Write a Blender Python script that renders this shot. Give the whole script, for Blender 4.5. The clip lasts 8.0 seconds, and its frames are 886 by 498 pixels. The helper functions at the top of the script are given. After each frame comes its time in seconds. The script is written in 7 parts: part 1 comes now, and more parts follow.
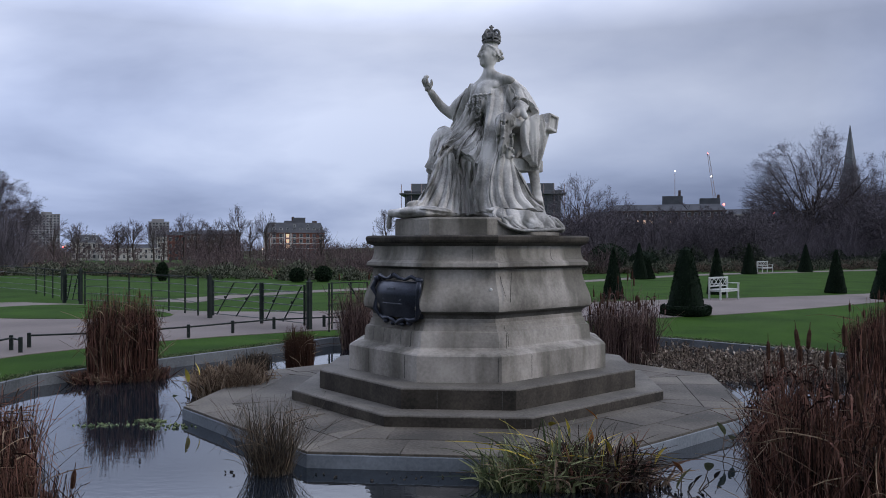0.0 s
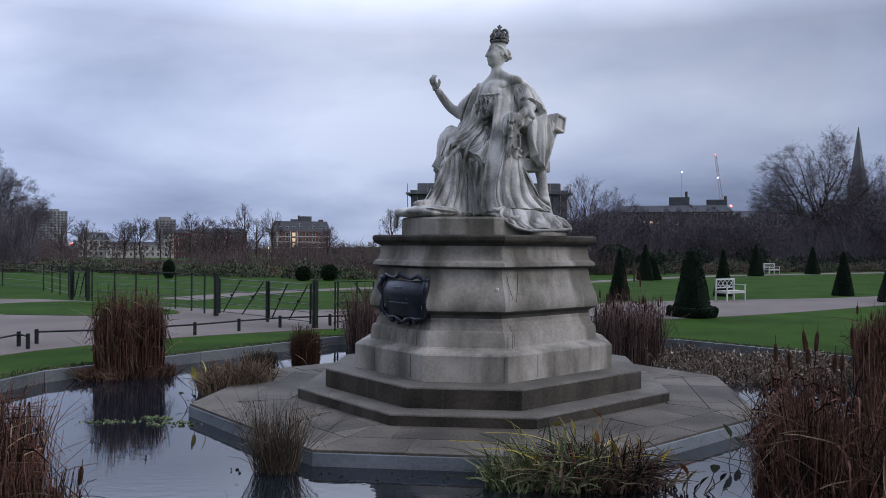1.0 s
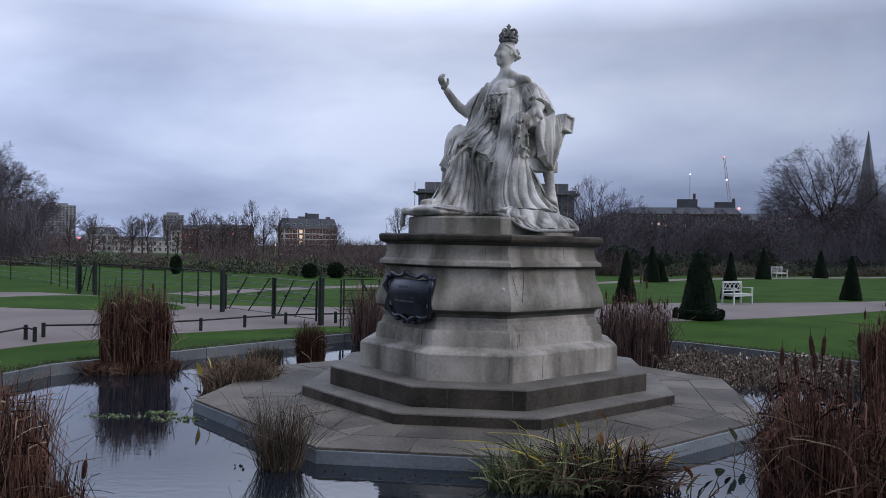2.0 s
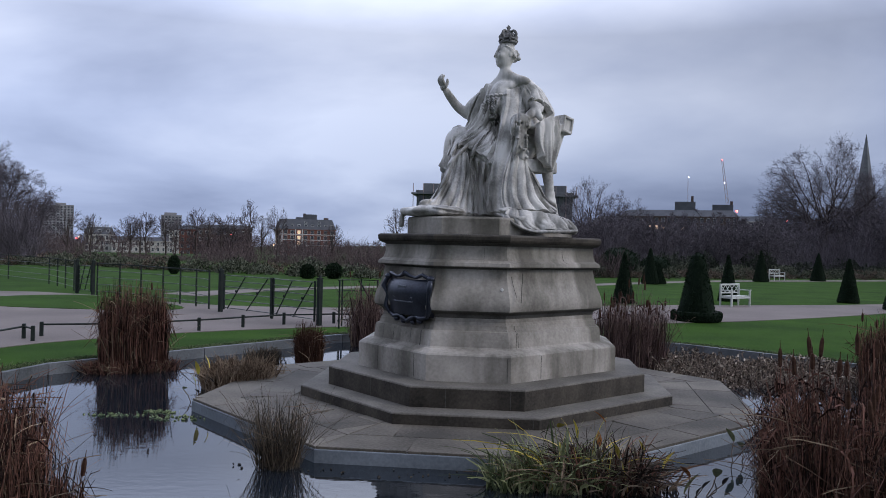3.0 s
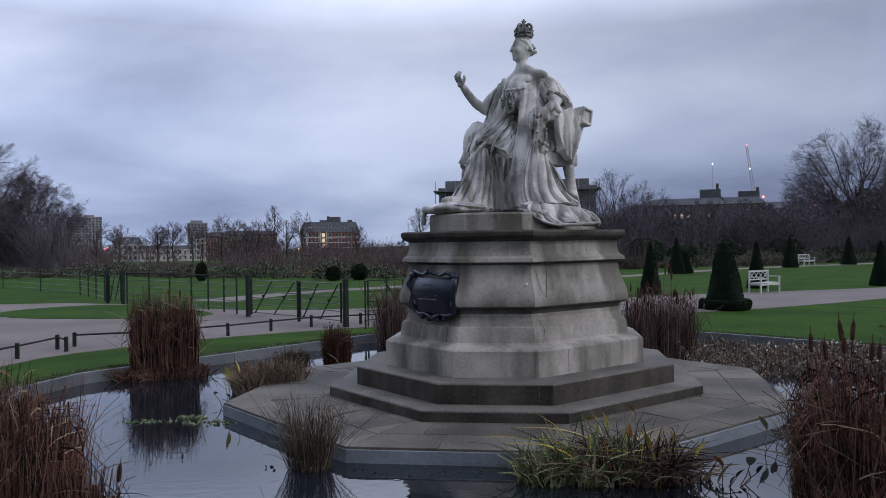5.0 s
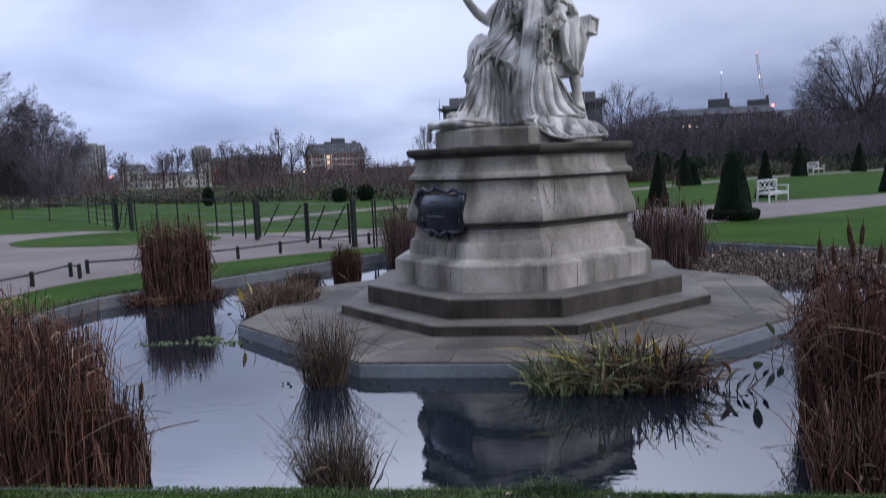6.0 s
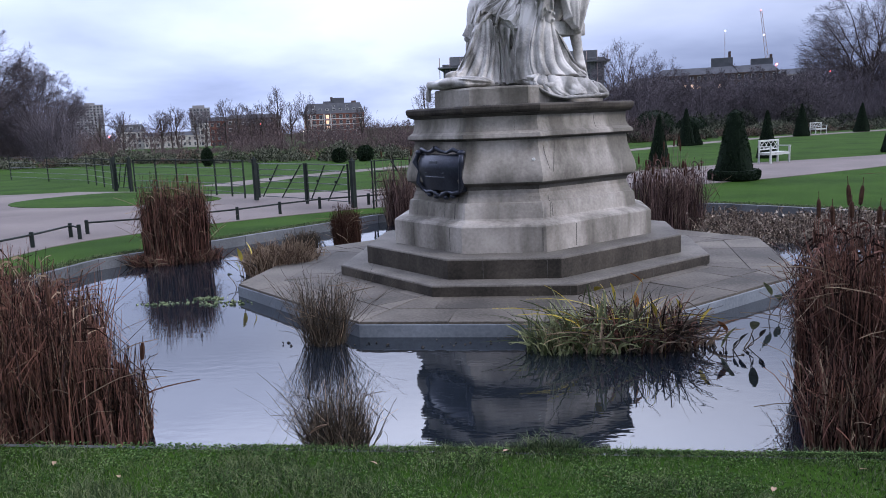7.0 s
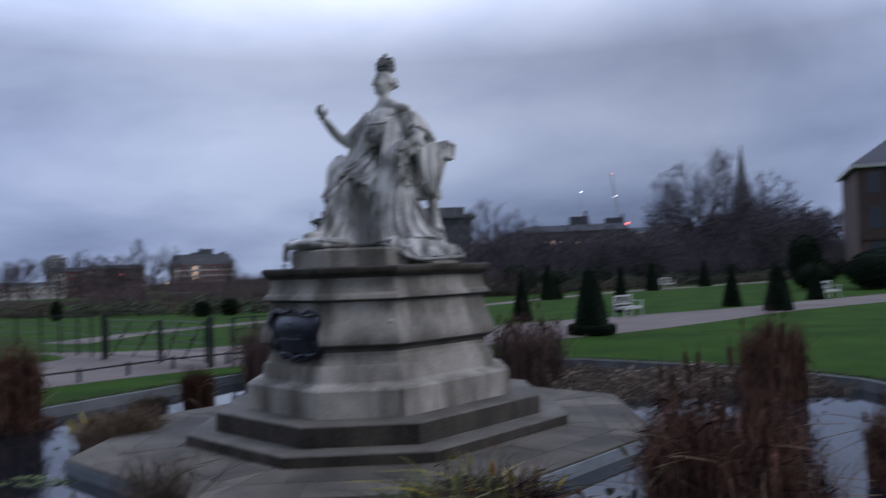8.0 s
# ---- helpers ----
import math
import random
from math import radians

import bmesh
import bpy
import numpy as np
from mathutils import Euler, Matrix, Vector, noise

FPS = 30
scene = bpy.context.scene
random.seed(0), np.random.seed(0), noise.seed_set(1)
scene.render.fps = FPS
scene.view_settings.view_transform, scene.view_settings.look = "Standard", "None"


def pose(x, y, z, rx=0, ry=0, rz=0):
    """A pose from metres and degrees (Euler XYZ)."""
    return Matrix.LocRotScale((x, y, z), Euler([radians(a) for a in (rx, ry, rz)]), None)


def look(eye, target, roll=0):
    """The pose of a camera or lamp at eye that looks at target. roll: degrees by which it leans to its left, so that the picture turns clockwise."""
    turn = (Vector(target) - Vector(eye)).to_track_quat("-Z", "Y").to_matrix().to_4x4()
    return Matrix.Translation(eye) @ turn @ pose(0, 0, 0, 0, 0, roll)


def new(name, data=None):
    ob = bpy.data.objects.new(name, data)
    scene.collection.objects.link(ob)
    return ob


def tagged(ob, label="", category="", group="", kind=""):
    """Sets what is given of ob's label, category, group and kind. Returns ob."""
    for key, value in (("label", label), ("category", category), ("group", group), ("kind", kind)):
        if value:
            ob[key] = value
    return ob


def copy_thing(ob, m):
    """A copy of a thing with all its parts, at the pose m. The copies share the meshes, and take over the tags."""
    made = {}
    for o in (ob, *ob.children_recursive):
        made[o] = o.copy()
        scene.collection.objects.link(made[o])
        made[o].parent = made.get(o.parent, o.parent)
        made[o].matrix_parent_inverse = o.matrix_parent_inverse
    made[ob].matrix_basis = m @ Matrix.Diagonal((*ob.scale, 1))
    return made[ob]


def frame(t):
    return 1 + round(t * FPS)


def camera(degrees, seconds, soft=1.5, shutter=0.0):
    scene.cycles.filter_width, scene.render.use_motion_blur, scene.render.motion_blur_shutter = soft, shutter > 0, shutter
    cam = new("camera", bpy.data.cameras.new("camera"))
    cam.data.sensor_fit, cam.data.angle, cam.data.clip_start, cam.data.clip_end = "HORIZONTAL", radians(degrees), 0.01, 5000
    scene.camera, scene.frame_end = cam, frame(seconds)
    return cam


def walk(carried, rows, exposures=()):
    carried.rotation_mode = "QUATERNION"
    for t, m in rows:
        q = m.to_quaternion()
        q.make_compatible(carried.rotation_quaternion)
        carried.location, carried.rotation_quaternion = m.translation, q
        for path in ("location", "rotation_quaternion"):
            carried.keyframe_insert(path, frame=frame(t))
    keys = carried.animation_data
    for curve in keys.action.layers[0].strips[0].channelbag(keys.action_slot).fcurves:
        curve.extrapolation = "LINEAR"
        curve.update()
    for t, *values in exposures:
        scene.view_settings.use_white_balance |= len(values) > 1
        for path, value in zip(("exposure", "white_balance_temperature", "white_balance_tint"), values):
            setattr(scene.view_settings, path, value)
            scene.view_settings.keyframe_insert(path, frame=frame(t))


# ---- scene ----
# ---- camera and walk ----
cam = camera(59.3, 8.0, soft=0.9, shutter=0.5)
PATH = [
    (0, (-0.04, 0.082, 2.149), (-0.04, 2.082, 2.142), 0.0),
    (0.5, (-0.041, 0.086, 2.148), (-0.054, 2.086, 2.137), 0.3),
    (1, (-0.051, 0.081, 2.148), (-0.066, 2.081, 2.14), 0.4),
    (1.5, (-0.042, 0.099, 2.154), (-0.073, 2.099, 2.142), 0.9),
    (3, (-0.059, 0.076, 2.134), (-0.086, 2.076, 2.127), 1.4),
    (3.5, (-0.04, 0.079, 2.144), (-0.064, 2.079, 2.128), 1.1),
    (4, (-0.034, 0.084, 2.144), (-0.063, 2.084, 2.13), 0.2),
    (5.3, (-0.046, 0.070, 2.124), (-0.145, 2.068, 2.111), -0.8),
    (5.5, (-0.048, 0.079, 2.128), (-0.149, 2.076, 2.11), -0.8),
    (5.7, (-0.040, 0.073, 2.120), (-0.150, 2.068, 2.035), -1.8),
    (6, (-0.052, 0.073, 2.1), (-0.164, 2.057, 1.88), -2.4),
    (6.5, (-0.062, 0.054, 2.09), (-0.176, 2.026, 1.778), -2.6),
    (7, (-0.04, 0.069, 2.097), (-0.156, 2.04, 1.777), -2.4),
    (7.2, (0.030, 0.105, 2.119), (-0.063, 2.087, 1.867), -2.8),
    (7.5, (0.098, 0.192, 2.170), (0.098, 2.189, 2.064), -1.8),
    (7.7, (0.130, 0.201, 2.184), (0.156, 2.201, 2.157), -1.9),
    (8, (0.163, 0.241, 2.21), (0.386, 2.228, 2.264), -2.0),
]
walk(cam, [(t, look(eye, to, roll)) for t, eye, to, roll in PATH],
     [(0, -0.06, 6350, 11), (3.5, 0.0, 6350, 11), (5.5, -0.16, 6300, 11), (5.9, 0.05, 6250, 13), (6.3, 0.64, 6200, 16), (6.9, 0.66, 6200, 16), (7.2, 0.45, 6250, 15), (7.5, 0.2, 6250, 15), (8.0, -0.42, 6000, 12)])


# ---- world and sun ----
SKY_SOUTH, SKY_NORTH = 1.15, 3.5         # how much brighter the high cloud is than the low


def make_world():
    w = bpy.data.worlds.new("dusk_sky")
    scene.world = w
    w.use_nodes = True
    nt = w.node_tree
    nt.nodes.clear()
    N, L = nt.nodes.new, nt.links.new
    out, bg = N("ShaderNodeOutputWorld"), N("ShaderNodeBackground")
    sky = N("ShaderNodeTexSky")
    sky.sky_type, sky.sun_disc = "NISHITA", False
    sky.sun_elevation, sky.sun_rotation = radians(16), radians(160)
    sky.air_density, sky.dust_density = 1.0, 2.0
    tc, sep = N("ShaderNodeTexCoord"), N("ShaderNodeSeparateXYZ")
    L(tc.outputs["Generated"], sep.inputs[0])
    # cloud layer on a flat sheet above the park
    zc = N("ShaderNodeMath"); zc.operation = "MAXIMUM"; zc.inputs[1].default_value = 0.0
    L(sep.outputs["Z"], zc.inputs[0])
    za = N("ShaderNodeMath"); za.operation = "ADD"; za.inputs[1].default_value = 0.30
    L(zc.outputs[0], za.inputs[0])
    dx = N("ShaderNodeMath"); dx.operation = "DIVIDE"
    dy = N("ShaderNodeMath"); dy.operation = "DIVIDE"
    L(sep.outputs["X"], dx.inputs[0]); L(za.outputs[0], dx.inputs[1])
    L(sep.outputs["Y"], dy.inputs[0]); L(za.outputs[0], dy.inputs[1])
    comb = N("ShaderNodeCombineXYZ")
    L(dx.outputs[0], comb.inputs[0]); L(dy.outputs[0], comb.inputs[1])
    mp = N("ShaderNodeMapping")
    mp.inputs["Rotation"].default_value = (0, 0, radians(-14))
    mp.inputs["Scale"].default_value = (0.62, 0.75, 1)
    mp.inputs["Location"].default_value = (0.80, 0.9, 0)
    L(comb.outputs[0], mp.inputs[0])
    n1 = N("ShaderNodeTexNoise"); n1.inputs["Scale"].default_value = 1.25
    n1.inputs["Detail"].default_value = 6; n1.inputs["Roughness"].default_value = 0.5
    n1.inputs["Distortion"].default_value = 0.25
    L(mp.outputs[0], n1.inputs["Vector"])
    r1 = N("ShaderNodeValToRGB")
    e = r1.color_ramp.elements
    e[0].position, e[0].color = 0.33, (0.35, 0.405, 0.585, 1)
    e[1].position, e[1].color = 0.63, (0.78, 0.84, 1.03, 1)
    m = e.new(0.46); m.color = (0.53, 0.595, 0.80, 1)
    L(n1.outputs[0], r1.inputs[0])
    # overcast brightening towards the zenith: most over the bright north, where the cloud thins
    def ramp(source, lo, hi, v0, v1):
        r = N("ShaderNodeMapRange")
        for i, v in zip((1, 2, 3, 4), (lo, hi, v0, v1)):
            r.inputs[i].default_value = v
        L(source, r.inputs[0])
        return r.outputs[0]

    def mixed(factor, a, b):
        m = N("ShaderNodeMix"); m.data_type = "FLOAT"
        L(factor, m.inputs["Factor"])
        for sock, v in (("A", a), ("B", b)):
            if isinstance(v, float):
                m.inputs[sock].default_value = v
            else:
                L(v, m.inputs[sock])
        return m.outputs["Result"]
    north = ramp(sep.outputs["Y"], -0.3, 0.5, 0.0, 1.0)
    br = mixed(ramp(sep.outputs["Z"], 0.26, 0.46, 0.0, 1.0), 1.0, mixed(north, SKY_SOUTH, SKY_NORTH))
    east = N("ShaderNodeMath"); east.operation = "ADD"       # the cloud thins again to the east
    L(ramp(sep.outputs["X"], -0.6, 0.42, 1.18, 0.70), east.inputs[0]); L(ramp(sep.outputs["X"], 0.42, 0.75, 0.0, 0.45), east.inputs[1])
    bx = mixed(north, ramp(sep.outputs["X"], -0.7, 0.7, 0.60, 1.40), east.outputs[0])
    hz = N("ShaderNodeMapRange")          # the far cloud base is darker
    hz.inputs[1].default_value, hz.inputs[2].default_value = 0.0, 0.16
    hz.inputs[3].default_value, hz.inputs[4].default_value = 0.78, 1.0
    L(sep.outputs["Z"], hz.inputs[0])
    mh = N("ShaderNodeMath"); mh.operation = "MULTIPLY"
    L(hz.outputs[0], mh.inputs[0]); L(br, mh.inputs[1])
    mul = N("ShaderNodeMath"); mul.operation = "MULTIPLY"
    L(mh.outputs[0], mul.inputs[0]); L(bx, mul.inputs[1])
    cl = N("ShaderNodeVectorMath"); cl.operation = "SCALE"
    L(r1.outputs[0], cl.inputs[0]); L(mul.outputs[0], cl.inputs["Scale"])
    sk = N("ShaderNodeVectorMath"); sk.operation = "SCALE"
    sk.inputs["Scale"].default_value = 0.05
    L(sky.outputs[0], sk.inputs[0])
    mix = N("ShaderNodeMix"); mix.data_type = "RGBA"
    mix.inputs["Factor"].default_value = 0.92
    L(sk.outputs[0], mix.inputs["A"]); L(cl.outputs[0], mix.inputs["B"])
    zt = N("ShaderNodeMapRange")           # bluer low cloud, whiter high cloud
    zt.inputs[1].default_value, zt.inputs[2].default_value = 0.02, 0.34
    L(sep.outputs["Z"], zt.inputs[0])
    tint = N("ShaderNodeMix"); tint.data_type = "RGBA"
    tint.inputs["A"].default_value, tint.inputs["B"].default_value = (0.90, 0.965, 1.06, 1), (1.06, 1.04, 0.99, 1)
    L(zt.outputs[0], tint.inputs["Factor"])
    tm = N("ShaderNodeVectorMath"); tm.operation = "MULTIPLY"
    L(mix.outputs["Result"], tm.inputs[0]); L(tint.outputs["Result"], tm.inputs[1])
    L(tm.outputs[0], bg.inputs[0])
    bg.inputs[1].default_value = 1.0
    L(bg.outputs[0], out.inputs[0])


make_world()
sun = new("sun", bpy.data.lights.new("sun", "SUN"))
sun.data.energy, sun.data.angle, sun.data.color = 1.3, radians(18), (1.0, 0.93, 0.86)
sun.matrix_world = look((16, -5, 11), (0, 0, 0))
# ---- materials ----
def mat(name, dark, light, scale=6.0, rough=0.8, bump=0.3, fine=60.0, metal=0.0, streak=0.0, vary=0.0, spec=0.5, island=0.0,
        low=0.35, high=0.68, dist=0.02, ior=1.45, world_space=True, grain=0.35, runs=(2.2, 2.2, 0.34, 0.46, 0.64)):
    """Two tones mixed by broad and fine noise, with relief. streak: dark run-off marks; vary: change from piece to piece."""
    m = bpy.data.materials.new(name)
    m.use_nodes = True
    nt = m.node_tree
    N, L = nt.nodes.new, nt.links.new
    p = nt.nodes["Principled BSDF"]
    p.inputs["Roughness"].default_value, p.inputs["Metallic"].default_value = rough, metal
    p.inputs["Specular IOR Level"].default_value, p.inputs["IOR"].default_value = spec, ior
    if world_space:
        src = N("ShaderNodeNewGeometry").outputs["Position"]
    else:
        src = N("ShaderNodeTexCoord").outputs["Object"]
    a, b = N("ShaderNodeTexNoise"), N("ShaderNodeTexNoise")
    a.inputs["Scale"].default_value, a.inputs["Detail"].default_value = scale, 5
    b.inputs["Scale"].default_value, b.inputs["Detail"].default_value = fine, 3
    L(src, a.inputs["Vector"]), L(src, b.inputs["Vector"])
    mx = N("ShaderNodeMix")
    mx.data_type = "FLOAT"
    mx.inputs["Factor"].default_value = grain
    L(a.outputs[0], mx.inputs["A"]), L(b.outputs[0], mx.inputs["B"])
    val = mx.outputs["Result"]
    for amount, node, sock in ((vary, "ShaderNodeObjectInfo", "Random"), (island, "ShaderNodeNewGeometry", "Random Per Island")):
        if amount:
            r, ad, sb = N(node), N("ShaderNodeMath"), N("ShaderNodeMath")
            sb.operation, sb.inputs[1].default_value = "SUBTRACT", 0.5
            ad.operation, ad.inputs[1].default_value = "MULTIPLY_ADD", amount
            L(r.outputs[sock], sb.inputs[0]), L(sb.outputs[0], ad.inputs[0]), L(val, ad.inputs[2])
            val = ad.outputs[0]
    ramp = N("ShaderNodeValToRGB")
    ramp.color_ramp.elements[0].position, ramp.color_ramp.elements[0].color = low, (*dark, 1)
    ramp.color_ramp.elements[1].position, ramp.color_ramp.elements[1].color = high, (*light, 1)
    L(val, ramp.inputs[0])
    col = ramp.outputs[0]
    if streak:
        mp, s = N("ShaderNodeMapping"), N("ShaderNodeTexNoise")
        mp.inputs["Scale"].default_value = runs[:3]
        s.inputs["Scale"].default_value, s.inputs["Detail"].default_value = 1.5, 8
        L(src, mp.inputs[0]), L(mp.outputs[0], s.inputs["Vector"])
        sr = N("ShaderNodeMapRange")
        sr.inputs[1].default_value, sr.inputs[2].default_value = runs[3:]
        sr.inputs[3].default_value, sr.inputs[4].default_value = 0.0, streak
        L(s.outputs[0], sr.inputs[0])
        mc = N("ShaderNodeMix")
        mc.data_type, mc.blend_type = "RGBA", "MULTIPLY"
        mc.inputs["B"].default_value = (0.30, 0.30, 0.275, 1)
        L(sr.outputs[0], mc.inputs["Factor"]), L(col, mc.inputs["A"])
        col = mc.outputs["Result"]
    L(col, p.inputs["Base Color"])
    if bump:
        bp = N("ShaderNodeBump")
        bp.inputs["Strength"].default_value, bp.inputs["Distance"].default_value = bump, dist
        L(mx.outputs["Result"], bp.inputs["Height"]), L(bp.outputs[0], p.inputs["Normal"])
    return m


def glow(name, colour, strength):
    m = bpy.data.materials.new(name)
    m.use_nodes = True
    p = m.node_tree.nodes["Principled BSDF"]
    p.inputs["Base Color"].default_value = (*colour, 1)
    p.inputs["Emission Color"].default_value = (*colour, 1)
    p.inputs["Emission Strength"].default_value = strength
    return m


GRASS = mat("lawn_turf", (0.012, 0.033, 0.003), (0.032, 0.072, 0.007), 0.5, 0.9, 0.6, 40, dist=0.03, spec=0.05)
BLADE = mat("grass_blade", (0.020, 0.040, 0.013), (0.125, 0.155, 0.075), 2.6, 0.7, 0, 30, island=0.6, spec=0.2)
GRAVEL = mat("path_gravel", (0.100, 0.086, 0.080), (0.172, 0.148, 0.138), 0.35, 0.95, 0.4, 55, dist=0.01, spec=0.2)
STONE = mat("portland_stone", (0.10, 0.093, 0.078), (0.39, 0.363, 0.325), 1.1, 0.85, 0.25, 26, streak=0.85, dist=0.012, spec=0.3, grain=0.2, low=0.31, high=0.64, runs=(1.3, 1.3, 0.24, 0.46, 0.62))
# one dark tone for crust and shade below mouldings, also for the joints
CRUST_SHADE = mat("crust_and_shade_stone", (0.045, 0.043, 0.038), (0.11, 0.105, 0.095), 2.5, 0.9, 0.3, 30, dist=0.01, spec=0.2)
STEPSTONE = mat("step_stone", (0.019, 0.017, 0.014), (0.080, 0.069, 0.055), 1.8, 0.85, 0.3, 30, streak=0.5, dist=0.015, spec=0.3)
TREAD = mat("skylit_tread", (0.055, 0.050, 0.042), (0.155, 0.142, 0.122), 1.6, 0.8, 0.25, 30, dist=0.012, spec=0.35)
MARBLE = mat("weathered_marble", (0.22, 0.214, 0.202), (0.55, 0.535, 0.508), 2.2, 0.65, 0.4, 34, streak=0.85, low=0.36, high=0.58, dist=0.008, spec=0.4, grain=0.2, runs=(3.0, 3.0, 0.6, 0.47, 0.63))
SOOT = mat("sooty_marble", (0.055, 0.055, 0.056), (0.25, 0.247, 0.24), 9, 0.75, 0.2, 40, dist=0.01, spec=0.3)
SLAB = mat("paving_slab", (0.034, 0.030, 0.024), (0.132, 0.116, 0.094), 1.0, 0.8, 0.4, 28, vary=0.20, dist=0.012, spec=0.35)
JOINT = mat("paving_joint", (0.035, 0.032, 0.027), (0.08, 0.073, 0.065), 4, 0.95, 0.2)
PLATWALL = mat("platform_render", (0.085, 0.10, 0.115), (0.185, 0.21, 0.235), 1.5, 0.7, 0.2, 30, dist=0.01)
COPING = mat("coping_stone", (0.050, 0.056, 0.060), (0.135, 0.145, 0.155), 1.5, 0.85, 0.3, 30, vary=0.15, dist=0.01)
MUD = mat("pond_bed", (0.008, 0.008, 0.006), (0.02, 0.018, 0.012), 2, 0.9, 0.2)
BRONZE = mat("dark_bronze", (0.018, 0.022, 0.032), (0.042, 0.048, 0.066), 5, 0.36, 0.25, 40, metal=0.6, dist=0.006)
BRONZELIGHT = mat("rubbed_bronze", (0.05, 0.056, 0.068), (0.09, 0.10, 0.12), 5, 0.4, 0.2, 40, metal=0.6, dist=0.004)
IRON = mat("green_black_paint", (0.008, 0.012, 0.011), (0.018, 0.024, 0.022), 6, 0.7, 0.15, 60, dist=0.004, spec=0.2)
RAILWIRE = mat("galvanised_rail", (0.05, 0.058, 0.056), (0.11, 0.12, 0.115), 6, 0.5, 0.1, 60, metal=0.4)
YEW = mat("yew_foliage", (0.006, 0.012, 0.007), (0.018, 0.032, 0.016), 6, 0.9, 0, 40, island=0.4, spec=0.1)
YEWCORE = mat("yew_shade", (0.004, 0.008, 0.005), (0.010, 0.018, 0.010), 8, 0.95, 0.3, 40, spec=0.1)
BENCHPAINT = mat("white_bench_paint", (0.30, 0.32, 0.30), (0.47, 0.49, 0.46), 5, 0.6, 0.15, 50, dist=0.004)
REED = mat("dead_reed", (0.015, 0.007, 0.005), (0.150, 0.074, 0.054), 3, 0.85, 0, 30, island=0.75, spec=0.2)
REEDPALE = mat("bleached_reed", (0.085, 0.055, 0.036), (0.28, 0.21, 0.145), 3, 0.85, 0, 30, island=0.7, spec=0.2)
PURPLEREED = mat("purple_reed", (0.040, 0.024, 0.023), (0.15, 0.10, 0.088), 3, 0.85, 0, 30, island=0.75, spec=0.2)
CATTAIL = mat("cattail_head", (0.028, 0.014, 0.010), (0.07, 0.038, 0.026), 20, 0.95, 0.3, 90, spec=0.1)
RUSH = mat("grey_rush", (0.022, 0.018, 0.013), (0.10, 0.08, 0.058), 3, 0.85, 0, 30, island=0.7, spec=0.2)
SEDGEGREEN = mat("iris_leaf", (0.040, 0.055, 0.020), (0.25, 0.27, 0.13), 3, 0.6, 0, 30, island=0.8, spec=0.3)
YELLOWLEAF = mat("yellow_leaf", (0.30, 0.23, 0.03), (0.52, 0.42, 0.07), 6, 0.6, 0, 30, island=0.6, spec=0.3)
ORANGELEAF = mat("orange_leaf", (0.28, 0.10, 0.03), (0.42, 0.17, 0.05), 6, 0.6, 0, 30, island=0.5, spec=0.3)
DARKLEAF = mat("black_leaf", (0.010, 0.009, 0.008), (0.03, 0.024, 0.02), 6, 0.6, 0, 30, spec=0.3)
DRYFLOWER = mat("dry_stalks", (0.055, 0.043, 0.035), (0.21, 0.168, 0.135), 3, 0.9, 0, 30, island=0.8, spec=0.15)
SEED = mat("pale_seed_heads", (0.22, 0.19, 0.15), (0.42, 0.37, 0.30), 5, 0.9, 0, 30, island=0.7, spec=0.1)
BARK = mat("winter_bark", (0.035, 0.028, 0.026), (0.085, 0.07, 0.064), 1.5, 0.95, 0.3, 20, spec=0.1)
# lifted towards blue-grey: distance haze is mixed into the twig colour
TWIG = mat("hazy_winter_twigs", (0.055, 0.049, 0.056), (0.13, 0.117, 0.132), 0.4, 0.95, 0, 10, island=0.4, spec=0.1)
TWIGRED = mat("russet_twigs", (0.050, 0.038, 0.040), (0.125, 0.095, 0.094), 0.1, 0.95, 0, 4, island=0.5, spec=0.1)
BRUSH = mat("dry_brush", (0.045, 0.034, 0.028), (0.15, 0.12, 0.095), 0.5, 0.9, 0, 8, island=0.6, spec=0.1)
SHRUB = mat("evergreen_shrub", (0.028, 0.034, 0.022), (0.13, 0.14, 0.105), 0.35, 0.9, 0, 8, island=0.6, spec=0.1)
DARKSHRUB = mat("dark_shrub", (0.018, 0.022, 0.018), (0.055, 0.062, 0.048), 0.6, 0.9, 0, 8, island=0.5, spec=0.1)
BRICK = mat("red_brick", (0.11, 0.042, 0.032), (0.20, 0.080, 0.058), 0.3, 0.9, 0.2, 4, dist=0.02)
BRICKDARK = mat("dark_brick", (0.055, 0.038, 0.034), (0.098, 0.066, 0.056), 0.3, 0.9, 0.2, 4, dist=0.02)
CONCRETE = mat("tower_concrete", (0.16, 0.16, 0.17), (0.25, 0.25, 0.26), 0.1, 0.9, 0.1, 2)
STUCCO = mat("cream_stucco", (0.30, 0.29, 0.27), (0.44, 0.43, 0.40), 0.2, 0.9, 0.1, 3)
SPIRESTONE = mat("spire_stone", (0.085, 0.09, 0.10), (0.15, 0.155, 0.17), 0.1, 0.9, 0.1, 2)
SLATE = mat("roof_slate", (0.045, 0.05, 0.06), (0.085, 0.09, 0.105), 0.4, 0.7, 0.2, 5)
SCAFFOLD = mat("scaffold_sheet", (0.075, 0.08, 0.09), (0.13, 0.14, 0.15), 0.2, 0.7, 0.2, 2)
GLASS = mat("window_glass", (0.03, 0.035, 0.045), (0.06, 0.07, 0.085), 0.3, 0.15, 0, 3)
WHITETRIM = mat("white_trim", (0.38, 0.38, 0.37), (0.52, 0.52, 0.50), 0.5, 0.8, 0, 5)
LITWINDOW = glow("lit_window", (1.0, 0.66, 0.42), 0.6)
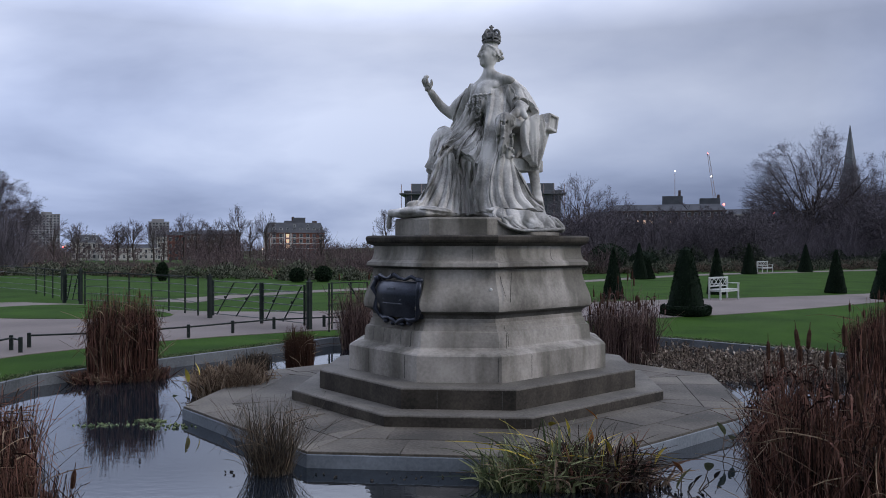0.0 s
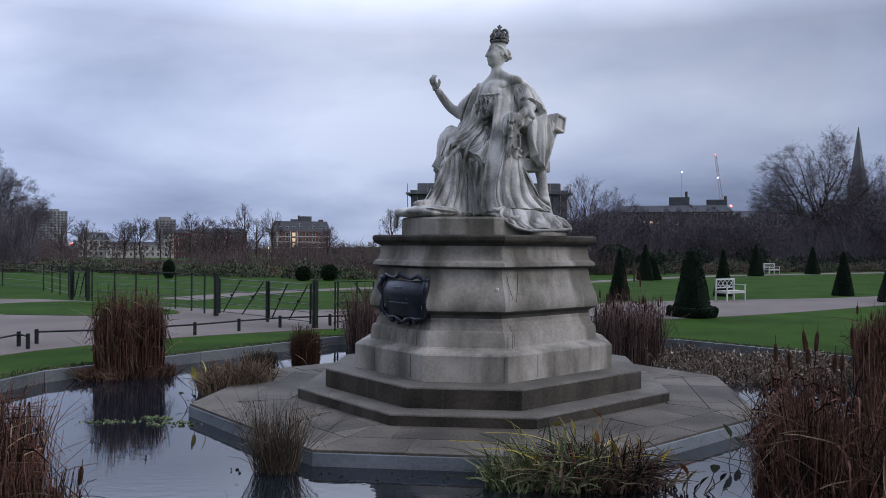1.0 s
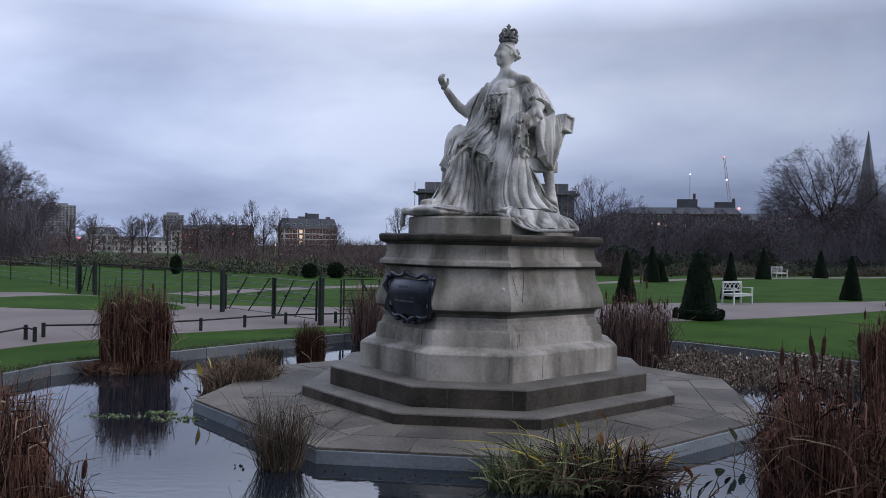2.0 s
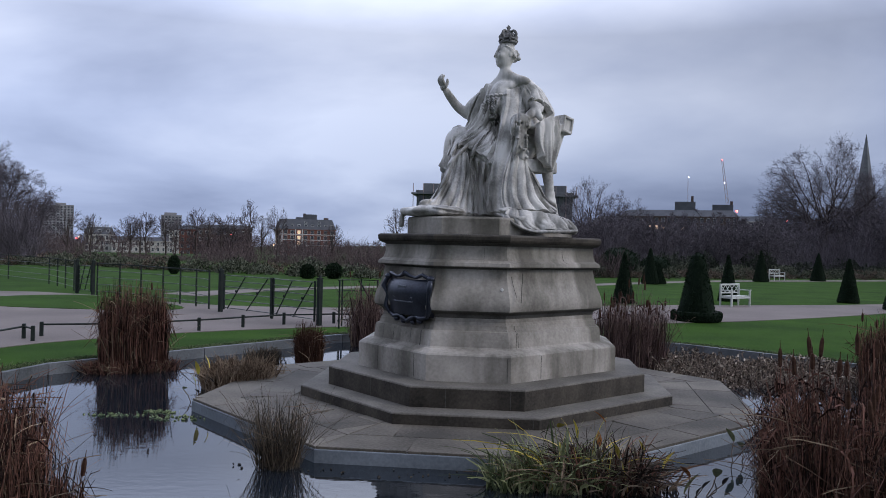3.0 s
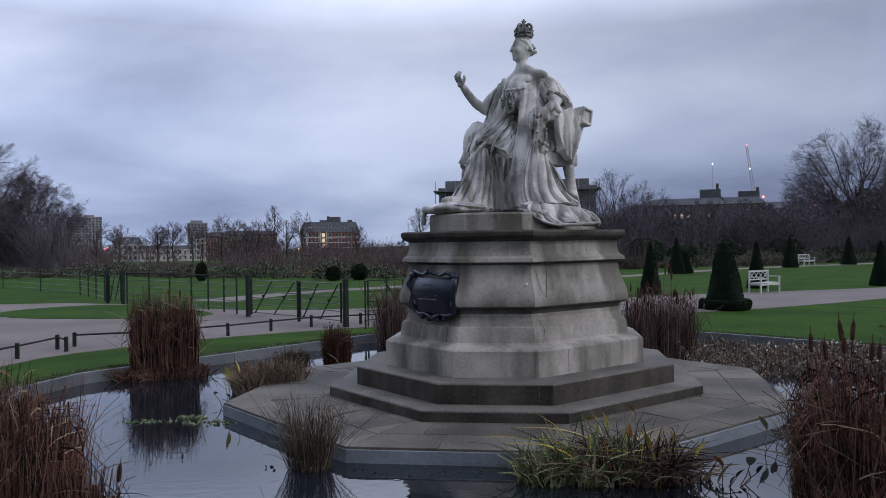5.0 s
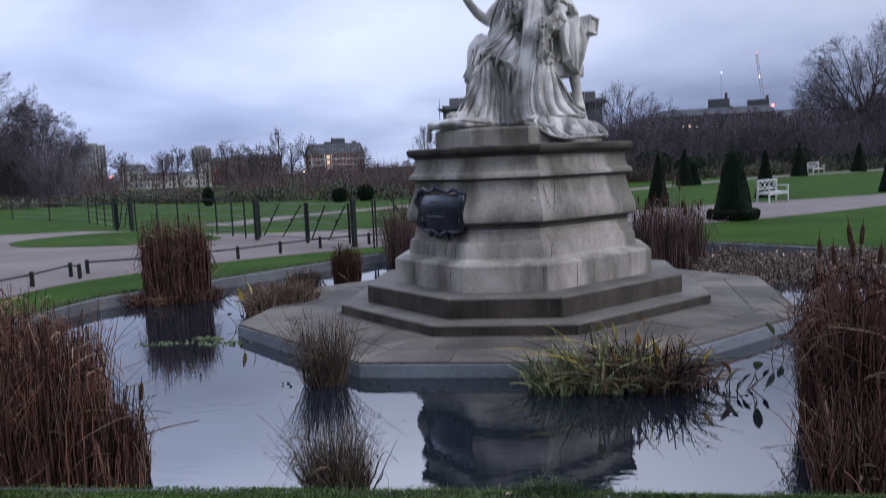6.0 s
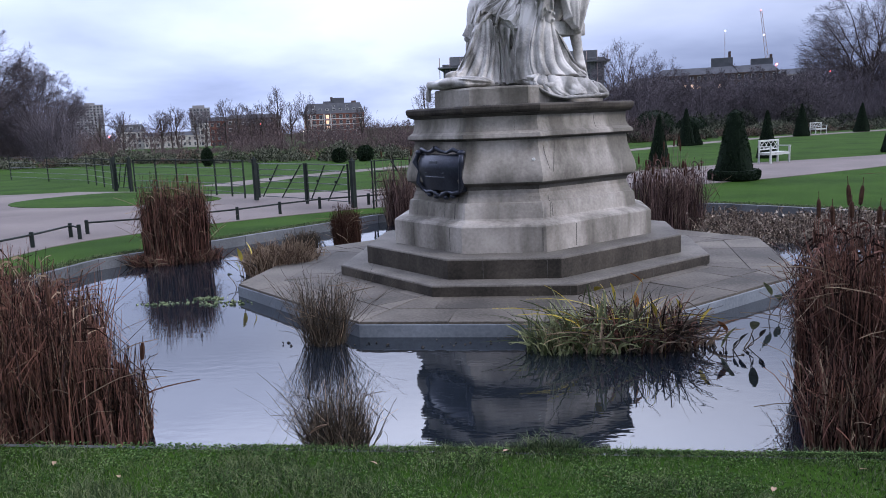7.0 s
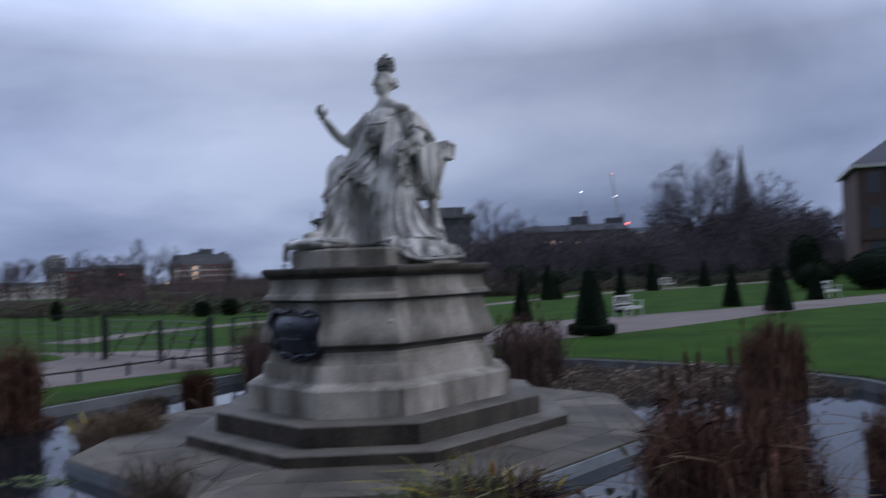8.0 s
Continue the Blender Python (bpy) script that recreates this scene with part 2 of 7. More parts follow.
REDLAMP = glow("red_lamp", (1.0, 0.10, 0.08), 9)
WHITELAMP = glow("white_lamp", (0.95, 0.97, 1.0), 9)
AMBERLAMP = glow("amber_lamp", (1.0, 0.55, 0.2), 4)
STEEL = mat("crane_steel", (0.22, 0.16, 0.15), (0.34, 0.27, 0.25), 1, 0.6, 0, 5)
CLOVER = mat("clover_leaf", (0.035, 0.08, 0.02), (0.12, 0.19, 0.06), 2, 0.7, 0, 30, island=0.5, spec=0.2)
LILY = mat("pond_weed", (0.07, 0.10, 0.04), (0.22, 0.27, 0.13), 4, 0.7, 0, 30, island=0.6)
DEBRIS = mat("rotten_leaves", (0.015, 0.013, 0.010), (0.06, 0.048, 0.035), 5, 0.8, 0, 30, island=0.7)
FALLEN = mat("fallen_leaf", (0.14, 0.09, 0.055), (0.32, 0.22, 0.145), 6, 0.8, 0, 30, island=0.6)


def water_material():
    m = bpy.data.materials.new("pond_water")
    m.use_nodes = True
    nt = m.node_tree
    N, L = nt.nodes.new, nt.links.new
    p = nt.nodes["Principled BSDF"]
    p.inputs["Base Color"].default_value = (0.008, 0.011, 0.015, 1)
    p.inputs["Specular Tint"].default_value = (0.90, 0.95, 1.0, 1)
    p.inputs["Roughness"].default_value, p.inputs["IOR"].default_value = 0.02, 1.95
    g, mp = N("ShaderNodeNewGeometry"), N("ShaderNodeMapping")
    mp.inputs["Scale"].default_value = (1.0, 1.9, 1.0)
    a, b = N("ShaderNodeTexNoise"), N("ShaderNodeTexNoise")
    a.inputs["Scale"].default_value, a.inputs["Detail"].default_value = 5.5, 2
    b.inputs["Scale"].default_value, b.inputs["Detail"].default_value = 0.5, 1
    L(g.outputs["Position"], mp.inputs[0])
    L(mp.outputs[0], a.inputs["Vector"]), L(g.outputs["Position"], b.inputs["Vector"])
    mu = N("ShaderNodeMath")
    mu.operation = "MULTIPLY"
    L(a.outputs[0], mu.inputs[0]), L(b.outputs[0], mu.inputs[1])
    bp = N("ShaderNodeBump")
    bp.inputs["Strength"].default_value, bp.inputs["Distance"].default_value = 0.09, 0.02
    L(mu.outputs[0], bp.inputs["Height"]), L(bp.outputs[0], p.inputs["Normal"])
    return m


WATER = water_material()


# ---- mesh helpers ----
def ready(name, mesh, material, parent=None, label="", sharp=None):
    mesh.materials.append(material)
    if sharp is not None:
        mesh.shade_smooth()
        mesh.set_sharp_from_angle(angle=radians(sharp))
    ob = new(name, mesh)
    if parent:
        ob.parent = parent
    if label:
        ob["label"] = label
    return ob


def part(name, bm, material, parent=None, label="", sharp=None):
    """Links a bmesh as one mesh object under a thing or part."""
    mesh = bpy.data.meshes.new(name)
    bm.normal_update()
    bm.to_mesh(mesh)
    bm.free()
    return ready(name, mesh, material, parent, label, sharp)


def raw(name, verts, faces, material, parent=None, label="", sharp=None):
    """The same from vertices and faces."""
    mesh = bpy.data.meshes.new(name)
    v = np.asarray(verts, dtype=np.float64)
    if isinstance(faces, np.ndarray):
        n, k = faces.shape
        mesh.vertices.add(len(v))
        mesh.vertices.foreach_set("co", v.ravel())
        mesh.loops.add(n * k)
        mesh.loops.foreach_set("vertex_index", faces.ravel().astype(np.int32))
        mesh.polygons.add(n)
        mesh.polygons.foreach_set("loop_start", np.arange(0, n * k, k, dtype=np.int32))
        mesh.update(calc_edges=True)
        mesh.validate()
    else:
        mesh.from_pydata([tuple(p) for p in v], [], faces)
        mesh.update()
    return ready(name, mesh, material, parent, label, sharp)


def empty(name, x=0, y=0, z=0, rz=0):
    ob = new(name)
    ob.matrix_basis = pose(x, y, z, 0, 0, rz)
    return ob


def box(bm, x, y, z, sx, sy, sz, rz=0.0, bevel=0.0, m=None):
    """A box of full sizes sx, sy, sz, its base centre at x, y, z."""
    r = bmesh.ops.create_cube(bm, size=1.0)
    vs = r["verts"]
    t = pose(x, y, z + sz / 2, 0, 0, rz) @ Matrix.Diagonal((sx, sy, sz, 1))
    bmesh.ops.transform(bm, matrix=(m @ t) if m else t, verts=vs)
    if bevel:
        es = list({e for v in vs for e in v.link_edges})
        bmesh.ops.bevel(bm, geom=es, offset=bevel, segments=2, affect="EDGES", profile=0.5)
    return bm


def rod(bm, a, b, r, sides=8, r2=None):
    a, b = Vector(a), Vector(b)
    q = (b - a).to_track_quat("Z", "Y").to_matrix().to_4x4()
    q.translation = (a + b) / 2
    bmesh.ops.create_cone(bm, cap_ends=True, segments=sides, radius1=r, radius2=r if r2 is None else r2,
                          depth=(b - a).length, matrix=q)
    return bm


def stems(P, R, sides=3, flat=1.0, rng=None):
    """Tubes along many paths at once. P: (n, s, 3) points, R: (n, s) radii. flat: second radius over the first."""
    P, R = np.asarray(P, float), np.asarray(R, float)
    n, s, _ = P.shape
    T = np.gradient(P, axis=1)
    T /= np.linalg.norm(T, axis=2, keepdims=True) + 1e-9
    if rng is None:
        ref = np.tile(np.array([0.31, 0.95, 0.05]), (n, 1))
    else:
        a = rng.uniform(0, 6.283, n)
        ref = np.stack([np.cos(a), np.sin(a), np.full(n, 0.07)], 1)
    U = np.cross(T, ref[:, None, :])
    U /= np.linalg.norm(U, axis=2, keepdims=True) + 1e-9
    V = np.cross(T, U)
    if sides == 2:
        ang = np.array([0, math.pi])
    else:
        ang = np.arange(sides) * 2 * math.pi / sides
    ring = (P[:, :, None, :] + R[:, :, None, None] * (np.cos(ang)[None, None, :, None] * U[:, :, None, :]
            + flat * np.sin(ang)[None, None, :, None] * V[:, :, None, :]))
    verts = ring.reshape(-1, 3)
    k = sides
    base = (np.arange(n)[:, None, None] * s + np.arange(s - 1)[None, :, None]) * k
    if sides == 2:
        j = np.array([[0]])
        f = np.stack([base[:, :, 0], base[:, :, 0] + 1, base[:, :, 0] + k + 1, base[:, :, 0] + k], -1).reshape(-1, 4)
    else:
        j = np.arange(k)[None, None, :]
        j2 = (j + 1) % k
        f = np.stack([base + j, base + j2, base + k + j2, base + k + j], -1).reshape(-1, 4)
    return verts, f


def joined(pieces):
    vs, fs, o = [], [], 0
    for v, f in pieces:
        vs.append(v), fs.append(f + o)
        o += len(v)
    return np.concatenate(vs), np.concatenate(fs)


def prism(bm, poly, z0, z1, inset=0.0):
    """An upright prism over a polygon (counter-clockwise), its top edge chamfered by inset."""
    cx, cy = sum(p[0] for p in poly) / len(poly), sum(p[1] for p in poly) / len(poly)
    rings = [(z0, 0.0), (z1 - inset, 0.0), (z1, inset)] if inset else [(z0, 0.0), (z1, 0.0)]
    prev = None
    for z, i in rings:
        ring = []
        for px, py in poly:
            d = math.hypot(px - cx, py - cy) or 1
            ring.append(bm.verts.new((px - (px - cx) / d * i, py - (py - cy) / d * i, z)))
        if prev:
            for a in range(len(poly)):
                b = (a + 1) % len(poly)
                bm.faces.new((prev[a], prev[b], ring[b], ring[a]))
        else:
            bm.faces.new(list(reversed(ring)))
        prev = ring
    bm.faces.new(prev)
    return bm


def clip(poly, nx, ny, d):
    """The part of a convex polygon where nx * x + ny * y <= d."""
    out = []
    for i, p in enumerate(poly):
        q = poly[(i + 1) % len(poly)]
        a, b = nx * p[0] + ny * p[1] - d, nx * q[0] + ny * q[1] - d
        if a <= 0:
            out.append(p)
        if a * b < 0:
            t = a / (a - b)
            out.append((p[0] + t * (q[0] - p[0]), p[1] + t * (q[1] - p[1])))
    return out


def area(poly):
    return 0.5 * sum(poly[i][0] * poly[(i + 1) % len(poly)][1] - poly[(i + 1) % len(poly)][0] * poly[i][1] for i in range(len(poly)))
# ---- ground, pond, paths ----
CX, CY, TURN = 0.53, 11.82, 219.7        # the monument's axis and the way its front looks
WATER_Z = -0.17


def octagon(a, b, d):
    """Corners of a rectangle of half sizes a, b with its corners cut at d from the centre (local, front along x)."""
    s = math.sqrt(2)
    return [(a, d * s - a), (d * s - b, b), (-(d * s - b), b), (-a, d * s - a),
            (-a, -(d * s - a)), (-(d * s - b), -b), (d * s - b, -b), (a, -(d * s - a))]


POND = [(-3.7, 5.09), (3.9, 4.50), (8.0, 7.6), (9.0, 10.4), (9.0, 13.2), (8.0, 15.4), (5.2, 18.1), (2.0, 19.3), (-0.6, 19.3),
        (-2.6, 18.2), (-4.9, 15.3), (-6.75, 12.95), (-7.3, 10.5), (-6.4, 7.4)]


def grow(poly, d):
    """The polygon moved outwards by d (counter-clockwise, convex)."""
    n, out = len(poly), []
    for i in range(n):
        p, q, r = Vector(poly[i - 1]), Vector(poly[i]), Vector(poly[(i + 1) % n])
        n1 = Vector(((q - p).y, -(q - p).x)).normalized()
        n2 = Vector(((r - q).y, -(r - q).x)).normalized()
        m = (n1 + n2).normalized()
        out.append(tuple(q + m * (d / max(0.3, m.dot(n1)))))
    return out


COPE = grow(POND, 0.11)


EDGE = grow(POND, 0.10)
EDGE[0], EDGE[1] = (-3.68, 5.05), (3.92, 4.46)


def ground_z(x, y):
    """The park is level near the pond and falls away to the north-west beyond its trees."""
    r = math.hypot(x, y - 11)
    w = min(1, max(0, (-x / max(r, 1) - 0.05) / 0.2)) if y > 11 else 0
    return -14 * w * min(1, max(0, (r - 118) / 312))


def make_ground():
    bm = bmesh.new()
    rings, loops = [], []
    for rad in (2600, 430, 118, 60):
        at = [(rad * math.cos(i * math.pi / 36), 11 + rad * math.sin(i * math.pi / 36)) for i in range(72)]
        rings.append([bm.verts.new((x, y, ground_z(x, y))) for x, y in at])
    for a, b in zip(rings, rings[1:]):
        for i in range(72):
            j = (i + 1) % 72
            bm.faces.new((a[i], a[j], b[j], b[i]))
    for vs in (rings[-1], [bm.verts.new((x, y, 0)) for x, y in EDGE]):
        loops += [bm.edges.get((vs[i], vs[i - 1])) or bm.edges.new((vs[i], vs[i - 1])) for i in range(len(vs))]
    bmesh.ops.triangle_fill(bm, edges=loops, use_beauty=True)
    bmesh.ops.recalc_face_normals(bm, faces=bm.faces)
    if sum(f.normal.z for f in bm.faces) < 0:
        bmesh.ops.reverse_faces(bm, faces=bm.faces)
    ob = part("ground", bm, GRASS)
    tagged(ob, "mown winter lawn of damp green grass", "lawn", kind="structure")


def sheet(name, poly, z, material, label, category, thick=0.03):
    bm = bmesh.new()
    top = [bm.verts.new((x, y, z)) for x, y in poly]
    bot = [bm.verts.new((x, y, z - thick)) for x, y in poly]
    f = bm.faces.new(top)
    for i in range(len(poly)):
        j = (i + 1) % len(poly)
        bm.faces.new((bot[i], bot[j], top[j], top[i]))
    bmesh.ops.triangulate(bm, faces=[f])
    bmesh.ops.recalc_face_normals(bm, faces=bm.faces)
    ob = part(name, bm, material)
    return tagged(ob, label, category, kind="structure")


def smooth_poly(poly, times=2):
    for _ in range(times):
        out = []
        for i, p in enumerate(poly):
            q = poly[(i + 1) % len(poly)]
            out += [(0.75 * p[0] + 0.25 * q[0], 0.75 * p[1] + 0.25 * q[1]), (0.25 * p[0] + 0.75 * q[0], 0.25 * p[1] + 0.75 * q[1])]
        poly = out
    return poly


make_ground()
sheet("path_west", smooth_poly([(-60, 6), (-9.4, 10.2), (-8.75, 13.6), (-8.55, 15.1), (-7.5, 16.5), (-6.1, 18.05), (-2.6, 20.3),
                    (3.0, 22.0), (8.2, 24.1), (10.8, 25.7), (13.9, 27.8), (17.5, 30.6), (25.0, 34.3), (60, 50), (58, 55), (24, 38.2),
                    (17.4, 34.2), (12.4, 32.4), (8.4, 31.2), (3.0, 28.5), (-4.5, 25.4), (-9.0, 25.8), (-15.0, 29.9), (-19, 29.4), (-60, 30)], 1), 0.012, GRAVEL,
      "pale compacted gravel path curving round the pond", "path")
sheet("lawn_island", smooth_poly([(-15.4, 24.1), (-13.6, 23.1), (-10.4, 22.9), (-8.0, 23.6), (-9.2, 25.6), (-13.0, 28.6), (-15.0, 28.3), (-16.4, 26)], 2),
      0.024, GRASS, "lens-shaped island of mown grass inside the path", "lawn")
sheet("path_inner", [(-9.6, 29.6), (-8.3, 33.4), (-6.2, 36.0), (2, 44), (2, 45.6), (-6.8, 37.6), (-9.6, 34.2), (-11.6, 30.6)], 0.010, GRAVEL,
      "narrow pale gravel path across the far lawn", "path")
sheet("path_back", [(4, 42.6), (9, 47.2), (15, 53.6), (20.7, 58.6), (40, 70), (40, 72.2), (20, 60.3), (14.2, 55.0), (8.4, 48.6), (3.4, 44)], 0.010, GRAVEL,
      "narrow pale gravel path along the flower beds", "path")


def make_pond():
    bm = bmesh.new()
    floor = [bm.verts.new((x, y, -0.55)) for x, y in grow(POND, 0.1)]
    rim = [bm.verts.new((x, y, -0.02)) for x, y in grow(POND, 0.1)]
    bm.faces.new(floor)
    for i in range(len(rim)):
        j = (i + 1) % len(rim)
        bm.faces.new((floor[j], floor[i], rim[i], rim[j]))
    ob = part("pond_basin", bm, MUD)
    tagged(ob, "dark muddy pond basin under the water", "pond", kind="structure")
    bm = bmesh.new()
    f = bm.faces.new([bm.verts.new((x, y, WATER_Z)) for x, y in grow(POND, 0.05)])
    f.normal_update()
    if f.normal.z < 0:
        f.normal_flip()
    ob = part("water", bm, WATER)
    tagged(ob, "still dark pond water mirroring the cloudy sky", "water", kind="structure")


make_pond()


def make_coping():
    kerb = empty("pond_kerb")
    tagged(kerb, "grey stone coping laid round the pond", "kerb", kind="structure")
    for i in range(len(POND)):
        p, q = Vector(POND[i]), Vector(POND[(i + 1) % len(POND)])
        P, Q = Vector(COPE[i]), Vector(COPE[(i + 1) % len(COPE)])
        if i == 0:                       # the near side has only a slim edging under the turf
            P, Q = p + Vector((0.02, -0.045)), q + Vector((0.02, -0.045))
        n = max(1, round((q - p).length / 1.1))
        for k in range(n):
            a, b = (k + 0.006) / n, (k + 1 - 0.006) / n
            quad = [p.lerp(q, a), p.lerp(q, b), P.lerp(Q, b), P.lerp(Q, a)]
            poly = [(v.x, v.y) for v in quad]
            if area(poly) < 0:
                poly.reverse()
            part("coping_stone", prism(bmesh.new(), poly, -0.30, (-0.004 if i == 0 else 0.016) + 0.006 * random.random(), 0.012), COPING, kerb)


# ---- monument: island platform, steps, pedestal ----
AXIS = pose(CX, CY, 0, 0, 0, TURN)
PEDESTAL = pose(CX - 0.022, CY + 0.031, 0, 0, 0, TURN + 0.9)


def loft(rings):
    """A solid from rings of (z, a, b, d), bottom to top."""
    bm = bmesh.new()
    prev = None
    for z, a, b, d in rings:
        ring = [bm.verts.new((x, y, z)) for x, y in octagon(a, b, d)]
        if prev:
            for i in range(8):
                j = (i + 1) % 8
                bm.faces.new((prev[i], prev[j], ring[j], ring[i]))
        else:
            bm.faces.new(list(reversed(ring)))
        prev = ring
    bm.faces.new(prev)
    return bm


def courses(a, b, d, profile):
    return [(z, a - i, b - i, d - i) for z, i in profile]


platform = empty("island_platform")
platform.matrix_basis = AXIS
tagged(platform, "octagonal stone-flagged island with grey-blue rendered sides", "platform")
ISLAND = [(3.96, -1.60), (3.84, 1.50), (1.75, 3.58), (-1.55, 3.55), (-3.85, 1.50), (-3.85, -1.55), (-1.70, -3.60), (1.80, -3.62)]
part("wall", prism(bmesh.new(), ISLAND, -0.5, -0.026, 0.008), PLATWALL, platform, "grey-blue rendered side wall")
part("bed", prism(bmesh.new(), grow(ISLAND, -0.03), -0.03, -0.010), JOINT, platform, "dark mortar bed")

pedestal = empty("pedestal")
pedestal.matrix_basis = PEDESTAL
tagged(pedestal, "tall stained Portland stone pedestal with moulded octagonal courses", "pedestal")
# stained risers; the thin treads are coloured paler to stand in for sky light
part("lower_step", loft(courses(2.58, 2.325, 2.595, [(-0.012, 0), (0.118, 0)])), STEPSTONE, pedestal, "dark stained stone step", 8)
part("lower_tread", loft(courses(2.58, 2.325, 2.595, [(0.118, 0), (0.132, 0.004), (0.14, 0.016)])), TREAD, pedestal, "paler tread with sky light put into its colour", 8)
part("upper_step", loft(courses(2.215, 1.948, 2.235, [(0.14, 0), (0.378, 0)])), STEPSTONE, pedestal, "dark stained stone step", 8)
part("upper_tread", loft(courses(2.215, 1.948, 2.235, [(0.378, 0), (0.392, 0.004), (0.40, 0.016)])), TREAD, pedestal, "paler tread with sky light put into its colour", 8)
PLINTH = (1.83, 1.545, 1.84)
part("base_course", loft(courses(*PLINTH, [(0.40, 0), (0.735, 0), (0.755, 0.015), (0.765, 0.04), (0.80, 0.14)])), STONE, pedestal, "", 8)
BODY = [(0.795, 0.165), (0.82, 0.185), (0.99, 0.20), (1.02, 0.215), (1.03, 0.25), (1.06, 0.262), (1.10, 0.27), (1.14, 0.30), (1.19, 0.305), (1.235, 0.29),
        (1.26, 0.25), (1.275, 0.205), (1.30, 0.185), (1.34, 0.175), (1.40, 0.18), (1.48, 0.20), (1.56, 0.235), (1.65, 0.27), (1.74, 0.295), (1.84, 0.31),
        (1.855, 0.305), (1.862, 0.25), (1.875, 0.225), (1.90, 0.215), (1.925, 0.225), (1.94, 0.25), (1.96, 0.28), (2.0, 0.30), (2.06, 0.315), (2.15, 0.315)]
DIE = (1.845, 1.553, 1.812)
part("lower_body", loft(courses(*DIE, [q for q in BODY if q[0] <= 1.2])), STONE, pedestal, "", 25)
# dark band below the belly: black crust plus undercut shade put into its colour
part("shaded_crust_band", loft(courses(*DIE, [(1.19, 0.305), (1.236, 0.29), (1.262, 0.245), (1.278, 0.20), (1.292, 0.188)])), CRUST_SHADE, pedestal, "band darkened with weathering crust and undercut shade", 25)
part("upper_body", loft(courses(*DIE, [(1.292, 0.188)] + [q for q in BODY if 1.295 < q[0] < 1.85])), STONE, pedestal, "", 25)
# likewise under the ledge, grime and its shade in one dark course
part("shaded_crust_band", loft(courses(*DIE, [(1.838, 0.308), (1.856, 0.30), (1.864, 0.235), (1.868, 0.225)])), CRUST_SHADE, pedestal, "band darkened with weathering crust and undercut shade", 25)
part("frieze", loft(courses(*DIE, [(1.868, 0.225), (1.878, 0.212)] + [q for q in BODY if q[0] > 1.88])), STONE, pedestal, "", 25)
CORN = [(2.19, 0.215), (2.205, 0.20), (2.23, 0.185), (2.27, 0.18), (2.288, 0.19), (2.30, 0.215)]
# cornice shade is coloured in here along with the crust
part("cornice_bed", loft(courses(*DIE, [(2.15, 0.315), (2.163, 0.30), (2.172, 0.262), (2.182, 0.25), (2.19, 0.215)])), CRUST_SHADE, pedestal, "cornice underside, darkened with crust and painted shade", 25)
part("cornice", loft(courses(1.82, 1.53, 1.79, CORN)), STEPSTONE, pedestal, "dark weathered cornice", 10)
part("top_block", loft(courses(1.92, 1.56, 1.81, [(2.30, 0.62), (2.52, 0.62), (2.545, 0.64), (2.55, 0.68)])), STONE, pedestal, "", 8)
# ---- marble statue ----
def curve(P, n, ax=0):
    """n points on a smooth curve through the rows of P."""
    P = np.moveaxis(np.asarray(P, float), ax, 0)
    m = len(P)
    t = np.linspace(0, m - 1, n)
    i = np.clip(t.astype(int), 0, m - 2)
    u = (t - i).reshape((-1,) + (1,) * (P.ndim - 1))
    p0, p1, p2, p3 = P[np.maximum(i - 1, 0)], P[i], P[i + 1], P[np.minimum(i + 2, m - 1)]
    Q = 0.5 * (2 * p1 + (p2 - p0) * u + (2 * p0 - 5 * p1 + 4 * p2 - p3) * u ** 2 + (3 * p1 - p0 - 3 * p2 + p3) * u ** 3)
    return np.moveaxis(Q, 0, ax)


def cloth_shell(strands, amp, small, seed, thick=0.05, nv=60, per=18):
    """A folded cloth of some thickness: rounded ridges along the strands and sharp hollows between them."""
    S = np.stack([curve(np.array(p, float), nv) for p in strands])
    ns = len(strands)
    nu = per * (ns - 1) + 1
    G = curve(S, nu)
    x = np.linspace(0, ns - 1, nu)[:, None]
    v = np.linspace(0, 1, nv)[None, :]
    du, dv = np.gradient(G, axis=0), np.gradient(G, axis=1)
    N = np.cross(du, dv)
    N /= np.linalg.norm(N, axis=2, keepdims=True) + 1e-9
    N *= np.where((N * [0.64, 0.77, 0.15]).sum(2, keepdims=True) < 0, -1, 1)
    xw = x + 0.10 * np.sin(5.0 * v + 2.1 * x + seed) * np.sin(math.pi * v)
    ridge = np.abs(np.cos(math.pi * xw)) ** 0.75
    second = np.abs(np.sin(math.pi * (2.35 * xw + 0.7 * seed + 0.5 * np.sin(4 * v + seed)))) ** 0.8
    mask = 0.5 + 0.5 * np.sin(3.1 * x + 4.3 * v + 1.7 * seed)
    depth = amp * (0.40 + 0.60 * np.sin(0.5 * math.pi * np.minimum(1, v * 1.25)))
    D = depth * (ridge - 1) + depth * 0.6 * small * mask * (second - 1)
    edge = np.minimum(x, ns - 1 - x)
    D = D - thick * 0.6 * np.exp(-(edge / 0.09) ** 2)
    D = D - 1.2 * thick * np.exp(-(v / 0.05) ** 2)
    front = G + N * (D + 0.020)[..., None]
    rear = G - N * (thick + 1.3 * amp)
    V = np.concatenate([front.reshape(-1, 3), rear.reshape(-1, 3)])
    o = nu * nv
    I = np.arange(o).reshape(nu, nv)
    q = np.stack([I[:-1, :-1], I[1:, :-1], I[1:, 1:], I[:-1, 1:]], -1).reshape(-1, 4)
    rim = np.concatenate([I[:, 0], I[-1, 1:], I[-2::-1, -1], I[0, -2:0:-1]])
    r2 = np.roll(rim, -1)
    return V, np.concatenate([q, q[:, ::-1] + o, np.stack([rim, rim + o, r2 + o, r2], 1)])


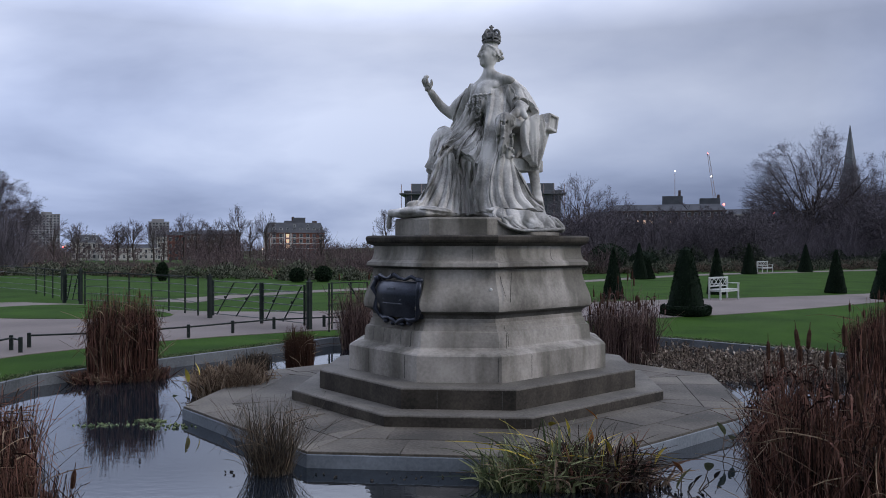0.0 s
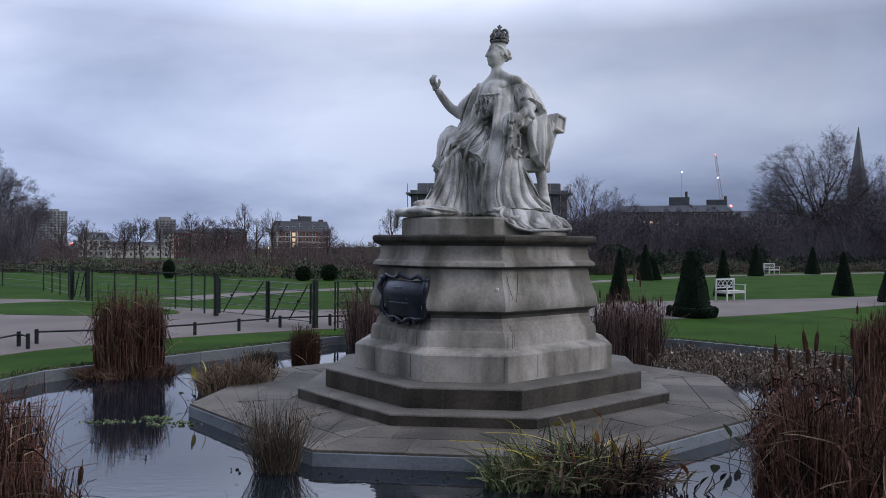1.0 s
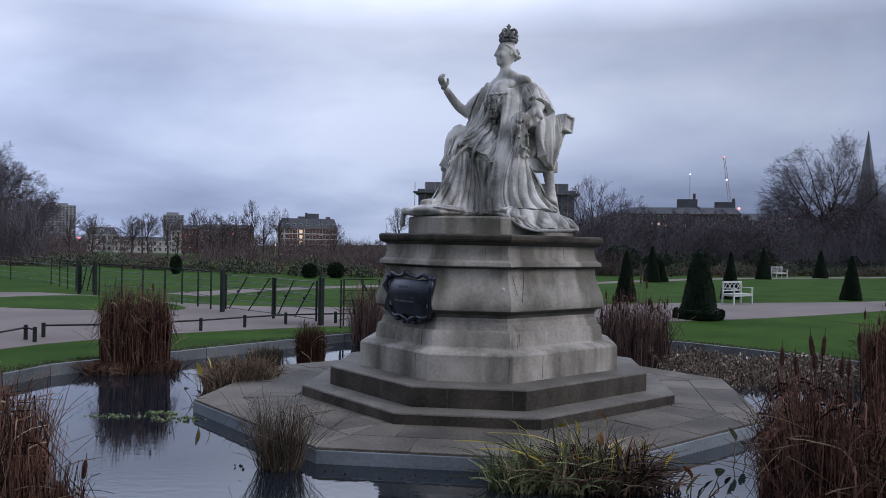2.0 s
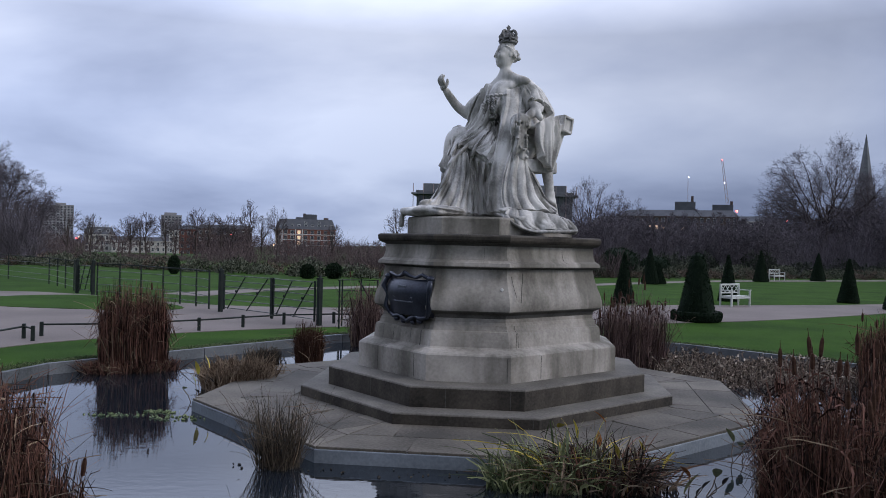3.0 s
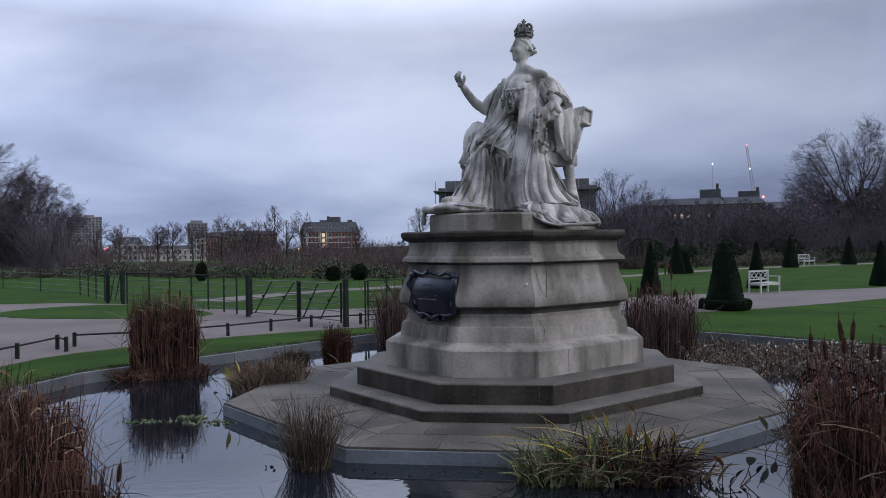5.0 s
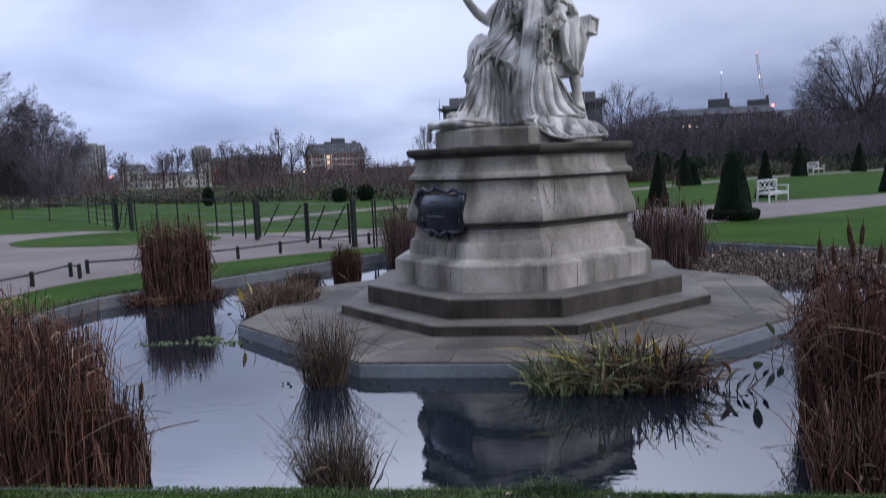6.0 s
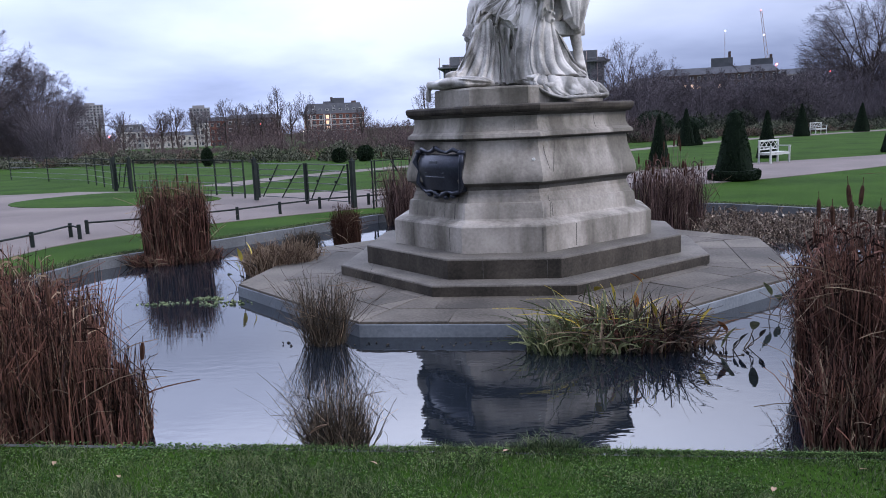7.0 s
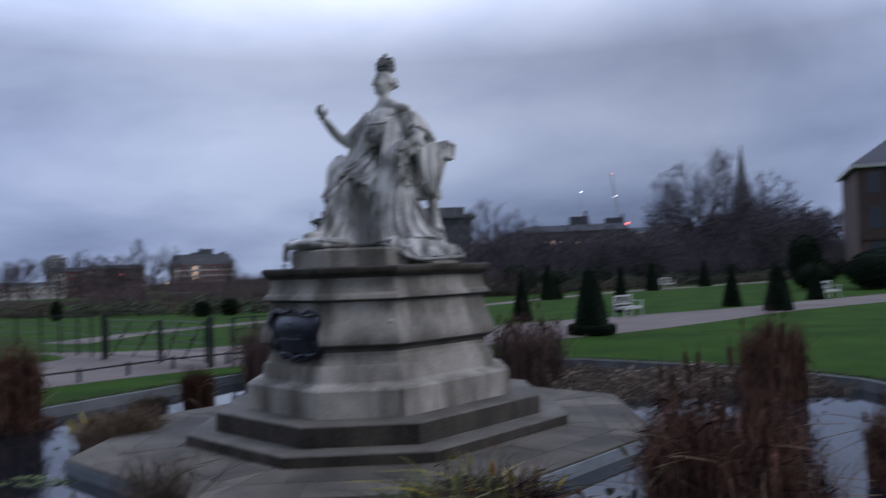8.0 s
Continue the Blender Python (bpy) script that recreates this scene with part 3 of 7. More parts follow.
def fold_set(top, hem, n, deep, seed, bow=0.0):
    """Folds running from a top line to a hem, both (across, up) in the statue's left-front view; each ends where it likes."""
    rng = random.Random(seed)
    out = []
    for i in range(n):
        u = (i + 0.5 + rng.uniform(-0.3, 0.3)) / n
        a = np.array(top[0]) * (1 - u) + np.array(top[1]) * u
        b = np.array(hem[0]) * (1 - u) + np.array(hem[1]) * u
        v = np.linspace(rng.uniform(0, 0.3) ** 1.5, 1 - rng.uniform(0, 0.35) ** 1.5, 9)
        P = a + (b - a) * v[:, None]
        P[:, 0] += bow * np.sin(math.pi * v) + 0.012 * np.sin(5 * v + rng.uniform(0, 6))
        out.append((P, deep * rng.uniform(0.8, 1.9), rng.uniform(0.009, 0.020), rng.choice((-1, 1))))
    return out


def press_folds(V, F, folds):
    """Cuts sharp folds with a raised lip into the side of a mesh that faces the statue's left front."""
    out, side = np.array([0.64, 0.769, 0.0]), np.array([-0.77, 0.639, 0.0])
    A = np.cross(V[F[:, 2]] - V[F[:, 0]], V[F[:, 3]] - V[F[:, 1]])
    N = np.zeros_like(V)
    for k in range(4):
        np.add.at(N, F[:, k], A)
    N /= np.linalg.norm(N, axis=1, keepdims=True) + 1e-12
    face = np.clip((N @ out - 0.1) / 0.4, 0, 1)
    q = np.stack([V @ side, V[:, 2]], 1)
    D = np.zeros(len(V))
    for P, deep, w, sign in folds:
        lo, hi = P.min(0) - 5 * w, P.max(0) + 5 * w
        I = np.nonzero((q[:, 0] > lo[0]) & (q[:, 0] < hi[0]) & (q[:, 1] > lo[1]) & (q[:, 1] < hi[1]))[0]
        if not len(I):
            continue
        best, sd, along = np.full(len(I), 9.0), np.zeros(len(I)), np.zeros(len(I))
        for k in range(len(P) - 1):
            a, e = P[k], P[k + 1] - P[k]
            t = np.clip(((q[I] - a) @ e) / (e @ e + 1e-9), 0, 1)
            r = q[I] - a - t[:, None] * e
            d = np.hypot(r[:, 0], r[:, 1])
            m = d < best
            best[m], along[m] = d[m], (k + t[m]) / (len(P) - 1)
            sd[m] = (d * np.sign(e[0] * r[:, 1] - e[1] * r[:, 0]))[m] * sign
        fade = np.clip(np.minimum(along * 6, (1 - along) * 6), 0.0, 1)
        D[I] += fade * deep * (0.55 * np.exp(-((sd - 1.9 * w) / (1.4 * w)) ** 2) - np.exp(-(sd / w) ** 2))
    return V + out * (np.clip(D, -0.11, 0.05) * face)[:, None]


class Clay:
    """A block of space in which solid forms are blended, then skinned with one mesh."""

    def __init__(self, lo, hi, h):
        self.lo, self.h = np.array(lo, np.float32), h
        n = [int((hi[i] - lo[i]) / h) + 1 for i in range(3)]
        self.ax = [self.lo[i] + h * np.arange(n[i], dtype=np.float32) for i in range(3)]
        self.D = np.full(n, 0.5, np.float32)

    def window(self, lo, hi, pad):
        sl = []
        for i in range(3):
            a = int(max(0, (lo[i] - pad - self.lo[i]) / self.h))
            b = int(min(len(self.ax[i]), (hi[i] + pad - self.lo[i]) / self.h + 2))
            sl.append(slice(a, max(a + 1, b)))
        x, y, z = (self.ax[i][sl[i]] for i in range(3))
        return tuple(sl), x[:, None, None], y[None, :, None], z[None, None, :]

    def blend(self, sl, d, k, cut=False):
        a = self.D[sl]
        if cut:
            h = np.maximum(k - np.abs(a + d), 0) / k
            self.D[sl] = np.maximum(a, -d) + h * h * k * 0.25
        else:
            h = np.maximum(k - np.abs(a - d), 0) / k
            self.D[sl] = np.minimum(a, d) - h * h * k * 0.25

    def egg(self, c, r, k=0.06, rz=0.0, ry=0.0, cut=False):
        m = max(r)
        sl, x, y, z = self.window([v - m for v in c], [v + m for v in c], k + 0.03)
        x, y, z = x - c[0], y - c[1], z - c[2]
        if rz:
            s, t = math.sin(radians(rz)), math.cos(radians(rz))
            x, y = t * x + s * y, -s * x + t * y
        if ry:
            s, t = math.sin(radians(ry)), math.cos(radians(ry))
            x, z = t * x - s * z, s * x + t * z
        k0 = np.sqrt((x / r[0]) ** 2 + (y / r[1]) ** 2 + (z / r[2]) ** 2)
        k1 = np.sqrt((x / r[0] ** 2) ** 2 + (y / r[1] ** 2) ** 2 + (z / r[2] ** 2) ** 2) + 1e-6
        self.blend(sl, k0 * (k0 - 1) / k1, k, cut)

    def limb(self, a, b, ra, rb, k=0.05, cut=False):
        a, b = np.array(a, np.float32), np.array(b, np.float32)
        m = max(ra, rb)
        sl, x, y, z = self.window(np.minimum(a, b) - m, np.maximum(a, b) + m, k + 0.03)
        v = b - a
        t = np.clip(((x - a[0]) * v[0] + (y - a[1]) * v[1] + (z - a[2]) * v[2]) / max(1e-6, float(v @ v)), 0, 1)
        d = np.sqrt((x - a[0] - t * v[0]) ** 2 + (y - a[1] - t * v[1]) ** 2 + (z - a[2] - t * v[2]) ** 2) - (ra + t * (rb - ra))
        self.blend(sl, d, k, cut)

    def cord(self, pts, radii, k=0.05, steps=4, cut=False):
        """A bent limb through the points, rounded between them."""
        P, n = [Vector(p) for p in pts], len(pts)
        line, rr = [], []
        for i in range(n - 1):
            p0, p1, p2, p3 = P[max(0, i - 1)], P[i], P[i + 1], P[min(n - 1, i + 2)]
            for s in range(steps):
                u = s / steps
                line.append(0.5 * (2 * p1 + (p2 - p0) * u + (2 * p0 - 5 * p1 + 4 * p2 - p3) * u * u + (3 * p1 - p0 - 3 * p2 + p3) * u ** 3))
                rr.append(radii[i] + (radii[i + 1] - radii[i]) * u)
        line.append(P[-1]), rr.append(radii[-1])
        for i in range(len(line) - 1):
            self.limb(line[i], line[i + 1], rr[i], rr[i + 1], k, cut)

    def drape(self, strands, w, amp, back=(-0.64, -0.77, 0.0), n=10):
        """Solid backing behind a hanging cloth."""
        B = Vector(back)
        lines = [[Vector(p) for p in curve(np.array(pts, float), n)] for pts in strands]
        for a, b in zip(lines, lines[1:]):
            for f in (0.1, 0.5, 0.9):
                mid = [p.lerp(q, f) + B * (w + 1.15 * amp + 0.02) for p, q in zip(a, b)]
                for i in range(2, n - 1):
                    self.limb(mid[i], mid[i + 1], w, w, 0.03)

    def block(self, c, half, rnd=0.02, k=0.02, rz=0.0, ry=0.0, cut=False):
        m = math.sqrt(sum(v * v for v in half))
        sl, x, y, z = self.window([v - m for v in c], [v + m for v in c], k + 0.03)
        x, y, z = x - c[0], y - c[1], z - c[2]
        if rz:
            s, t = math.sin(radians(rz)), math.cos(radians(rz))
            x, y = t * x + s * y, -s * x + t * y
        if ry:
            s, t = math.sin(radians(ry)), math.cos(radians(ry))
            x, z = t * x - s * z, s * x + t * z
        qx, qy, qz = np.abs(x) - half[0] + rnd, np.abs(y) - half[1] + rnd, np.abs(z) - half[2] + rnd
        d = np.sqrt(np.maximum(qx, 0) ** 2 + np.maximum(qy, 0) ** 2 + np.maximum(qz, 0) ** 2) + np.minimum(np.maximum(np.maximum(qx, qy), qz), 0) - rnd
        self.blend(sl, d, k, cut)

    def ripple(self, lo, hi, fn):
        """Shallow folds pressed into the surface inside a window, fading out at its border."""
        sl, x, y, z = self.window(lo, hi, 0)
        w = 1.0
        for c, a, b in ((x, lo[0], hi[0]), (y, lo[1], hi[1]), (z, lo[2], hi[2])):
            e = 0.12 * (b - a)
            w = w * np.clip((c - a) / e, 0, 1) * np.clip((b - c) / e, 0, 1)
        self.D[sl] += (w * fn(x, y, z)).astype(np.float32)

    def skin(self):
        D = self.D
        S = D < 0
        cnt = np.zeros(tuple(n - 1 for n in D.shape), np.uint8)
        for i in (0, 1):
            for j in (0, 1):
                for k in (0, 1):
                    cnt += S[i:i + cnt.shape[0], j:j + cnt.shape[1], k:k + cnt.shape[2]]
        cells = np.argwhere((cnt > 0) & (cnt < 8))
        idx = np.full(cnt.shape, -1, np.int32)
        idx[tuple(cells.T)] = np.arange(len(cells))
        acc, num = np.zeros((len(cells), 3), np.float32), np.zeros(len(cells), np.float32)
        corners = [(i, j, k) for i in (0, 1) for j in (0, 1) for k in (0, 1)]
        val = {c: D[tuple((cells + c).T)] for c in corners}
        for c in corners:
            for ax in range(3):
                if c[ax] == 0:
                    e = tuple(1 if q == ax else c[q] for q in range(3))
                    a, b = val[c], val[e]
                    on = (a < 0) != (b < 0)
                    t = np.where(on, a / np.where(on, a - b, 1), 0)
                    p = np.tile(np.array(c, np.float32), (len(cells), 1))
                    p[:, ax] += t
                    acc += p * on[:, None]
                    num += on
        verts = (cells + acc / num[:, None]) * self.h + self.lo
        faces = []
        for ax in range(3):
            o1, o2 = (ax + 1) % 3, (ax + 2) % 3
            a = np.take(S, range(S.shape[ax] - 1), ax)
            b = np.take(S, range(1, S.shape[ax]), ax)
            ed = np.argwhere(a != b)
            ok = (ed[:, o1] > 0) & (ed[:, o2] > 0) & (ed[:, o1] < cnt.shape[o1]) & (ed[:, o2] < cnt.shape[o2])
            ed = ed[ok]
            inside = S[tuple(ed.T)]
            u, v = np.zeros(3, int), np.zeros(3, int)
            u[o1], v[o2] = 1, 1
            q = np.stack([idx[tuple((ed - u - v).T)], idx[tuple((ed - v).T)], idx[tuple(ed.T)], idx[tuple((ed - u).T)]], 1)
            q[~inside] = q[~inside][:, ::-1]
            faces.append(q)
        return verts, np.concatenate(faces)


def make_statue():
    c = Clay((-1.15, -1.0, -0.30), (1.5, 1.5, 2.98), 0.0112)

    # throne
    for s in (-1, 1):
        c.block((-0.32, 0.55 * s, 0.80), (0.39, 0.07, 0.09), 0.02)
        c.cord([(-0.56, 0.55 * s, 0.74), (-0.63, 0.56 * s, 0.4), (-0.72, 0.57 * s, -0.01)], [0.08, 0.065, 0.085], 0.02)
        c.block((-0.40, 0.57 * s, 1.40), (0.45, 0.08, 0.06), 0.03)
    c.block((-0.32, 0, 0.80), (0.38, 0.55, 0.07), 0.02)
    c.block((-0.78, 0, 1.12), (0.06, 0.56, 0.40), 0.03, ry=-22)
    c.block((-0.89, 0.56, 1.47), (0.11, 0.10, 0.13), 0.015, 0.02, ry=-12)
    c.block((-0.89, 0.66, 1.47), (0.075, 0.03, 0.09), 0.01, 0.01, ry=-12, cut=True)
    c.block((-0.89, -0.56, 1.47), (0.11, 0.10, 0.13), 0.015, 0.02, ry=-12)
    # carved arm end, nearer side
    c.egg((0.07, 0.60, 1.39), (0.17, 0.13, 0.14), 0.04)
    c.egg((0.18, 0.62, 1.30), (0.09, 0.09, 0.11), 0.04)
    c.egg((0.10, 0.62, 1.12), (0.14, 0.11, 0.21), 0.05)
    c.egg((0.07, 0.62, 0.93), (0.10, 0.09, 0.13), 0.05)
    for s in (-1, 1):
        c.egg((0.14, 0.62 + 0.06 * s, 1.38), (0.025, 0.02, 0.03), 0.01, cut=True)
    c.egg((-0.02, 0.69, 1.41), (0.045, 0.03, 0.05), 0.02, cut=True)
    cut = random.Random(5)
    for i in range(60):                      # curled mane of the carved beast
        z = 0.86 + 0.52 * cut.random()
        a = radians(cut.uniform(-10, 130))
        r = 0.135 - 0.06 * abs(z - 1.12)
        c.egg((0.10 + r * math.cos(a), 0.62 + 0.95 * r * math.sin(a), z), (0.022, 0.022, cut.uniform(0.018, 0.04)), 0.012, cut=i % 3 > 0)
    # draped arm end, farther side
    c.cord([(0.05, -0.62, 1.30), (0.24, -0.62, 1.24), (0.30, -0.62, 0.95), (0.33, -0.60, 0.5)], [0.12, 0.14, 0.13, 0.16], 0.08)

    # body under the robe
    c.egg((-0.30, 0, 1.05), (0.34, 0.42, 0.26), 0.08)
    c.cord([(-0.25, 0, 1.10), (-0.16, 0, 1.40), (-0.13, 0, 1.70), (-0.15, 0, 1.92)], [0.27, 0.19, 0.23, 0.17], 0.08)
    for s in (-1, 1):
        c.egg((0.03, 0.12 * s, 1.69), (0.12, 0.12, 0.12), 0.06)
    c.egg((-0.20, 0.02, 1.94), (0.14, 0.30, 0.11), 0.05, rz=14)
    c.egg((-0.38, 0.44, 1.45), (0.22, 0.12, 0.18), 0.05)
    c.egg((0.16, 0.02, 0.80), (0.16, 0.24, 0.26), 0.06)
    c.egg((0.28, -0.12, 0.87), (0.12, 0.13, 0.15), 0.04)
    c.cord([(-0.17, 0.02, 2.20), (-0.21, 0.18, 2.13), (-0.28, 0.36, 2.06)], [0.075, 0.062, 0.062], 0.05)
    c.cord([(-0.17, -0.02, 2.18), (-0.13, -0.15, 2.08), (-0.07, -0.28, 1.98)], [0.075, 0.062, 0.060], 0.05)
    c.egg((-0.15, 0.02, 2.00), (0.13, 0.24, 0.12), 0.05)
    # neck, head turned to her right
    c.limb((-0.18, 0, 1.98), (-0.165, 0, 2.38), 0.100, 0.076, 0.06)
    g = Vector((0.93, -0.37, 0))
    side = Vector((0.37, 0.93, 0))
    H = Vector((-0.17, 0.010, 2.505))

    def face(f, s, z):
        return tuple(H + (g * f + side * s + Vector((0, 0, z))) * 0.95)
    turn = math.degrees(math.atan2(g.y, g.x))
    c.egg(face(0.0, 0, 0.025), (0.150, 0.122, 0.190), 0.04, rz=turn)
    c.egg(face(0.05, 0, -0.07), (0.105, 0.098, 0.125), 0.04, rz=turn)
    c.egg(face(0.115, 0, -0.150), (0.042, 0.045, 0.036), 0.03)
    c.limb(face(0.150, 0, 0.055), face(0.188, 0, -0.030), 0.018, 0.022, 0.02)
    c.egg(face(0.143, 0, -0.082), (0.030, 0.040, 0.013), 0.012, rz=turn)
    c.egg(face(0.140, 0, -0.105), (0.030, 0.036, 0.014), 0.012, rz=turn)
    for s in (-1, 1):
        c.egg(face(0.147, 0.058 * s, 0.035), (0.024, 0.034, 0.020), 0.015, rz=turn, cut=True)
        c.egg(face(0.128, 0.056 * s, 0.030), (0.022, 0.026, 0.016), 0.008, rz=turn)
        c.egg(face(0.10, 0.07 * s, -0.03), (0.05, 0.04, 0.045), 0.03, rz=turn)
        c.egg(face(-0.03, 0.126 * s, 0.0), (0.030, 0.016, 0.045), 0.012, rz=turn)
        for k in range(4):
            c.cord([face(0.06 - 0.03 * k, 0.105 * s, 0.13 - 0.03 * k), face(-0.04 - 0.02 * k, 0.128 * s, 0.08 - 0.035 * k), face(-0.14, 0.075 * s, 0.02 - 0.02 * k)],
                   [0.012, 0.016, 0.018], 0.008, 3)
    for i in range(5):
        a = i * 72
        c.egg(face(-0.165 + 0.04 * math.cos(radians(a)), 0.03 * math.sin(radians(2 * a)), 0.0 + 0.065 * math.sin(radians(a))), (0.038, 0.05, 0.036), 0.012)
    # crown: band, arches, orb, cross
    K = H + Vector((-0.022, 0.018, 0.190))

    def top(r, ang, z):
        return (K.x + 0.93 * r * math.cos(ang), K.y + 0.93 * r * math.sin(ang), K.z + 0.87 * z)
    for i in range(28):
        a, b = radians(i * 360 / 28), radians((i + 1) * 360 / 28)
        for z, r, w in ((0.0, 0.128, 0.018), (0.055, 0.134, 0.015)):
            c.limb(top(r, a, z), top(r, b, z), w, w, 0.012)
    c.limb(top(0, 0, -0.02), top(0, 0, 0.06), 0.10, 0.10, 0.02)
    for i in range(8):
        a = radians(i * 45 + 10)
        if i % 2 == 0:
            c.cord([top(0.135, a, 0.06), top(0.158, a, 0.14), top(0.10, a, 0.20), top(0, a, 0.17)], [0.019, 0.018, 0.018, 0.017], 0.010)
        c.egg(top(0.138, a, 0.10), (0.023, 0.023, 0.032), 0.010)
        c.egg(top(0.15, a, 0.028), (0.015, 0.015, 0.016), 0.006)
        c.egg(top(0.150, a + 0.39, 0.028), (0.016, 0.016, 0.012), 0.006, cut=True)
    c.egg(top(0, 0, 0.12), (0.080, 0.080, 0.05), 0.02)
    c.egg(top(0, 0, 0.215), (0.030, 0.030, 0.030), 0.01)
    c.limb(top(0, 0, 0.23), top(0, 0, 0.295), 0.012, 0.016, 0.01)
    c.limb(tuple(K + g * 0.030 + Vector((0, 0, 0.232))), tuple(K - g * 0.030 + Vector((0, 0, 0.232))), 0.013, 0.013, 0.01)

    # her right arm, raised
    c.cord([(-0.06, -0.36, 1.88), (0.01, -0.50, 1.77), (0.05, -0.60, 1.66)], [0.11, 0.10, 0.072], 0.05)
    c.cord([(0.05, -0.60, 1.66), (0.22, -0.62, 1.74), (0.38, -0.62, 1.87), (0.49, -0.62, 1.98)], [0.064, 0.060, 0.050, 0.036], 0.04)
    c.egg((0.535, -0.62, 2.03), (0.030, 0.055, 0.075), 0.025, ry=-12)
    for i in range(4):
        y = -0.665 + 0.030 * i
        top = 2.185 - 0.014 * abs(i - 1.5)
        c.cord([(0.55, y, 2.05), (0.578, y, 2.10), (0.585, y, top - 0.03), (0.560, y + 0.004, top + 0.015)], [0.021, 0.020, 0.018, 0.015], 0.010, 3)
    c.cord([(0.525, -0.57, 2.01), (0.508, -0.55, 2.07), (0.515, -0.548, 2.12)], [0.023, 0.020, 0.015], 0.012, 3)
    # her left arm, resting
    c.cord([(-0.28, 0.38, 1.86), (-0.34, 0.52, 1.72), (-0.22, 0.62, 1.60), (-0.05, 0.63, 1.50)], [0.11, 0.098, 0.075, 0.045], 0.03)
    c.egg((-0.03, 0.62, 1.47), (0.07, 0.05, 0.032), 0.02)
    for i in range(4):
        y = 0.585 + 0.030 * i
        c.cord([(0.0, y, 1.475), (0.05, y + 0.02, 1.45), (0.07, y + 0.03, 1.38), (0.06, y + 0.035, 1.33)], [0.021, 0.020, 0.017, 0.013], 0.010, 3)
    # cape volumes behind
    c.cord([(-0.10, -0.32, 1.88), (-0.02, -0.44, 1.68), (-0.04, -0.50, 1.40)], [0.10, 0.09, 0.09], 0.06)
    c.egg((-0.48, 0.06, 1.60), (0.20, 0.42, 0.32), 0.08)
    c.egg((-0.54, 0.12, 1.25), (0.24, 0.42, 0.26), 0.08)
    c.cord([(-0.30, 0.34, 1.94), (-0.46, 0.45, 1.76), (-0.68, 0.50, 1.55)], [0.07, 0.06, 0.05], 0.05)
    # bodice, neckline and girdle
    for i in range(9):
        u = i / 8
        a = radians(-70 + 140 * u)
        c.egg((-0.13 + 0.23 * math.cos(a), 0.27 * math.sin(a), 1.86), (0.028, 0.034, 0.022), 0.012)
    for i in range(7):
        z = 1.80 - 0.06 * i
        c.egg((0.115 - 0.05 * abs(i - 2) / 3, 0.0, z), (0.03, 0.055 - 0.004 * i, 0.026), 0.012)
    for s in (-1, 1):
        for i in range(4):
            c.cord([(0.07, 0.05 * s + 0.05 * i * s, 1.80), (0.07 - 0.02 * i, 0.04 * s + 0.035 * i * s, 1.58), (0.05 - 0.03 * i, 0.03 * s + 0.03 * i * s, 1.44)],
                   [0.018, 0.016, 0.014], 0.012, 3)
    for i in range(12):
        a = radians(-80 + 160 * i / 11)
        c.egg((-0.15 + 0.22 * math.cos(a), 0.22 * math.sin(a), 1.40 - 0.05 * math.cos(a)), (0.026, 0.03, 0.026), 0.01)
    # lap and legs
    c.cord([(-0.25, -0.20, 1.08), (0.15, -0.23, 1.10), (0.50, -0.25, 0.98)], [0.22, 0.16, 0.10], 0.08)
    c.cord([(-0.25, 0.20, 1.08), (0.08, 0.20, 1.06), (0.26, 0.17, 0.97)], [0.22, 0.14, 0.08], 0.08)
    c.cord([(0.52, -0.25, 0.95), (0.70, -0.26, 0.55), (0.92, -0.27, 0.18)], [0.09, 0.07, 0.07], 0.05)
    c.cord([(0.27, 0.24, 0.90), (0.26, 0.26, 0.50), (0.30, 0.28, 0.10)], [0.06, 0.05, 0.06], 0.05)
    c.limb((0.06, -0.06, 0.55), (0.08, -0.04, 0.05), 0.16, 0.20, 0.08)
    # cord and tassel between the knees
    c.cord([(0.10, 0.01, 1.36), (0.36, 0.0, 1.14), (0.47, 0.0, 0.85), (0.56, 0.0, 0.45)], [0.022, 0.022, 0.022, 0.024], 0.012)
    c.egg((0.575, 0.0, 0.38), (0.04, 0.04, 0.06), 0.015)
    c.limb((0.58, 0.0, 0.34), (0.60, 0.0, 0.20), 0.038, 0.05, 0.015)
    # footstool cushion, shoe, tassel
    c.egg((0.98, -0.18, 0.08), (0.42, 0.46, 0.10), 0.03, rz=12)
    c.block((1.0, -0.18, 0.075), (0.34, 0.38, 0.055), 0.05, 0.03, rz=12)
    c.egg((1.02, -0.24, 0.20), (0.18, 0.075, 0.065), 0.03, rz=-8)
    c.cord([(1.25, -0.50, 0.07), (1.30, -0.54, 0.02), (1.31, -0.54, -0.12)], [0.04, 0.028, 0.036], 0.02)
    # train volumes
    c.egg((-0.06, 0.32, 0.42), (0.26, 0.20, 0.50), 0.08)
    c.egg((-0.02, 0.58, 0.08), (0.50, 0.26, 0.13), 0.06)
    c.egg((0.0, 0.90, -0.02), (0.45, 0.16, 0.12), 0.05)
    # hanging cloths: strands from top to hem, fold depth, share of small folds, width of the backing
    cloths = []
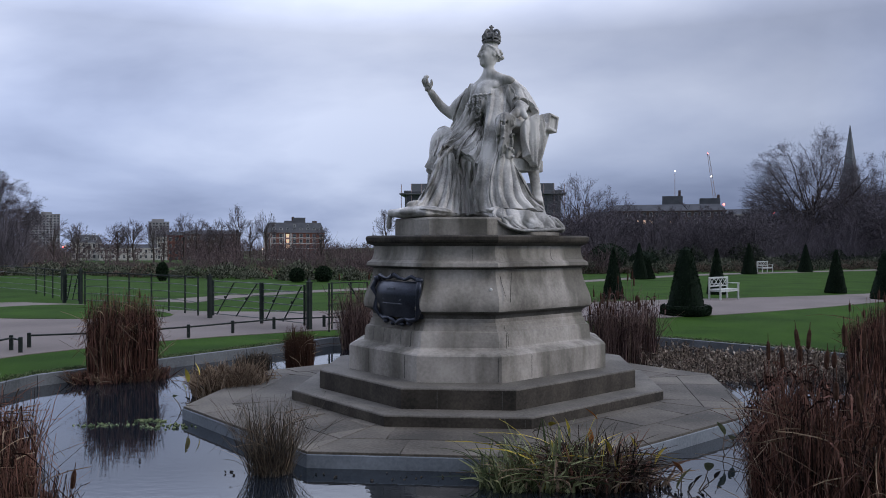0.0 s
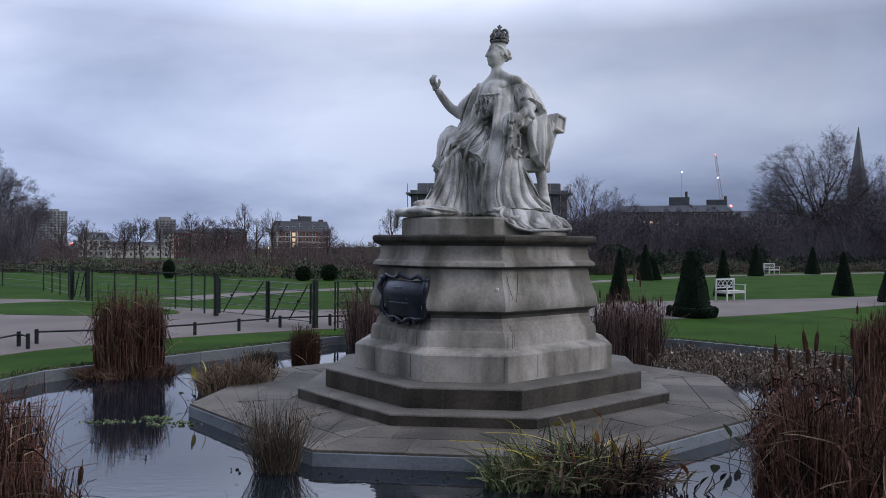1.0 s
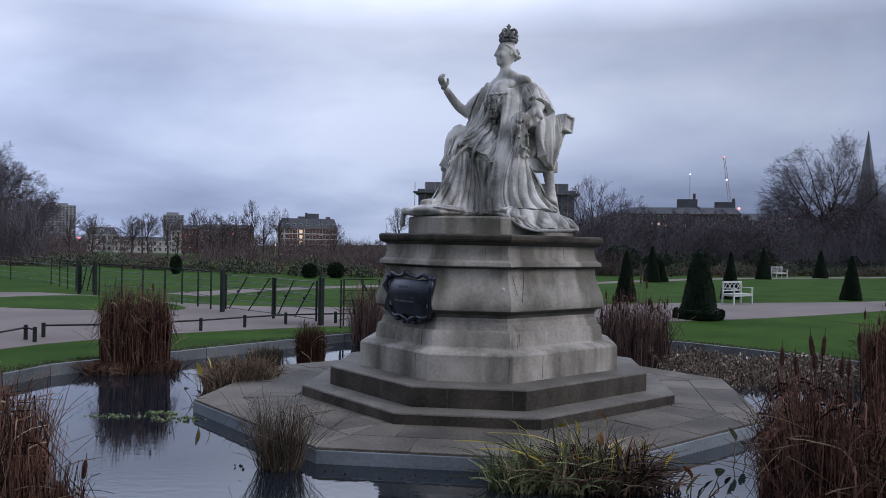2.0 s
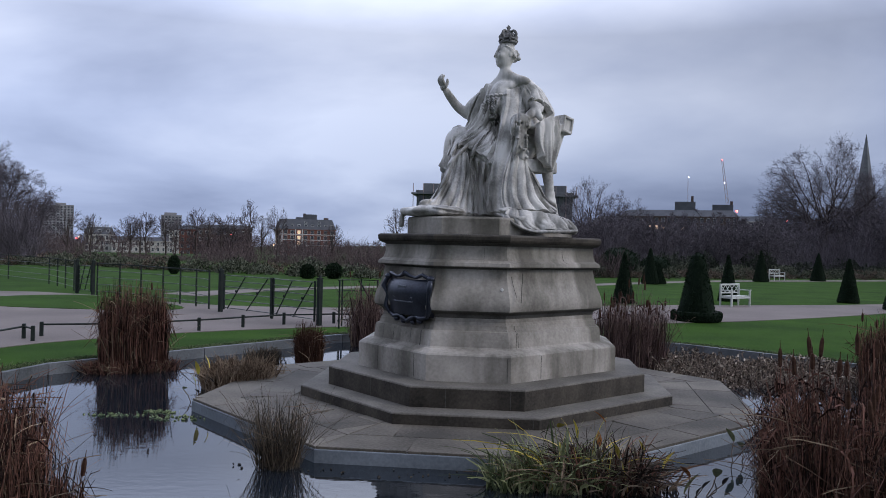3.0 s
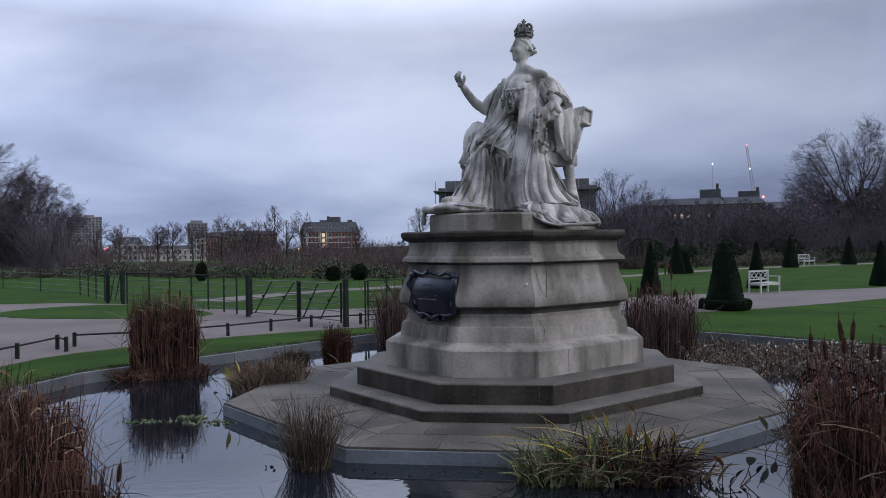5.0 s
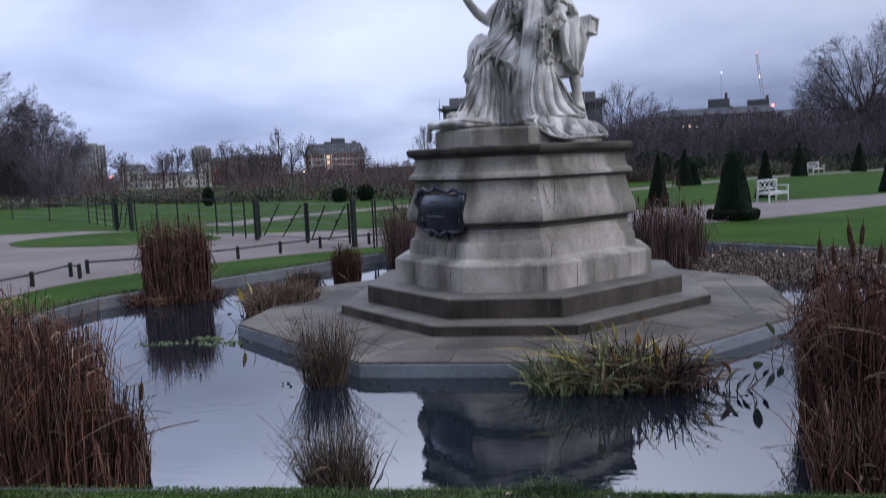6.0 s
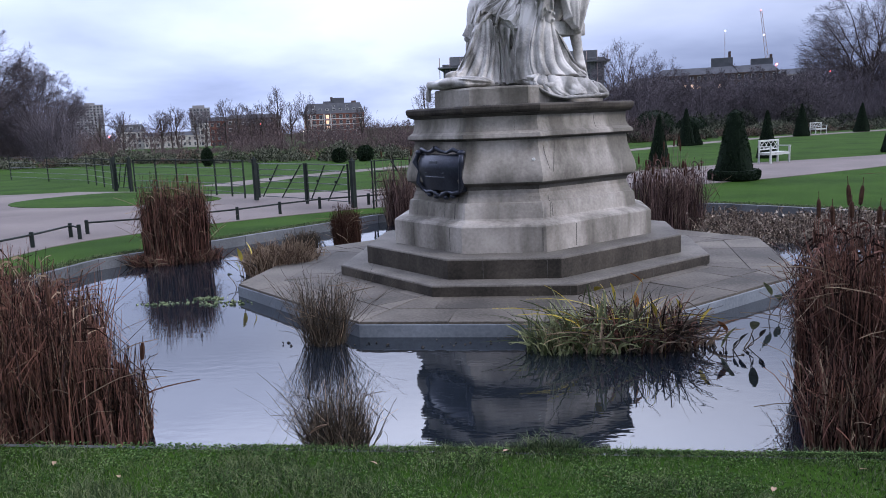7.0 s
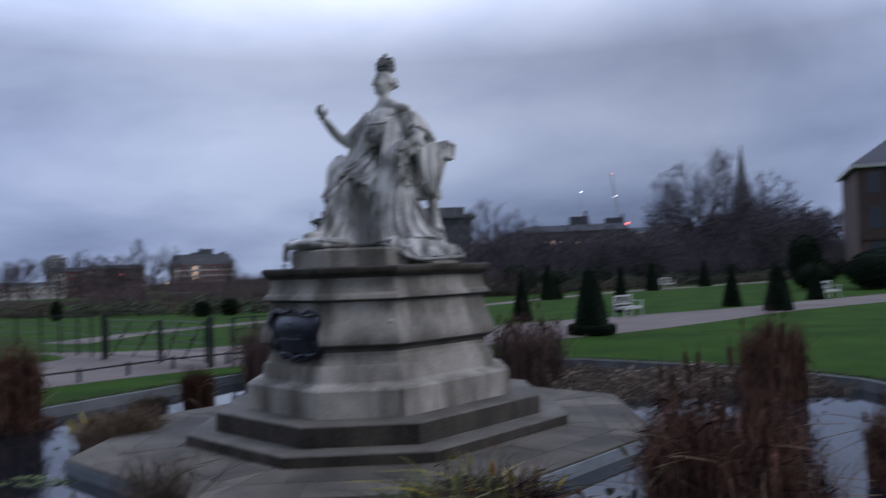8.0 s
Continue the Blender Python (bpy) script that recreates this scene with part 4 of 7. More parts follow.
    # skirt over her right leg
    cloths.append(([[(0.56, -0.34, 0.84), (0.70, -0.32, 0.54), (0.89, -0.29, 0.30), (1.04, -0.27, 0.15)],
                    [(0.53, -0.28, 1.07), (0.63, -0.24, 0.74), (0.80, -0.20, 0.44), (1.00, -0.18, 0.18)],
                    [(0.54, -0.19, 1.05), (0.62, -0.12, 0.69), (0.76, -0.08, 0.40), (0.93, -0.07, 0.14)],
                    [(0.53, -0.11, 1.01), (0.59, -0.02, 0.65), (0.70, 0.02, 0.35), (0.83, 0.04, 0.10)],
                    [(0.50, -0.07, 1.01), (0.54, 0.03, 0.65), (0.62, 0.08, 0.35), (0.71, 0.13, 0.09)],
                    [(0.44, -0.08, 0.91), (0.47, 0.02, 0.57), (0.54, 0.10, 0.31), (0.60, 0.16, 0.08)]], 0.055, 0.7, 0.055))
    # folds between the knees
    cloths.append(([[(0.44, -0.08, 0.91), (0.47, 0.02, 0.57), (0.54, 0.10, 0.31), (0.60, 0.16, 0.08)],
                    [(0.30, -0.12, 0.90), (0.30, -0.09, 0.49), (0.40, 0.06, 0.08)],
                    [(0.22, -0.06, 0.90), (0.23, -0.03, 0.49), (0.31, 0.12, 0.07)],
                    [(0.17, 0.04, 0.90), (0.20, 0.06, 0.48), (0.28, 0.22, 0.09)]], 0.075, 0.7, 0.05))
    # lap
    cloths.append(([[(0.06, -0.10, 1.52), (0.31, -0.15, 1.27), (0.49, -0.25, 1.13)],
                    [(0.03, -0.05, 1.49), (0.30, -0.01, 1.21), (0.48, -0.11, 1.06)],
                    [(-0.01, 0.01, 1.43), (0.27, 0.13, 1.16), (0.43, 0.02, 1.00)],
                    [(-0.01, 0.08, 1.37), (0.25, 0.24, 1.08), (0.39, 0.22, 0.91)],
                    [(-0.00, 0.13, 1.28), (0.24, 0.32, 0.97), (0.34, 0.31, 0.79)]], 0.055, 0.9, 0.05))
    # mantle front, from shoulder to floor
    cloths.append(([[(-0.08, 0.10, 2.01), (0.00, 0.19, 1.90), (0.09, 0.28, 1.70), (0.19, 0.31, 1.39), (0.31, 0.34, 1.03), (0.42, 0.38, 0.67), (0.48, 0.41, 0.34), (0.50, 0.48, 0.08)],
                    [(-0.23, 0.17, 2.06), (-0.13, 0.28, 1.92), (-0.05, 0.37, 1.70), (0.09, 0.44, 1.34), (0.24, 0.46, 1.00), (0.37, 0.47, 0.67), (0.45, 0.49, 0.34), (0.47, 0.55, 0.09)],
                    [(-0.34, 0.21, 2.09), (-0.23, 0.33, 1.94), (-0.12, 0.42, 1.66), (0.04, 0.52, 1.26), (0.20, 0.56, 0.94), (0.34, 0.58, 0.60), (0.40, 0.62, 0.29), (0.39, 0.71, 0.07)]], 0.03, 0.35, 0.05))
    # train
    cloths.append(([[(-0.34, 0.21, 2.09), (-0.23, 0.33, 1.94), (-0.12, 0.42, 1.66), (0.04, 0.52, 1.26), (0.20, 0.56, 0.94), (0.34, 0.58, 0.60), (0.40, 0.62, 0.29), (0.39, 0.71, 0.07)],
                    [(0.10, 0.62, 1.02), (0.24, 0.65, 0.70), (0.31, 0.70, 0.37), (0.30, 0.81, 0.13)],
                    [(0.07, 0.66, 0.94), (0.14, 0.73, 0.62), (0.19, 0.81, 0.33), (0.16, 0.93, 0.13)],
                    [(0.03, 0.67, 0.86), (0.04, 0.79, 0.56), (0.04, 0.90, 0.31), (-0.02, 1.03, 0.13)],
                    [(-0.03, 0.66, 0.80), (-0.09, 0.80, 0.51), (-0.13, 0.92, 0.28), (-0.21, 1.09, 0.09)]], 0.05, 0.3, 0.06))
    # cloth spilling over the block
    cloths.append(([[(0.38, 0.73, 0.15), (0.50, 0.78, 0.06), (0.47, 0.87, -0.05)],
                    [(0.34, 0.81, 0.14), (0.42, 0.89, 0.01), (0.39, 0.98, -0.11)],
                    [(0.28, 0.90, 0.13), (0.31, 1.01, -0.03), (0.27, 1.10, -0.16)],
                    [(0.10, 1.05, 0.11), (0.11, 1.17, -0.03), (0.10, 1.25, -0.15)],
                    [(-0.08, 1.16, 0.07), (-0.09, 1.28, -0.05), (-0.12, 1.34, -0.15)],
                    [(-0.25, 1.25, -0.01), (-0.26, 1.34, -0.09), (-0.31, 1.38, -0.16)]], 0.045, 0.5, 0.05))
    # cape on her left
    cloths.append(([[(-0.24, 0.28, 2.10), (-0.20, 0.36, 1.97), (-0.15, 0.45, 1.76), (-0.14, 0.51, 1.58)],
                    [(-0.31, 0.31, 2.13), (-0.29, 0.47, 1.98), (-0.27, 0.55, 1.88), (-0.25, 0.60, 1.77)],
                    [(-0.37, 0.28, 2.15), (-0.40, 0.48, 1.96), (-0.42, 0.57, 1.84), (-0.43, 0.64, 1.71)],
                    [(-0.46, 0.23, 2.16), (-0.51, 0.42, 1.96), (-0.56, 0.54, 1.76), (-0.62, 0.59, 1.61)]], 0.02, 0.9, 0.04))
    # cloth on the chair arm
    cloths.append(([[(-0.19, 0.73, 1.44), (-0.15, 0.75, 1.34), (-0.15, 0.76, 1.13), (-0.22, 0.81, 0.93)],
                    [(-0.36, 0.77, 1.53), (-0.34, 0.81, 1.41), (-0.34, 0.82, 1.14), (-0.35, 0.81, 0.78)],
                    [(-0.54, 0.76, 1.56), (-0.52, 0.82, 1.40), (-0.51, 0.82, 1.11), (-0.45, 0.76, 0.76)]], 0.05, 0.7, 0.04))
    # cape on her right
    cloths.append(([[(-0.02, -0.24, 2.12), (0.10, -0.32, 1.86), (0.13, -0.42, 1.61)],
                    [(-0.01, -0.15, 2.09), (0.12, -0.15, 1.69), (0.18, -0.26, 1.43), (0.28, -0.36, 1.26)],
                    [(-0.04, -0.07, 2.04), (0.12, -0.03, 1.65), (0.19, -0.08, 1.42)]], 0.07, 0.7, 0.05))
    # robe over the far arm
    cloths.append(([[(0.16, -0.52, 1.44), (0.26, -0.63, 1.42), (0.35, -0.60, 1.16), (0.47, -0.52, 0.86)],
                    [(0.23, -0.32, 1.33), (0.43, -0.33, 1.12), (0.54, -0.40, 0.93), (0.61, -0.48, 0.75)]], 0.03, 0.6, 0.06))
    for strands, amp, small, w in cloths:
        c.drape(strands, w, amp)
    F = 0.02
    c.cord([(0.51, 0.82, 0.03), (0.48, 0.90, -0.07), (0.41, 1.00, -0.13), (0.29, 1.12, -0.18), (0.12, 1.27, -0.18), (-0.10, 1.36, -0.17), (-0.30, 1.39, -0.16)], [0.02, 0.02, 0.02, 0.02, 0.02, 0.02, 0.02], F)
    c.cord([(-0.22, 0.53, 1.75), (-0.19, 0.65, 1.60), (-0.19, 0.75, 1.47)], [0.06, 0.05, 0.038], F)
    c.egg((0.36, 0.92, 0.04), (0.11, 0.04, 0.04), 0.02, rz=-25, cut=True)
    c.egg((-0.40, 1.05, -0.06), (0.09, 0.04, 0.045), 0.02, rz=10, cut=True)
    # embroidery of the bodice
    c.ripple((-0.05, -0.16, 1.38), (0.25, 0.16, 1.88), lambda x, y, z: 0.024 * np.sin(95 * y + 40 * np.sin(12 * z)) * np.sin(70 * z))
    pieces = [c.skin()]
    for i, (strands, amp, small, w) in enumerate(cloths):
        pieces.append(cloth_shell(strands, amp, small, i + 1))
    folds = []
    folds += fold_set(((-0.60, 1.03), (-0.40, 0.98)), ((-0.95, 0.19), (-0.39, 0.10)), 9, 0.026, 40, 0)    # skirt
    folds += fold_set(((-0.35, 1.01), (-0.05, 0.81)), ((-0.34, 0.09), (-0.09, 0.09)), 7, 0.032, 41, 0)    # hollow between the knees
    folds += fold_set(((-0.19, 1.53), (0.05, 1.39)), ((-0.60, 1.09), (-0.05, 0.87)), 9, 0.024, 42, 0.02)    # lap
    folds += fold_set(((-0.64, 1.31), (-0.47, 1.31)), ((-0.79, 0.74), (-0.55, 1.01)), 5, 0.022, 43, 0)    # far knee
    folds += fold_set(((-0.17, 1.81), (0.03, 1.84)), ((-0.10, 1.53), (0.03, 1.53)), 7, 0.018, 44, 0)    # bodice
    folds += fold_set(((0.12, 1.93), (0.35, 1.93)), ((0.00, 0.16), (0.20, 0.16)), 4, 0.016, 45, 0.015)    # mantle front
    folds += fold_set(((-0.22, 1.94), (-0.10, 1.98)), ((-0.44, 1.31), (-0.14, 1.53)), 4, 0.022, 46, 0)    # cape, her right
    folds += fold_set(((0.38, 2.04), (0.46, 2.05)), ((0.45, 1.66), (0.82, 1.66)), 5, 0.018, 47, 0.03)    # cape, her left
    folds += fold_set(((0.23, 0.19), (1.05, 0.04)), ((0.20, 0.04), (1.11, -0.14)), 5, 0.022, 50, 0)    # spill
    folds += fold_set(((0.26, 0.22), (0.26, 0.12)), ((0.90, 0.14), (1.11, -0.11)), 3, 0.03, 51, 0.02)    # spill, long
    folds += fold_set(((0.63, 1.46), (0.88, 1.51)), ((0.70, 0.99), (0.85, 0.81)), 3, 0.018, 52, 0)    # arm cloth
    folds += fold_set(((-0.67, 1.28), (-0.50, 1.33)), ((-0.74, 0.78), (-0.60, 0.91)), 4, 0.026, 53, 0)    # far robe
    folds += fold_set(((-0.94, 0.14), (-0.92, 0.07)), ((-0.39, 0.07), (-0.39, 0.02)), 2, 0.02, 54, 0)    # cushion
    # the carver's deep cuts: (depth, half width, lip side, course)
    gown = [(0.11, 0.030, 1, [(0.07, 1.90), (0.03, 1.48), (-0.01, 1.14), (-0.09, 0.73), (-0.12, 0.32), (-0.09, 0.11)]),
            (0.11, 0.030, -1, [(-0.35, 0.90), (-0.33, 0.53), (-0.35, 0.08)]), (0.11, 0.026, 1, [(-0.24, 0.86), (-0.21, 0.53), (-0.24, 0.12)]),
            (0.10, 0.024, 1, [(-0.15, 0.76), (-0.14, 0.46), (-0.16, 0.16)]), (0.07, 0.020, 1, [(-0.52, 0.96), (-0.47, 0.56), (-0.54, 0.12)]),
            (0.06, 0.018, -1, [(-0.63, 0.74), (-0.72, 0.47), (-0.84, 0.19)]), (0.07, 0.018, 1, [(-0.42, 0.90), (-0.38, 0.39), (-0.42, 0.08)]),
            (0.05, 0.016, 1, [(-0.72, 0.53), (-0.86, 0.33), (-0.98, 0.18)])]
    lap = [(0.08, 0.026, 1, [(-0.19, 1.41), (-0.47, 1.11), (-0.77, 0.77)]), (0.07, 0.022, -1, [(-0.07, 1.31), (-0.27, 1.00), (-0.34, 0.87)]),
           (0.05, 0.018, 1, [(-0.30, 1.24), (-0.59, 0.99)]), (0.06, 0.020, 1, [(-0.02, 1.20), (-0.18, 0.90)]),
           (0.07, 0.024, -1, [(-0.22, 1.96), (-0.32, 1.72), (-0.45, 1.42)]), (0.05, 0.018, 1, [(-0.29, 1.62), (-0.40, 1.42), (-0.49, 1.21)]),
           (0.04, 0.016, 1, [(-0.14, 1.50), (-0.04, 1.49), (0.05, 1.53)]), (0.08, 0.022, -1, [(-0.19, 1.86), (-0.16, 1.66), (-0.13, 1.48)]),
           (0.03, 0.012, 1, [(-0.07, 1.82), (-0.06, 1.66), (-0.05, 1.52)]), (0.03, 0.012, -1, [(-0.01, 1.82), (-0.02, 1.66), (-0.02, 1.52)]),
           (0.05, 0.016, 1, [(-0.10, 1.46), (-0.22, 1.22), (-0.40, 1.00)]), (0.05, 0.018, -1, [(-0.60, 1.26), (-0.66, 1.06), (-0.72, 0.86)])]
    mantle = [(0.06, 0.030, 1, [(0.26, 1.27), (0.18, 0.93), (0.03, 0.52), (-0.04, 0.18)]), (0.07, 0.030, -1, [(0.35, 0.99), (0.21, 0.72), (0.13, 0.38), (0.17, 0.21)]),
              (0.07, 0.034, 1, [(0.28, 0.89), (0.48, 0.55), (0.74, 0.27), (1.01, 0.15)]), (0.06, 0.030, -1, [(0.31, 0.65), (0.57, 0.31), (0.88, 0.08)]),
              (0.06, 0.026, 1, [(0.14, 0.72), (0.27, 0.41), (0.57, 0.19)]), (0.07, 0.024, 1, [(-0.06, 0.16), (0.11, 0.06), (0.34, 0.17), (0.57, 0.19)]),
              (0.05, 0.024, -1, [(0.16, 0.04), (0.37, -0.10), (0.57, -0.16)]), (0.06, 0.024, 1, [(0.84, -0.12), (0.94, -0.01), (1.01, -0.09)]),
              (0.06, 0.026, 1, [(0.31, 2.01), (0.35, 1.78), (0.43, 1.55)]), (0.08, 0.022, 1, [(0.44, 1.70), (0.58, 1.77), (0.76, 1.62)]),
              (0.04, 0.026, -1, [(0.19, 1.98), (0.22, 1.68), (0.18, 1.30)])]
    for deep, wide, lip, course in gown + lap + mantle:
        folds.append((curve(np.array(course), 10), deep, wide, lip))
    v, f = joined([(press_folds(np.asarray(V, float), np.asarray(Q), folds), Q) for V, Q in pieces])
    ob = raw("statue", v, f, MARBLE, sharp=70)
    ob.data.materials.append(SOOT)           # the crown has gone dark with soot
    at = np.zeros(len(ob.data.polygons) * 3)
    ob.data.polygons.foreach_get("center", at)
    ob.data.polygons.foreach_set("material_index", (at[2::3] > 2.668).astype(np.int32))
    ob.matrix_basis = pose(CX, CY, 2.55, 0, 0, TURN)
    tagged(ob, "weathered white marble statue of a crowned seated woman on a throne", "statue")


make_statue()


# ---- bronze plaque on the pedestal's front ----
def make_plaque():
    t = empty("plaque")
    t.matrix_basis = PEDESTAL @ pose(1.595, 0.13, 1.45) @ Matrix.Diagonal((1, 1.03, 0.82, 1))
    tagged(t, "dark bronze cartouche plaque with a scrolled frame on the pedestal", "plaque")
    bm = bmesh.new()
    n, rows = 14, 10
    grid = []
    for j in range(rows + 1):
        row = []
        for i in range(n + 1):
            u, v = -1 + 2 * i / n, -1 + 2 * j / rows
            y = 0.45 * u * (1 - 0.08 * v * v)
            z = 0.29 * v * (1 + 0.06 * u * u) - 0.02
            x = 0.17 - 0.09 * u * u - 0.06 * v * v + 0.02 * math.sin(3 * v)
            row.append(bm.verts.new((x, y, z)))
        grid.append(row)
    back = [[bm.verts.new((-0.06, v.co.y, v.co.z)) for v in row] for row in grid]
    for j in range(rows):
        for i in range(n):
            bm.faces.new((grid[j][i], grid[j][i + 1], grid[j + 1][i + 1], grid[j + 1][i]))
    rim = [(0, i) for i in range(n)] + [(j, n) for j in range(rows)] + [(rows, i) for i in range(n, 0, -1)] + [(j, 0) for j in range(rows, 0, -1)]
    for a, b in zip(rim, rim[1:] + rim[:1]):
        bm.faces.new((back[a[0]][a[1]], back[b[0]][b[1]], grid[b[0]][b[1]], grid[a[0]][a[1]]))
    panel = part("panel", bm, BRONZE, t, "", 40)
    # scrolled frame: rolled edges and curls
    def roll(name, pts, r):
        v, f = stems(np.array([pts]), np.array([r]), 8)
        raw(name, v, f, BRONZE, t)
    for s in (-1, 1):
        roll("side_scroll", [(0.05, s * 0.40, -0.33), (0.08, s * 0.47, -0.20), (0.07, s * 0.44, 0.0), (0.10, s * 0.50, 0.14), (0.06, s * 0.47, 0.27), (0.04, s * 0.38, 0.33)],
             [0.025, 0.04, 0.025, 0.042, 0.038, 0.025])
        roll("top_scroll", [(0.05, s * 0.42, 0.30), (0.09, s * 0.34, 0.36), (0.10, s * 0.22, 0.31), (0.11, s * 0.10, 0.33), (0.12, 0.0, 0.38)], [0.03, 0.036, 0.026, 0.03, 0.042])
        roll("foot_scroll", [(0.04, s * 0.40, -0.32), (0.06, s * 0.28, -0.36), (0.06, s * 0.17, -0.33), (0.07, s * 0.08, -0.37), (0.06, 0.0, -0.42)], [0.035, 0.045, 0.03, 0.045, 0.035])
        for y, z, r in ((0.46, 0.30, 0.055), (0.25, -0.40, 0.045), (0.10, -0.43, 0.04)):
            bm = bmesh.new()
            bmesh.ops.create_icosphere(bm, subdivisions=2, radius=r, matrix=pose(0.05, s * y, z))
            part("curl", bm, BRONZE, t)
    for k in range(3):          # worn lettering as plain raised bars
        w = (0.16, 0.40, 0.40)[k]
        z = (0.13, -0.03, -0.10)[k]
        part("inscription_bar", box(bmesh.new(), 0.158 - 0.09 * z * z - (0.015 if k else 0.0), 0, z, 0.03, w, 0.045 if k == 0 else 0.02, 0, 0.004), BRONZELIGHT, panel)


make_plaque()


# ---- masonry joints of the pedestal ----
def face_joint(side, along, z0, z1, out, w=0.007):
    """A thin dark upright joint on one face: side 'front' (plaque), 'corner' (cut) or 'flank'."""
    ang, d = {"front": (0, 0), "corner": (45, 1), "flank": (90, 2)}[side]
    base = (out[0], out[2], out[1])[d]
    m = pose(0, 0, 0, 0, 0, ang)
    bm = bmesh.new()
    box(bm, base + 0.0005, along, z0, 0.004, w, z1 - z0, 0, 0, m)
    part("joint", bm, CRUST_SHADE, pedestal)


for side, along, z0, z1, out in (("corner", 0.30, 0.42, 0.72, PLINTH), ("flank", -0.5, 0.42, 0.72, PLINTH), ("front", -0.3, 0.42, 0.72, PLINTH),
                                 ("front", 0.52, 0.42, 0.72, PLINTH), ("corner", -0.45, 0.15, 0.37, (2.215, 1.948, 2.235)), ("corner", 0.35, 0.15, 0.37, (2.215, 1.948, 2.235)),
                                 ("flank", 0.35, 0.15, 0.37, (2.215, 1.948, 2.235)), ("front", 0.1, 0.15, 0.37, (2.215, 1.948, 2.235)), ("corner", 0.62, 0.01, 0.11, (2.58, 2.325, 2.595)),
                                 ("flank", 0.1, 0.01, 0.11, (2.58, 2.325, 2.595)), ("front", -0.35, 0.01, 0.11, (2.58, 2.325, 2.595))):
    face_joint(side, along, z0, z1, out)


def body_joint(side, along, z0, z1, w):
    """A dark upright joint or crack that follows the curved body of the pedestal."""
    ang, d = {"front": (0, 0), "corner": (45, 2), "flank": (90, 1)}[side]
    rows = [(z, DIE[d] - float(np.interp(z, [p[0] for p in BODY], [p[1] for p in BODY]))) for z in np.linspace(z0, z1, 14)]
    bm = bmesh.new()
    prev = None
    for i, (z, out) in enumerate(rows):
        y = along + 0.006 * math.sin(7 * z + 3 * along)
        ring = [bm.verts.new((out + e, y + f * w / 2, z)) for e, f in ((-0.02, -1), (0.0025, -1), (0.0025, 1), (-0.02, 1))]
        if prev:
            for k in range(4):
                bm.faces.new((prev[k], prev[(k + 1) % 4], ring[(k + 1) % 4], ring[k]))
        prev = ring
    bmesh.ops.recalc_face_normals(bm, faces=bm.faces)
    bmesh.ops.transform(bm, matrix=pose(0, 0, 0, 0, 0, ang), verts=bm.verts)
    part("joint", bm, CRUST_SHADE, pedestal)


for side, along, z0, z1, w in (("front", -0.18, 0.82, 1.02, 0.008), ("front", 0.20, 0.82, 1.02, 0.006), ("front", 0.42, 0.81, 1.10, 0.018), ("front", -0.42, 0.82, 1.02, 0.006),
                               ("corner", 0.46, 1.42, 1.80, 0.008), ("corner", 0.40, 0.82, 1.02, 0.006), ("flank", -0.75, 0.82, 1.10, 0.006), ("flank", -0.80, 1.45, 1.75, 0.005),
                               ("corner", -0.05, 1.92, 2.12, 0.004), ("flank", 0.20, 1.92, 2.12, 0.004)):
    body_joint(side, along, z0, z1, w)
bm = bmesh.new()
bmesh.ops.create_cone(bm, cap_ends=True, segments=10, radius1=0.026, radius2=0.016, depth=0.03, matrix=pose(0, 0, 0, 0, 0, 45) @ pose(1.575, 0.2, 1.58, 0, 82, 0))
part("repair_patch", bm, WHITETRIM, pedestal, "small pale mortar patch")


# ---- fences, rails, benches, clipped yews ----
def bar(a, b, r, name, parent, material=IRON, sides=6):
    return part(name, rod(bmesh.new(), a, b, r, sides), material, parent)


def gate_post(x, y, h, w, parent):
    bm = bmesh.new()
    box(bm, x, y, -0.05, w, w, h, 45, 0.01)
    box(bm, x, y, h - 0.05, w * 1.25, w * 1.25, 0.03, 45, 0.006)
    rod(bm, (x, y, h - 0.02), (x, y, h + 0.05), w * 0.45, 8, w * 0.1)
    return part("post", bm, IRON, parent)


def fence_run(points, h, label, rails=5, group="park fences"):
    f = empty("estate_fence")
    tagged(f, label, "fence", group)
    for x, y in points:
        part("post", box(bmesh.new(), x, y, -0.05, 0.05, 0.03, h + 0.05, 45, 0.004), IRON, f)
    for i in range(len(points) - 1):
        (x0, y0), (x1, y1) = points[i], points[i + 1]
        for k in range(rails):
            z = 0.16 + (h - 0.20) * k / (rails - 1)
            bar((x0, y0, z), (x1, y1, z), 0.012 if k < rails - 1 else 0.018, "rail", f, RAILWIRE if k < rails - 1 else IRON)
    return f


def lerp2(p, q, u):
    return (p[0] + (q[0] - p[0]) * u, p[1] + (q[1] - p[1]) * u)


def field_gate(p, q, h):
    """An iron field gate of flat bars with long diagonal braces, hung between p and q."""
    g = empty("field_gate")
    tagged(g, "dark iron field gate with thin rails and long diagonal braces", "gate", "field gates")
    for end in (p, q):
        part("stile", box(bmesh.new(), end[0], end[1], 0.10, 0.045, 0.045, h - 0.05, 45, 0.005), IRON, g)
    for k in range(6):
        z = 0.16 + (h - 0.14) * (k / 5) ** 0.85
        bar((*p, z), (*q, z), 0.013, "rail", g, RAILWIRE)
    for u0, u1 in ((0.08, 0.46), (0.50, 0.93)):
        a, b = lerp2(p, q, u0), lerp2(p, q, u1)
        bar((*a, 0.14), (*b, h), 0.018, "brace", g)
        m = lerp2(a, b, 0.5)
        part("boss", rod(bmesh.new(), (m[0], m[1], 0.12 + h / 2 - 0.03), (m[0], m[1], 0.12 + h / 2 + 0.03), 0.04, 8), IRON, g)
    return g


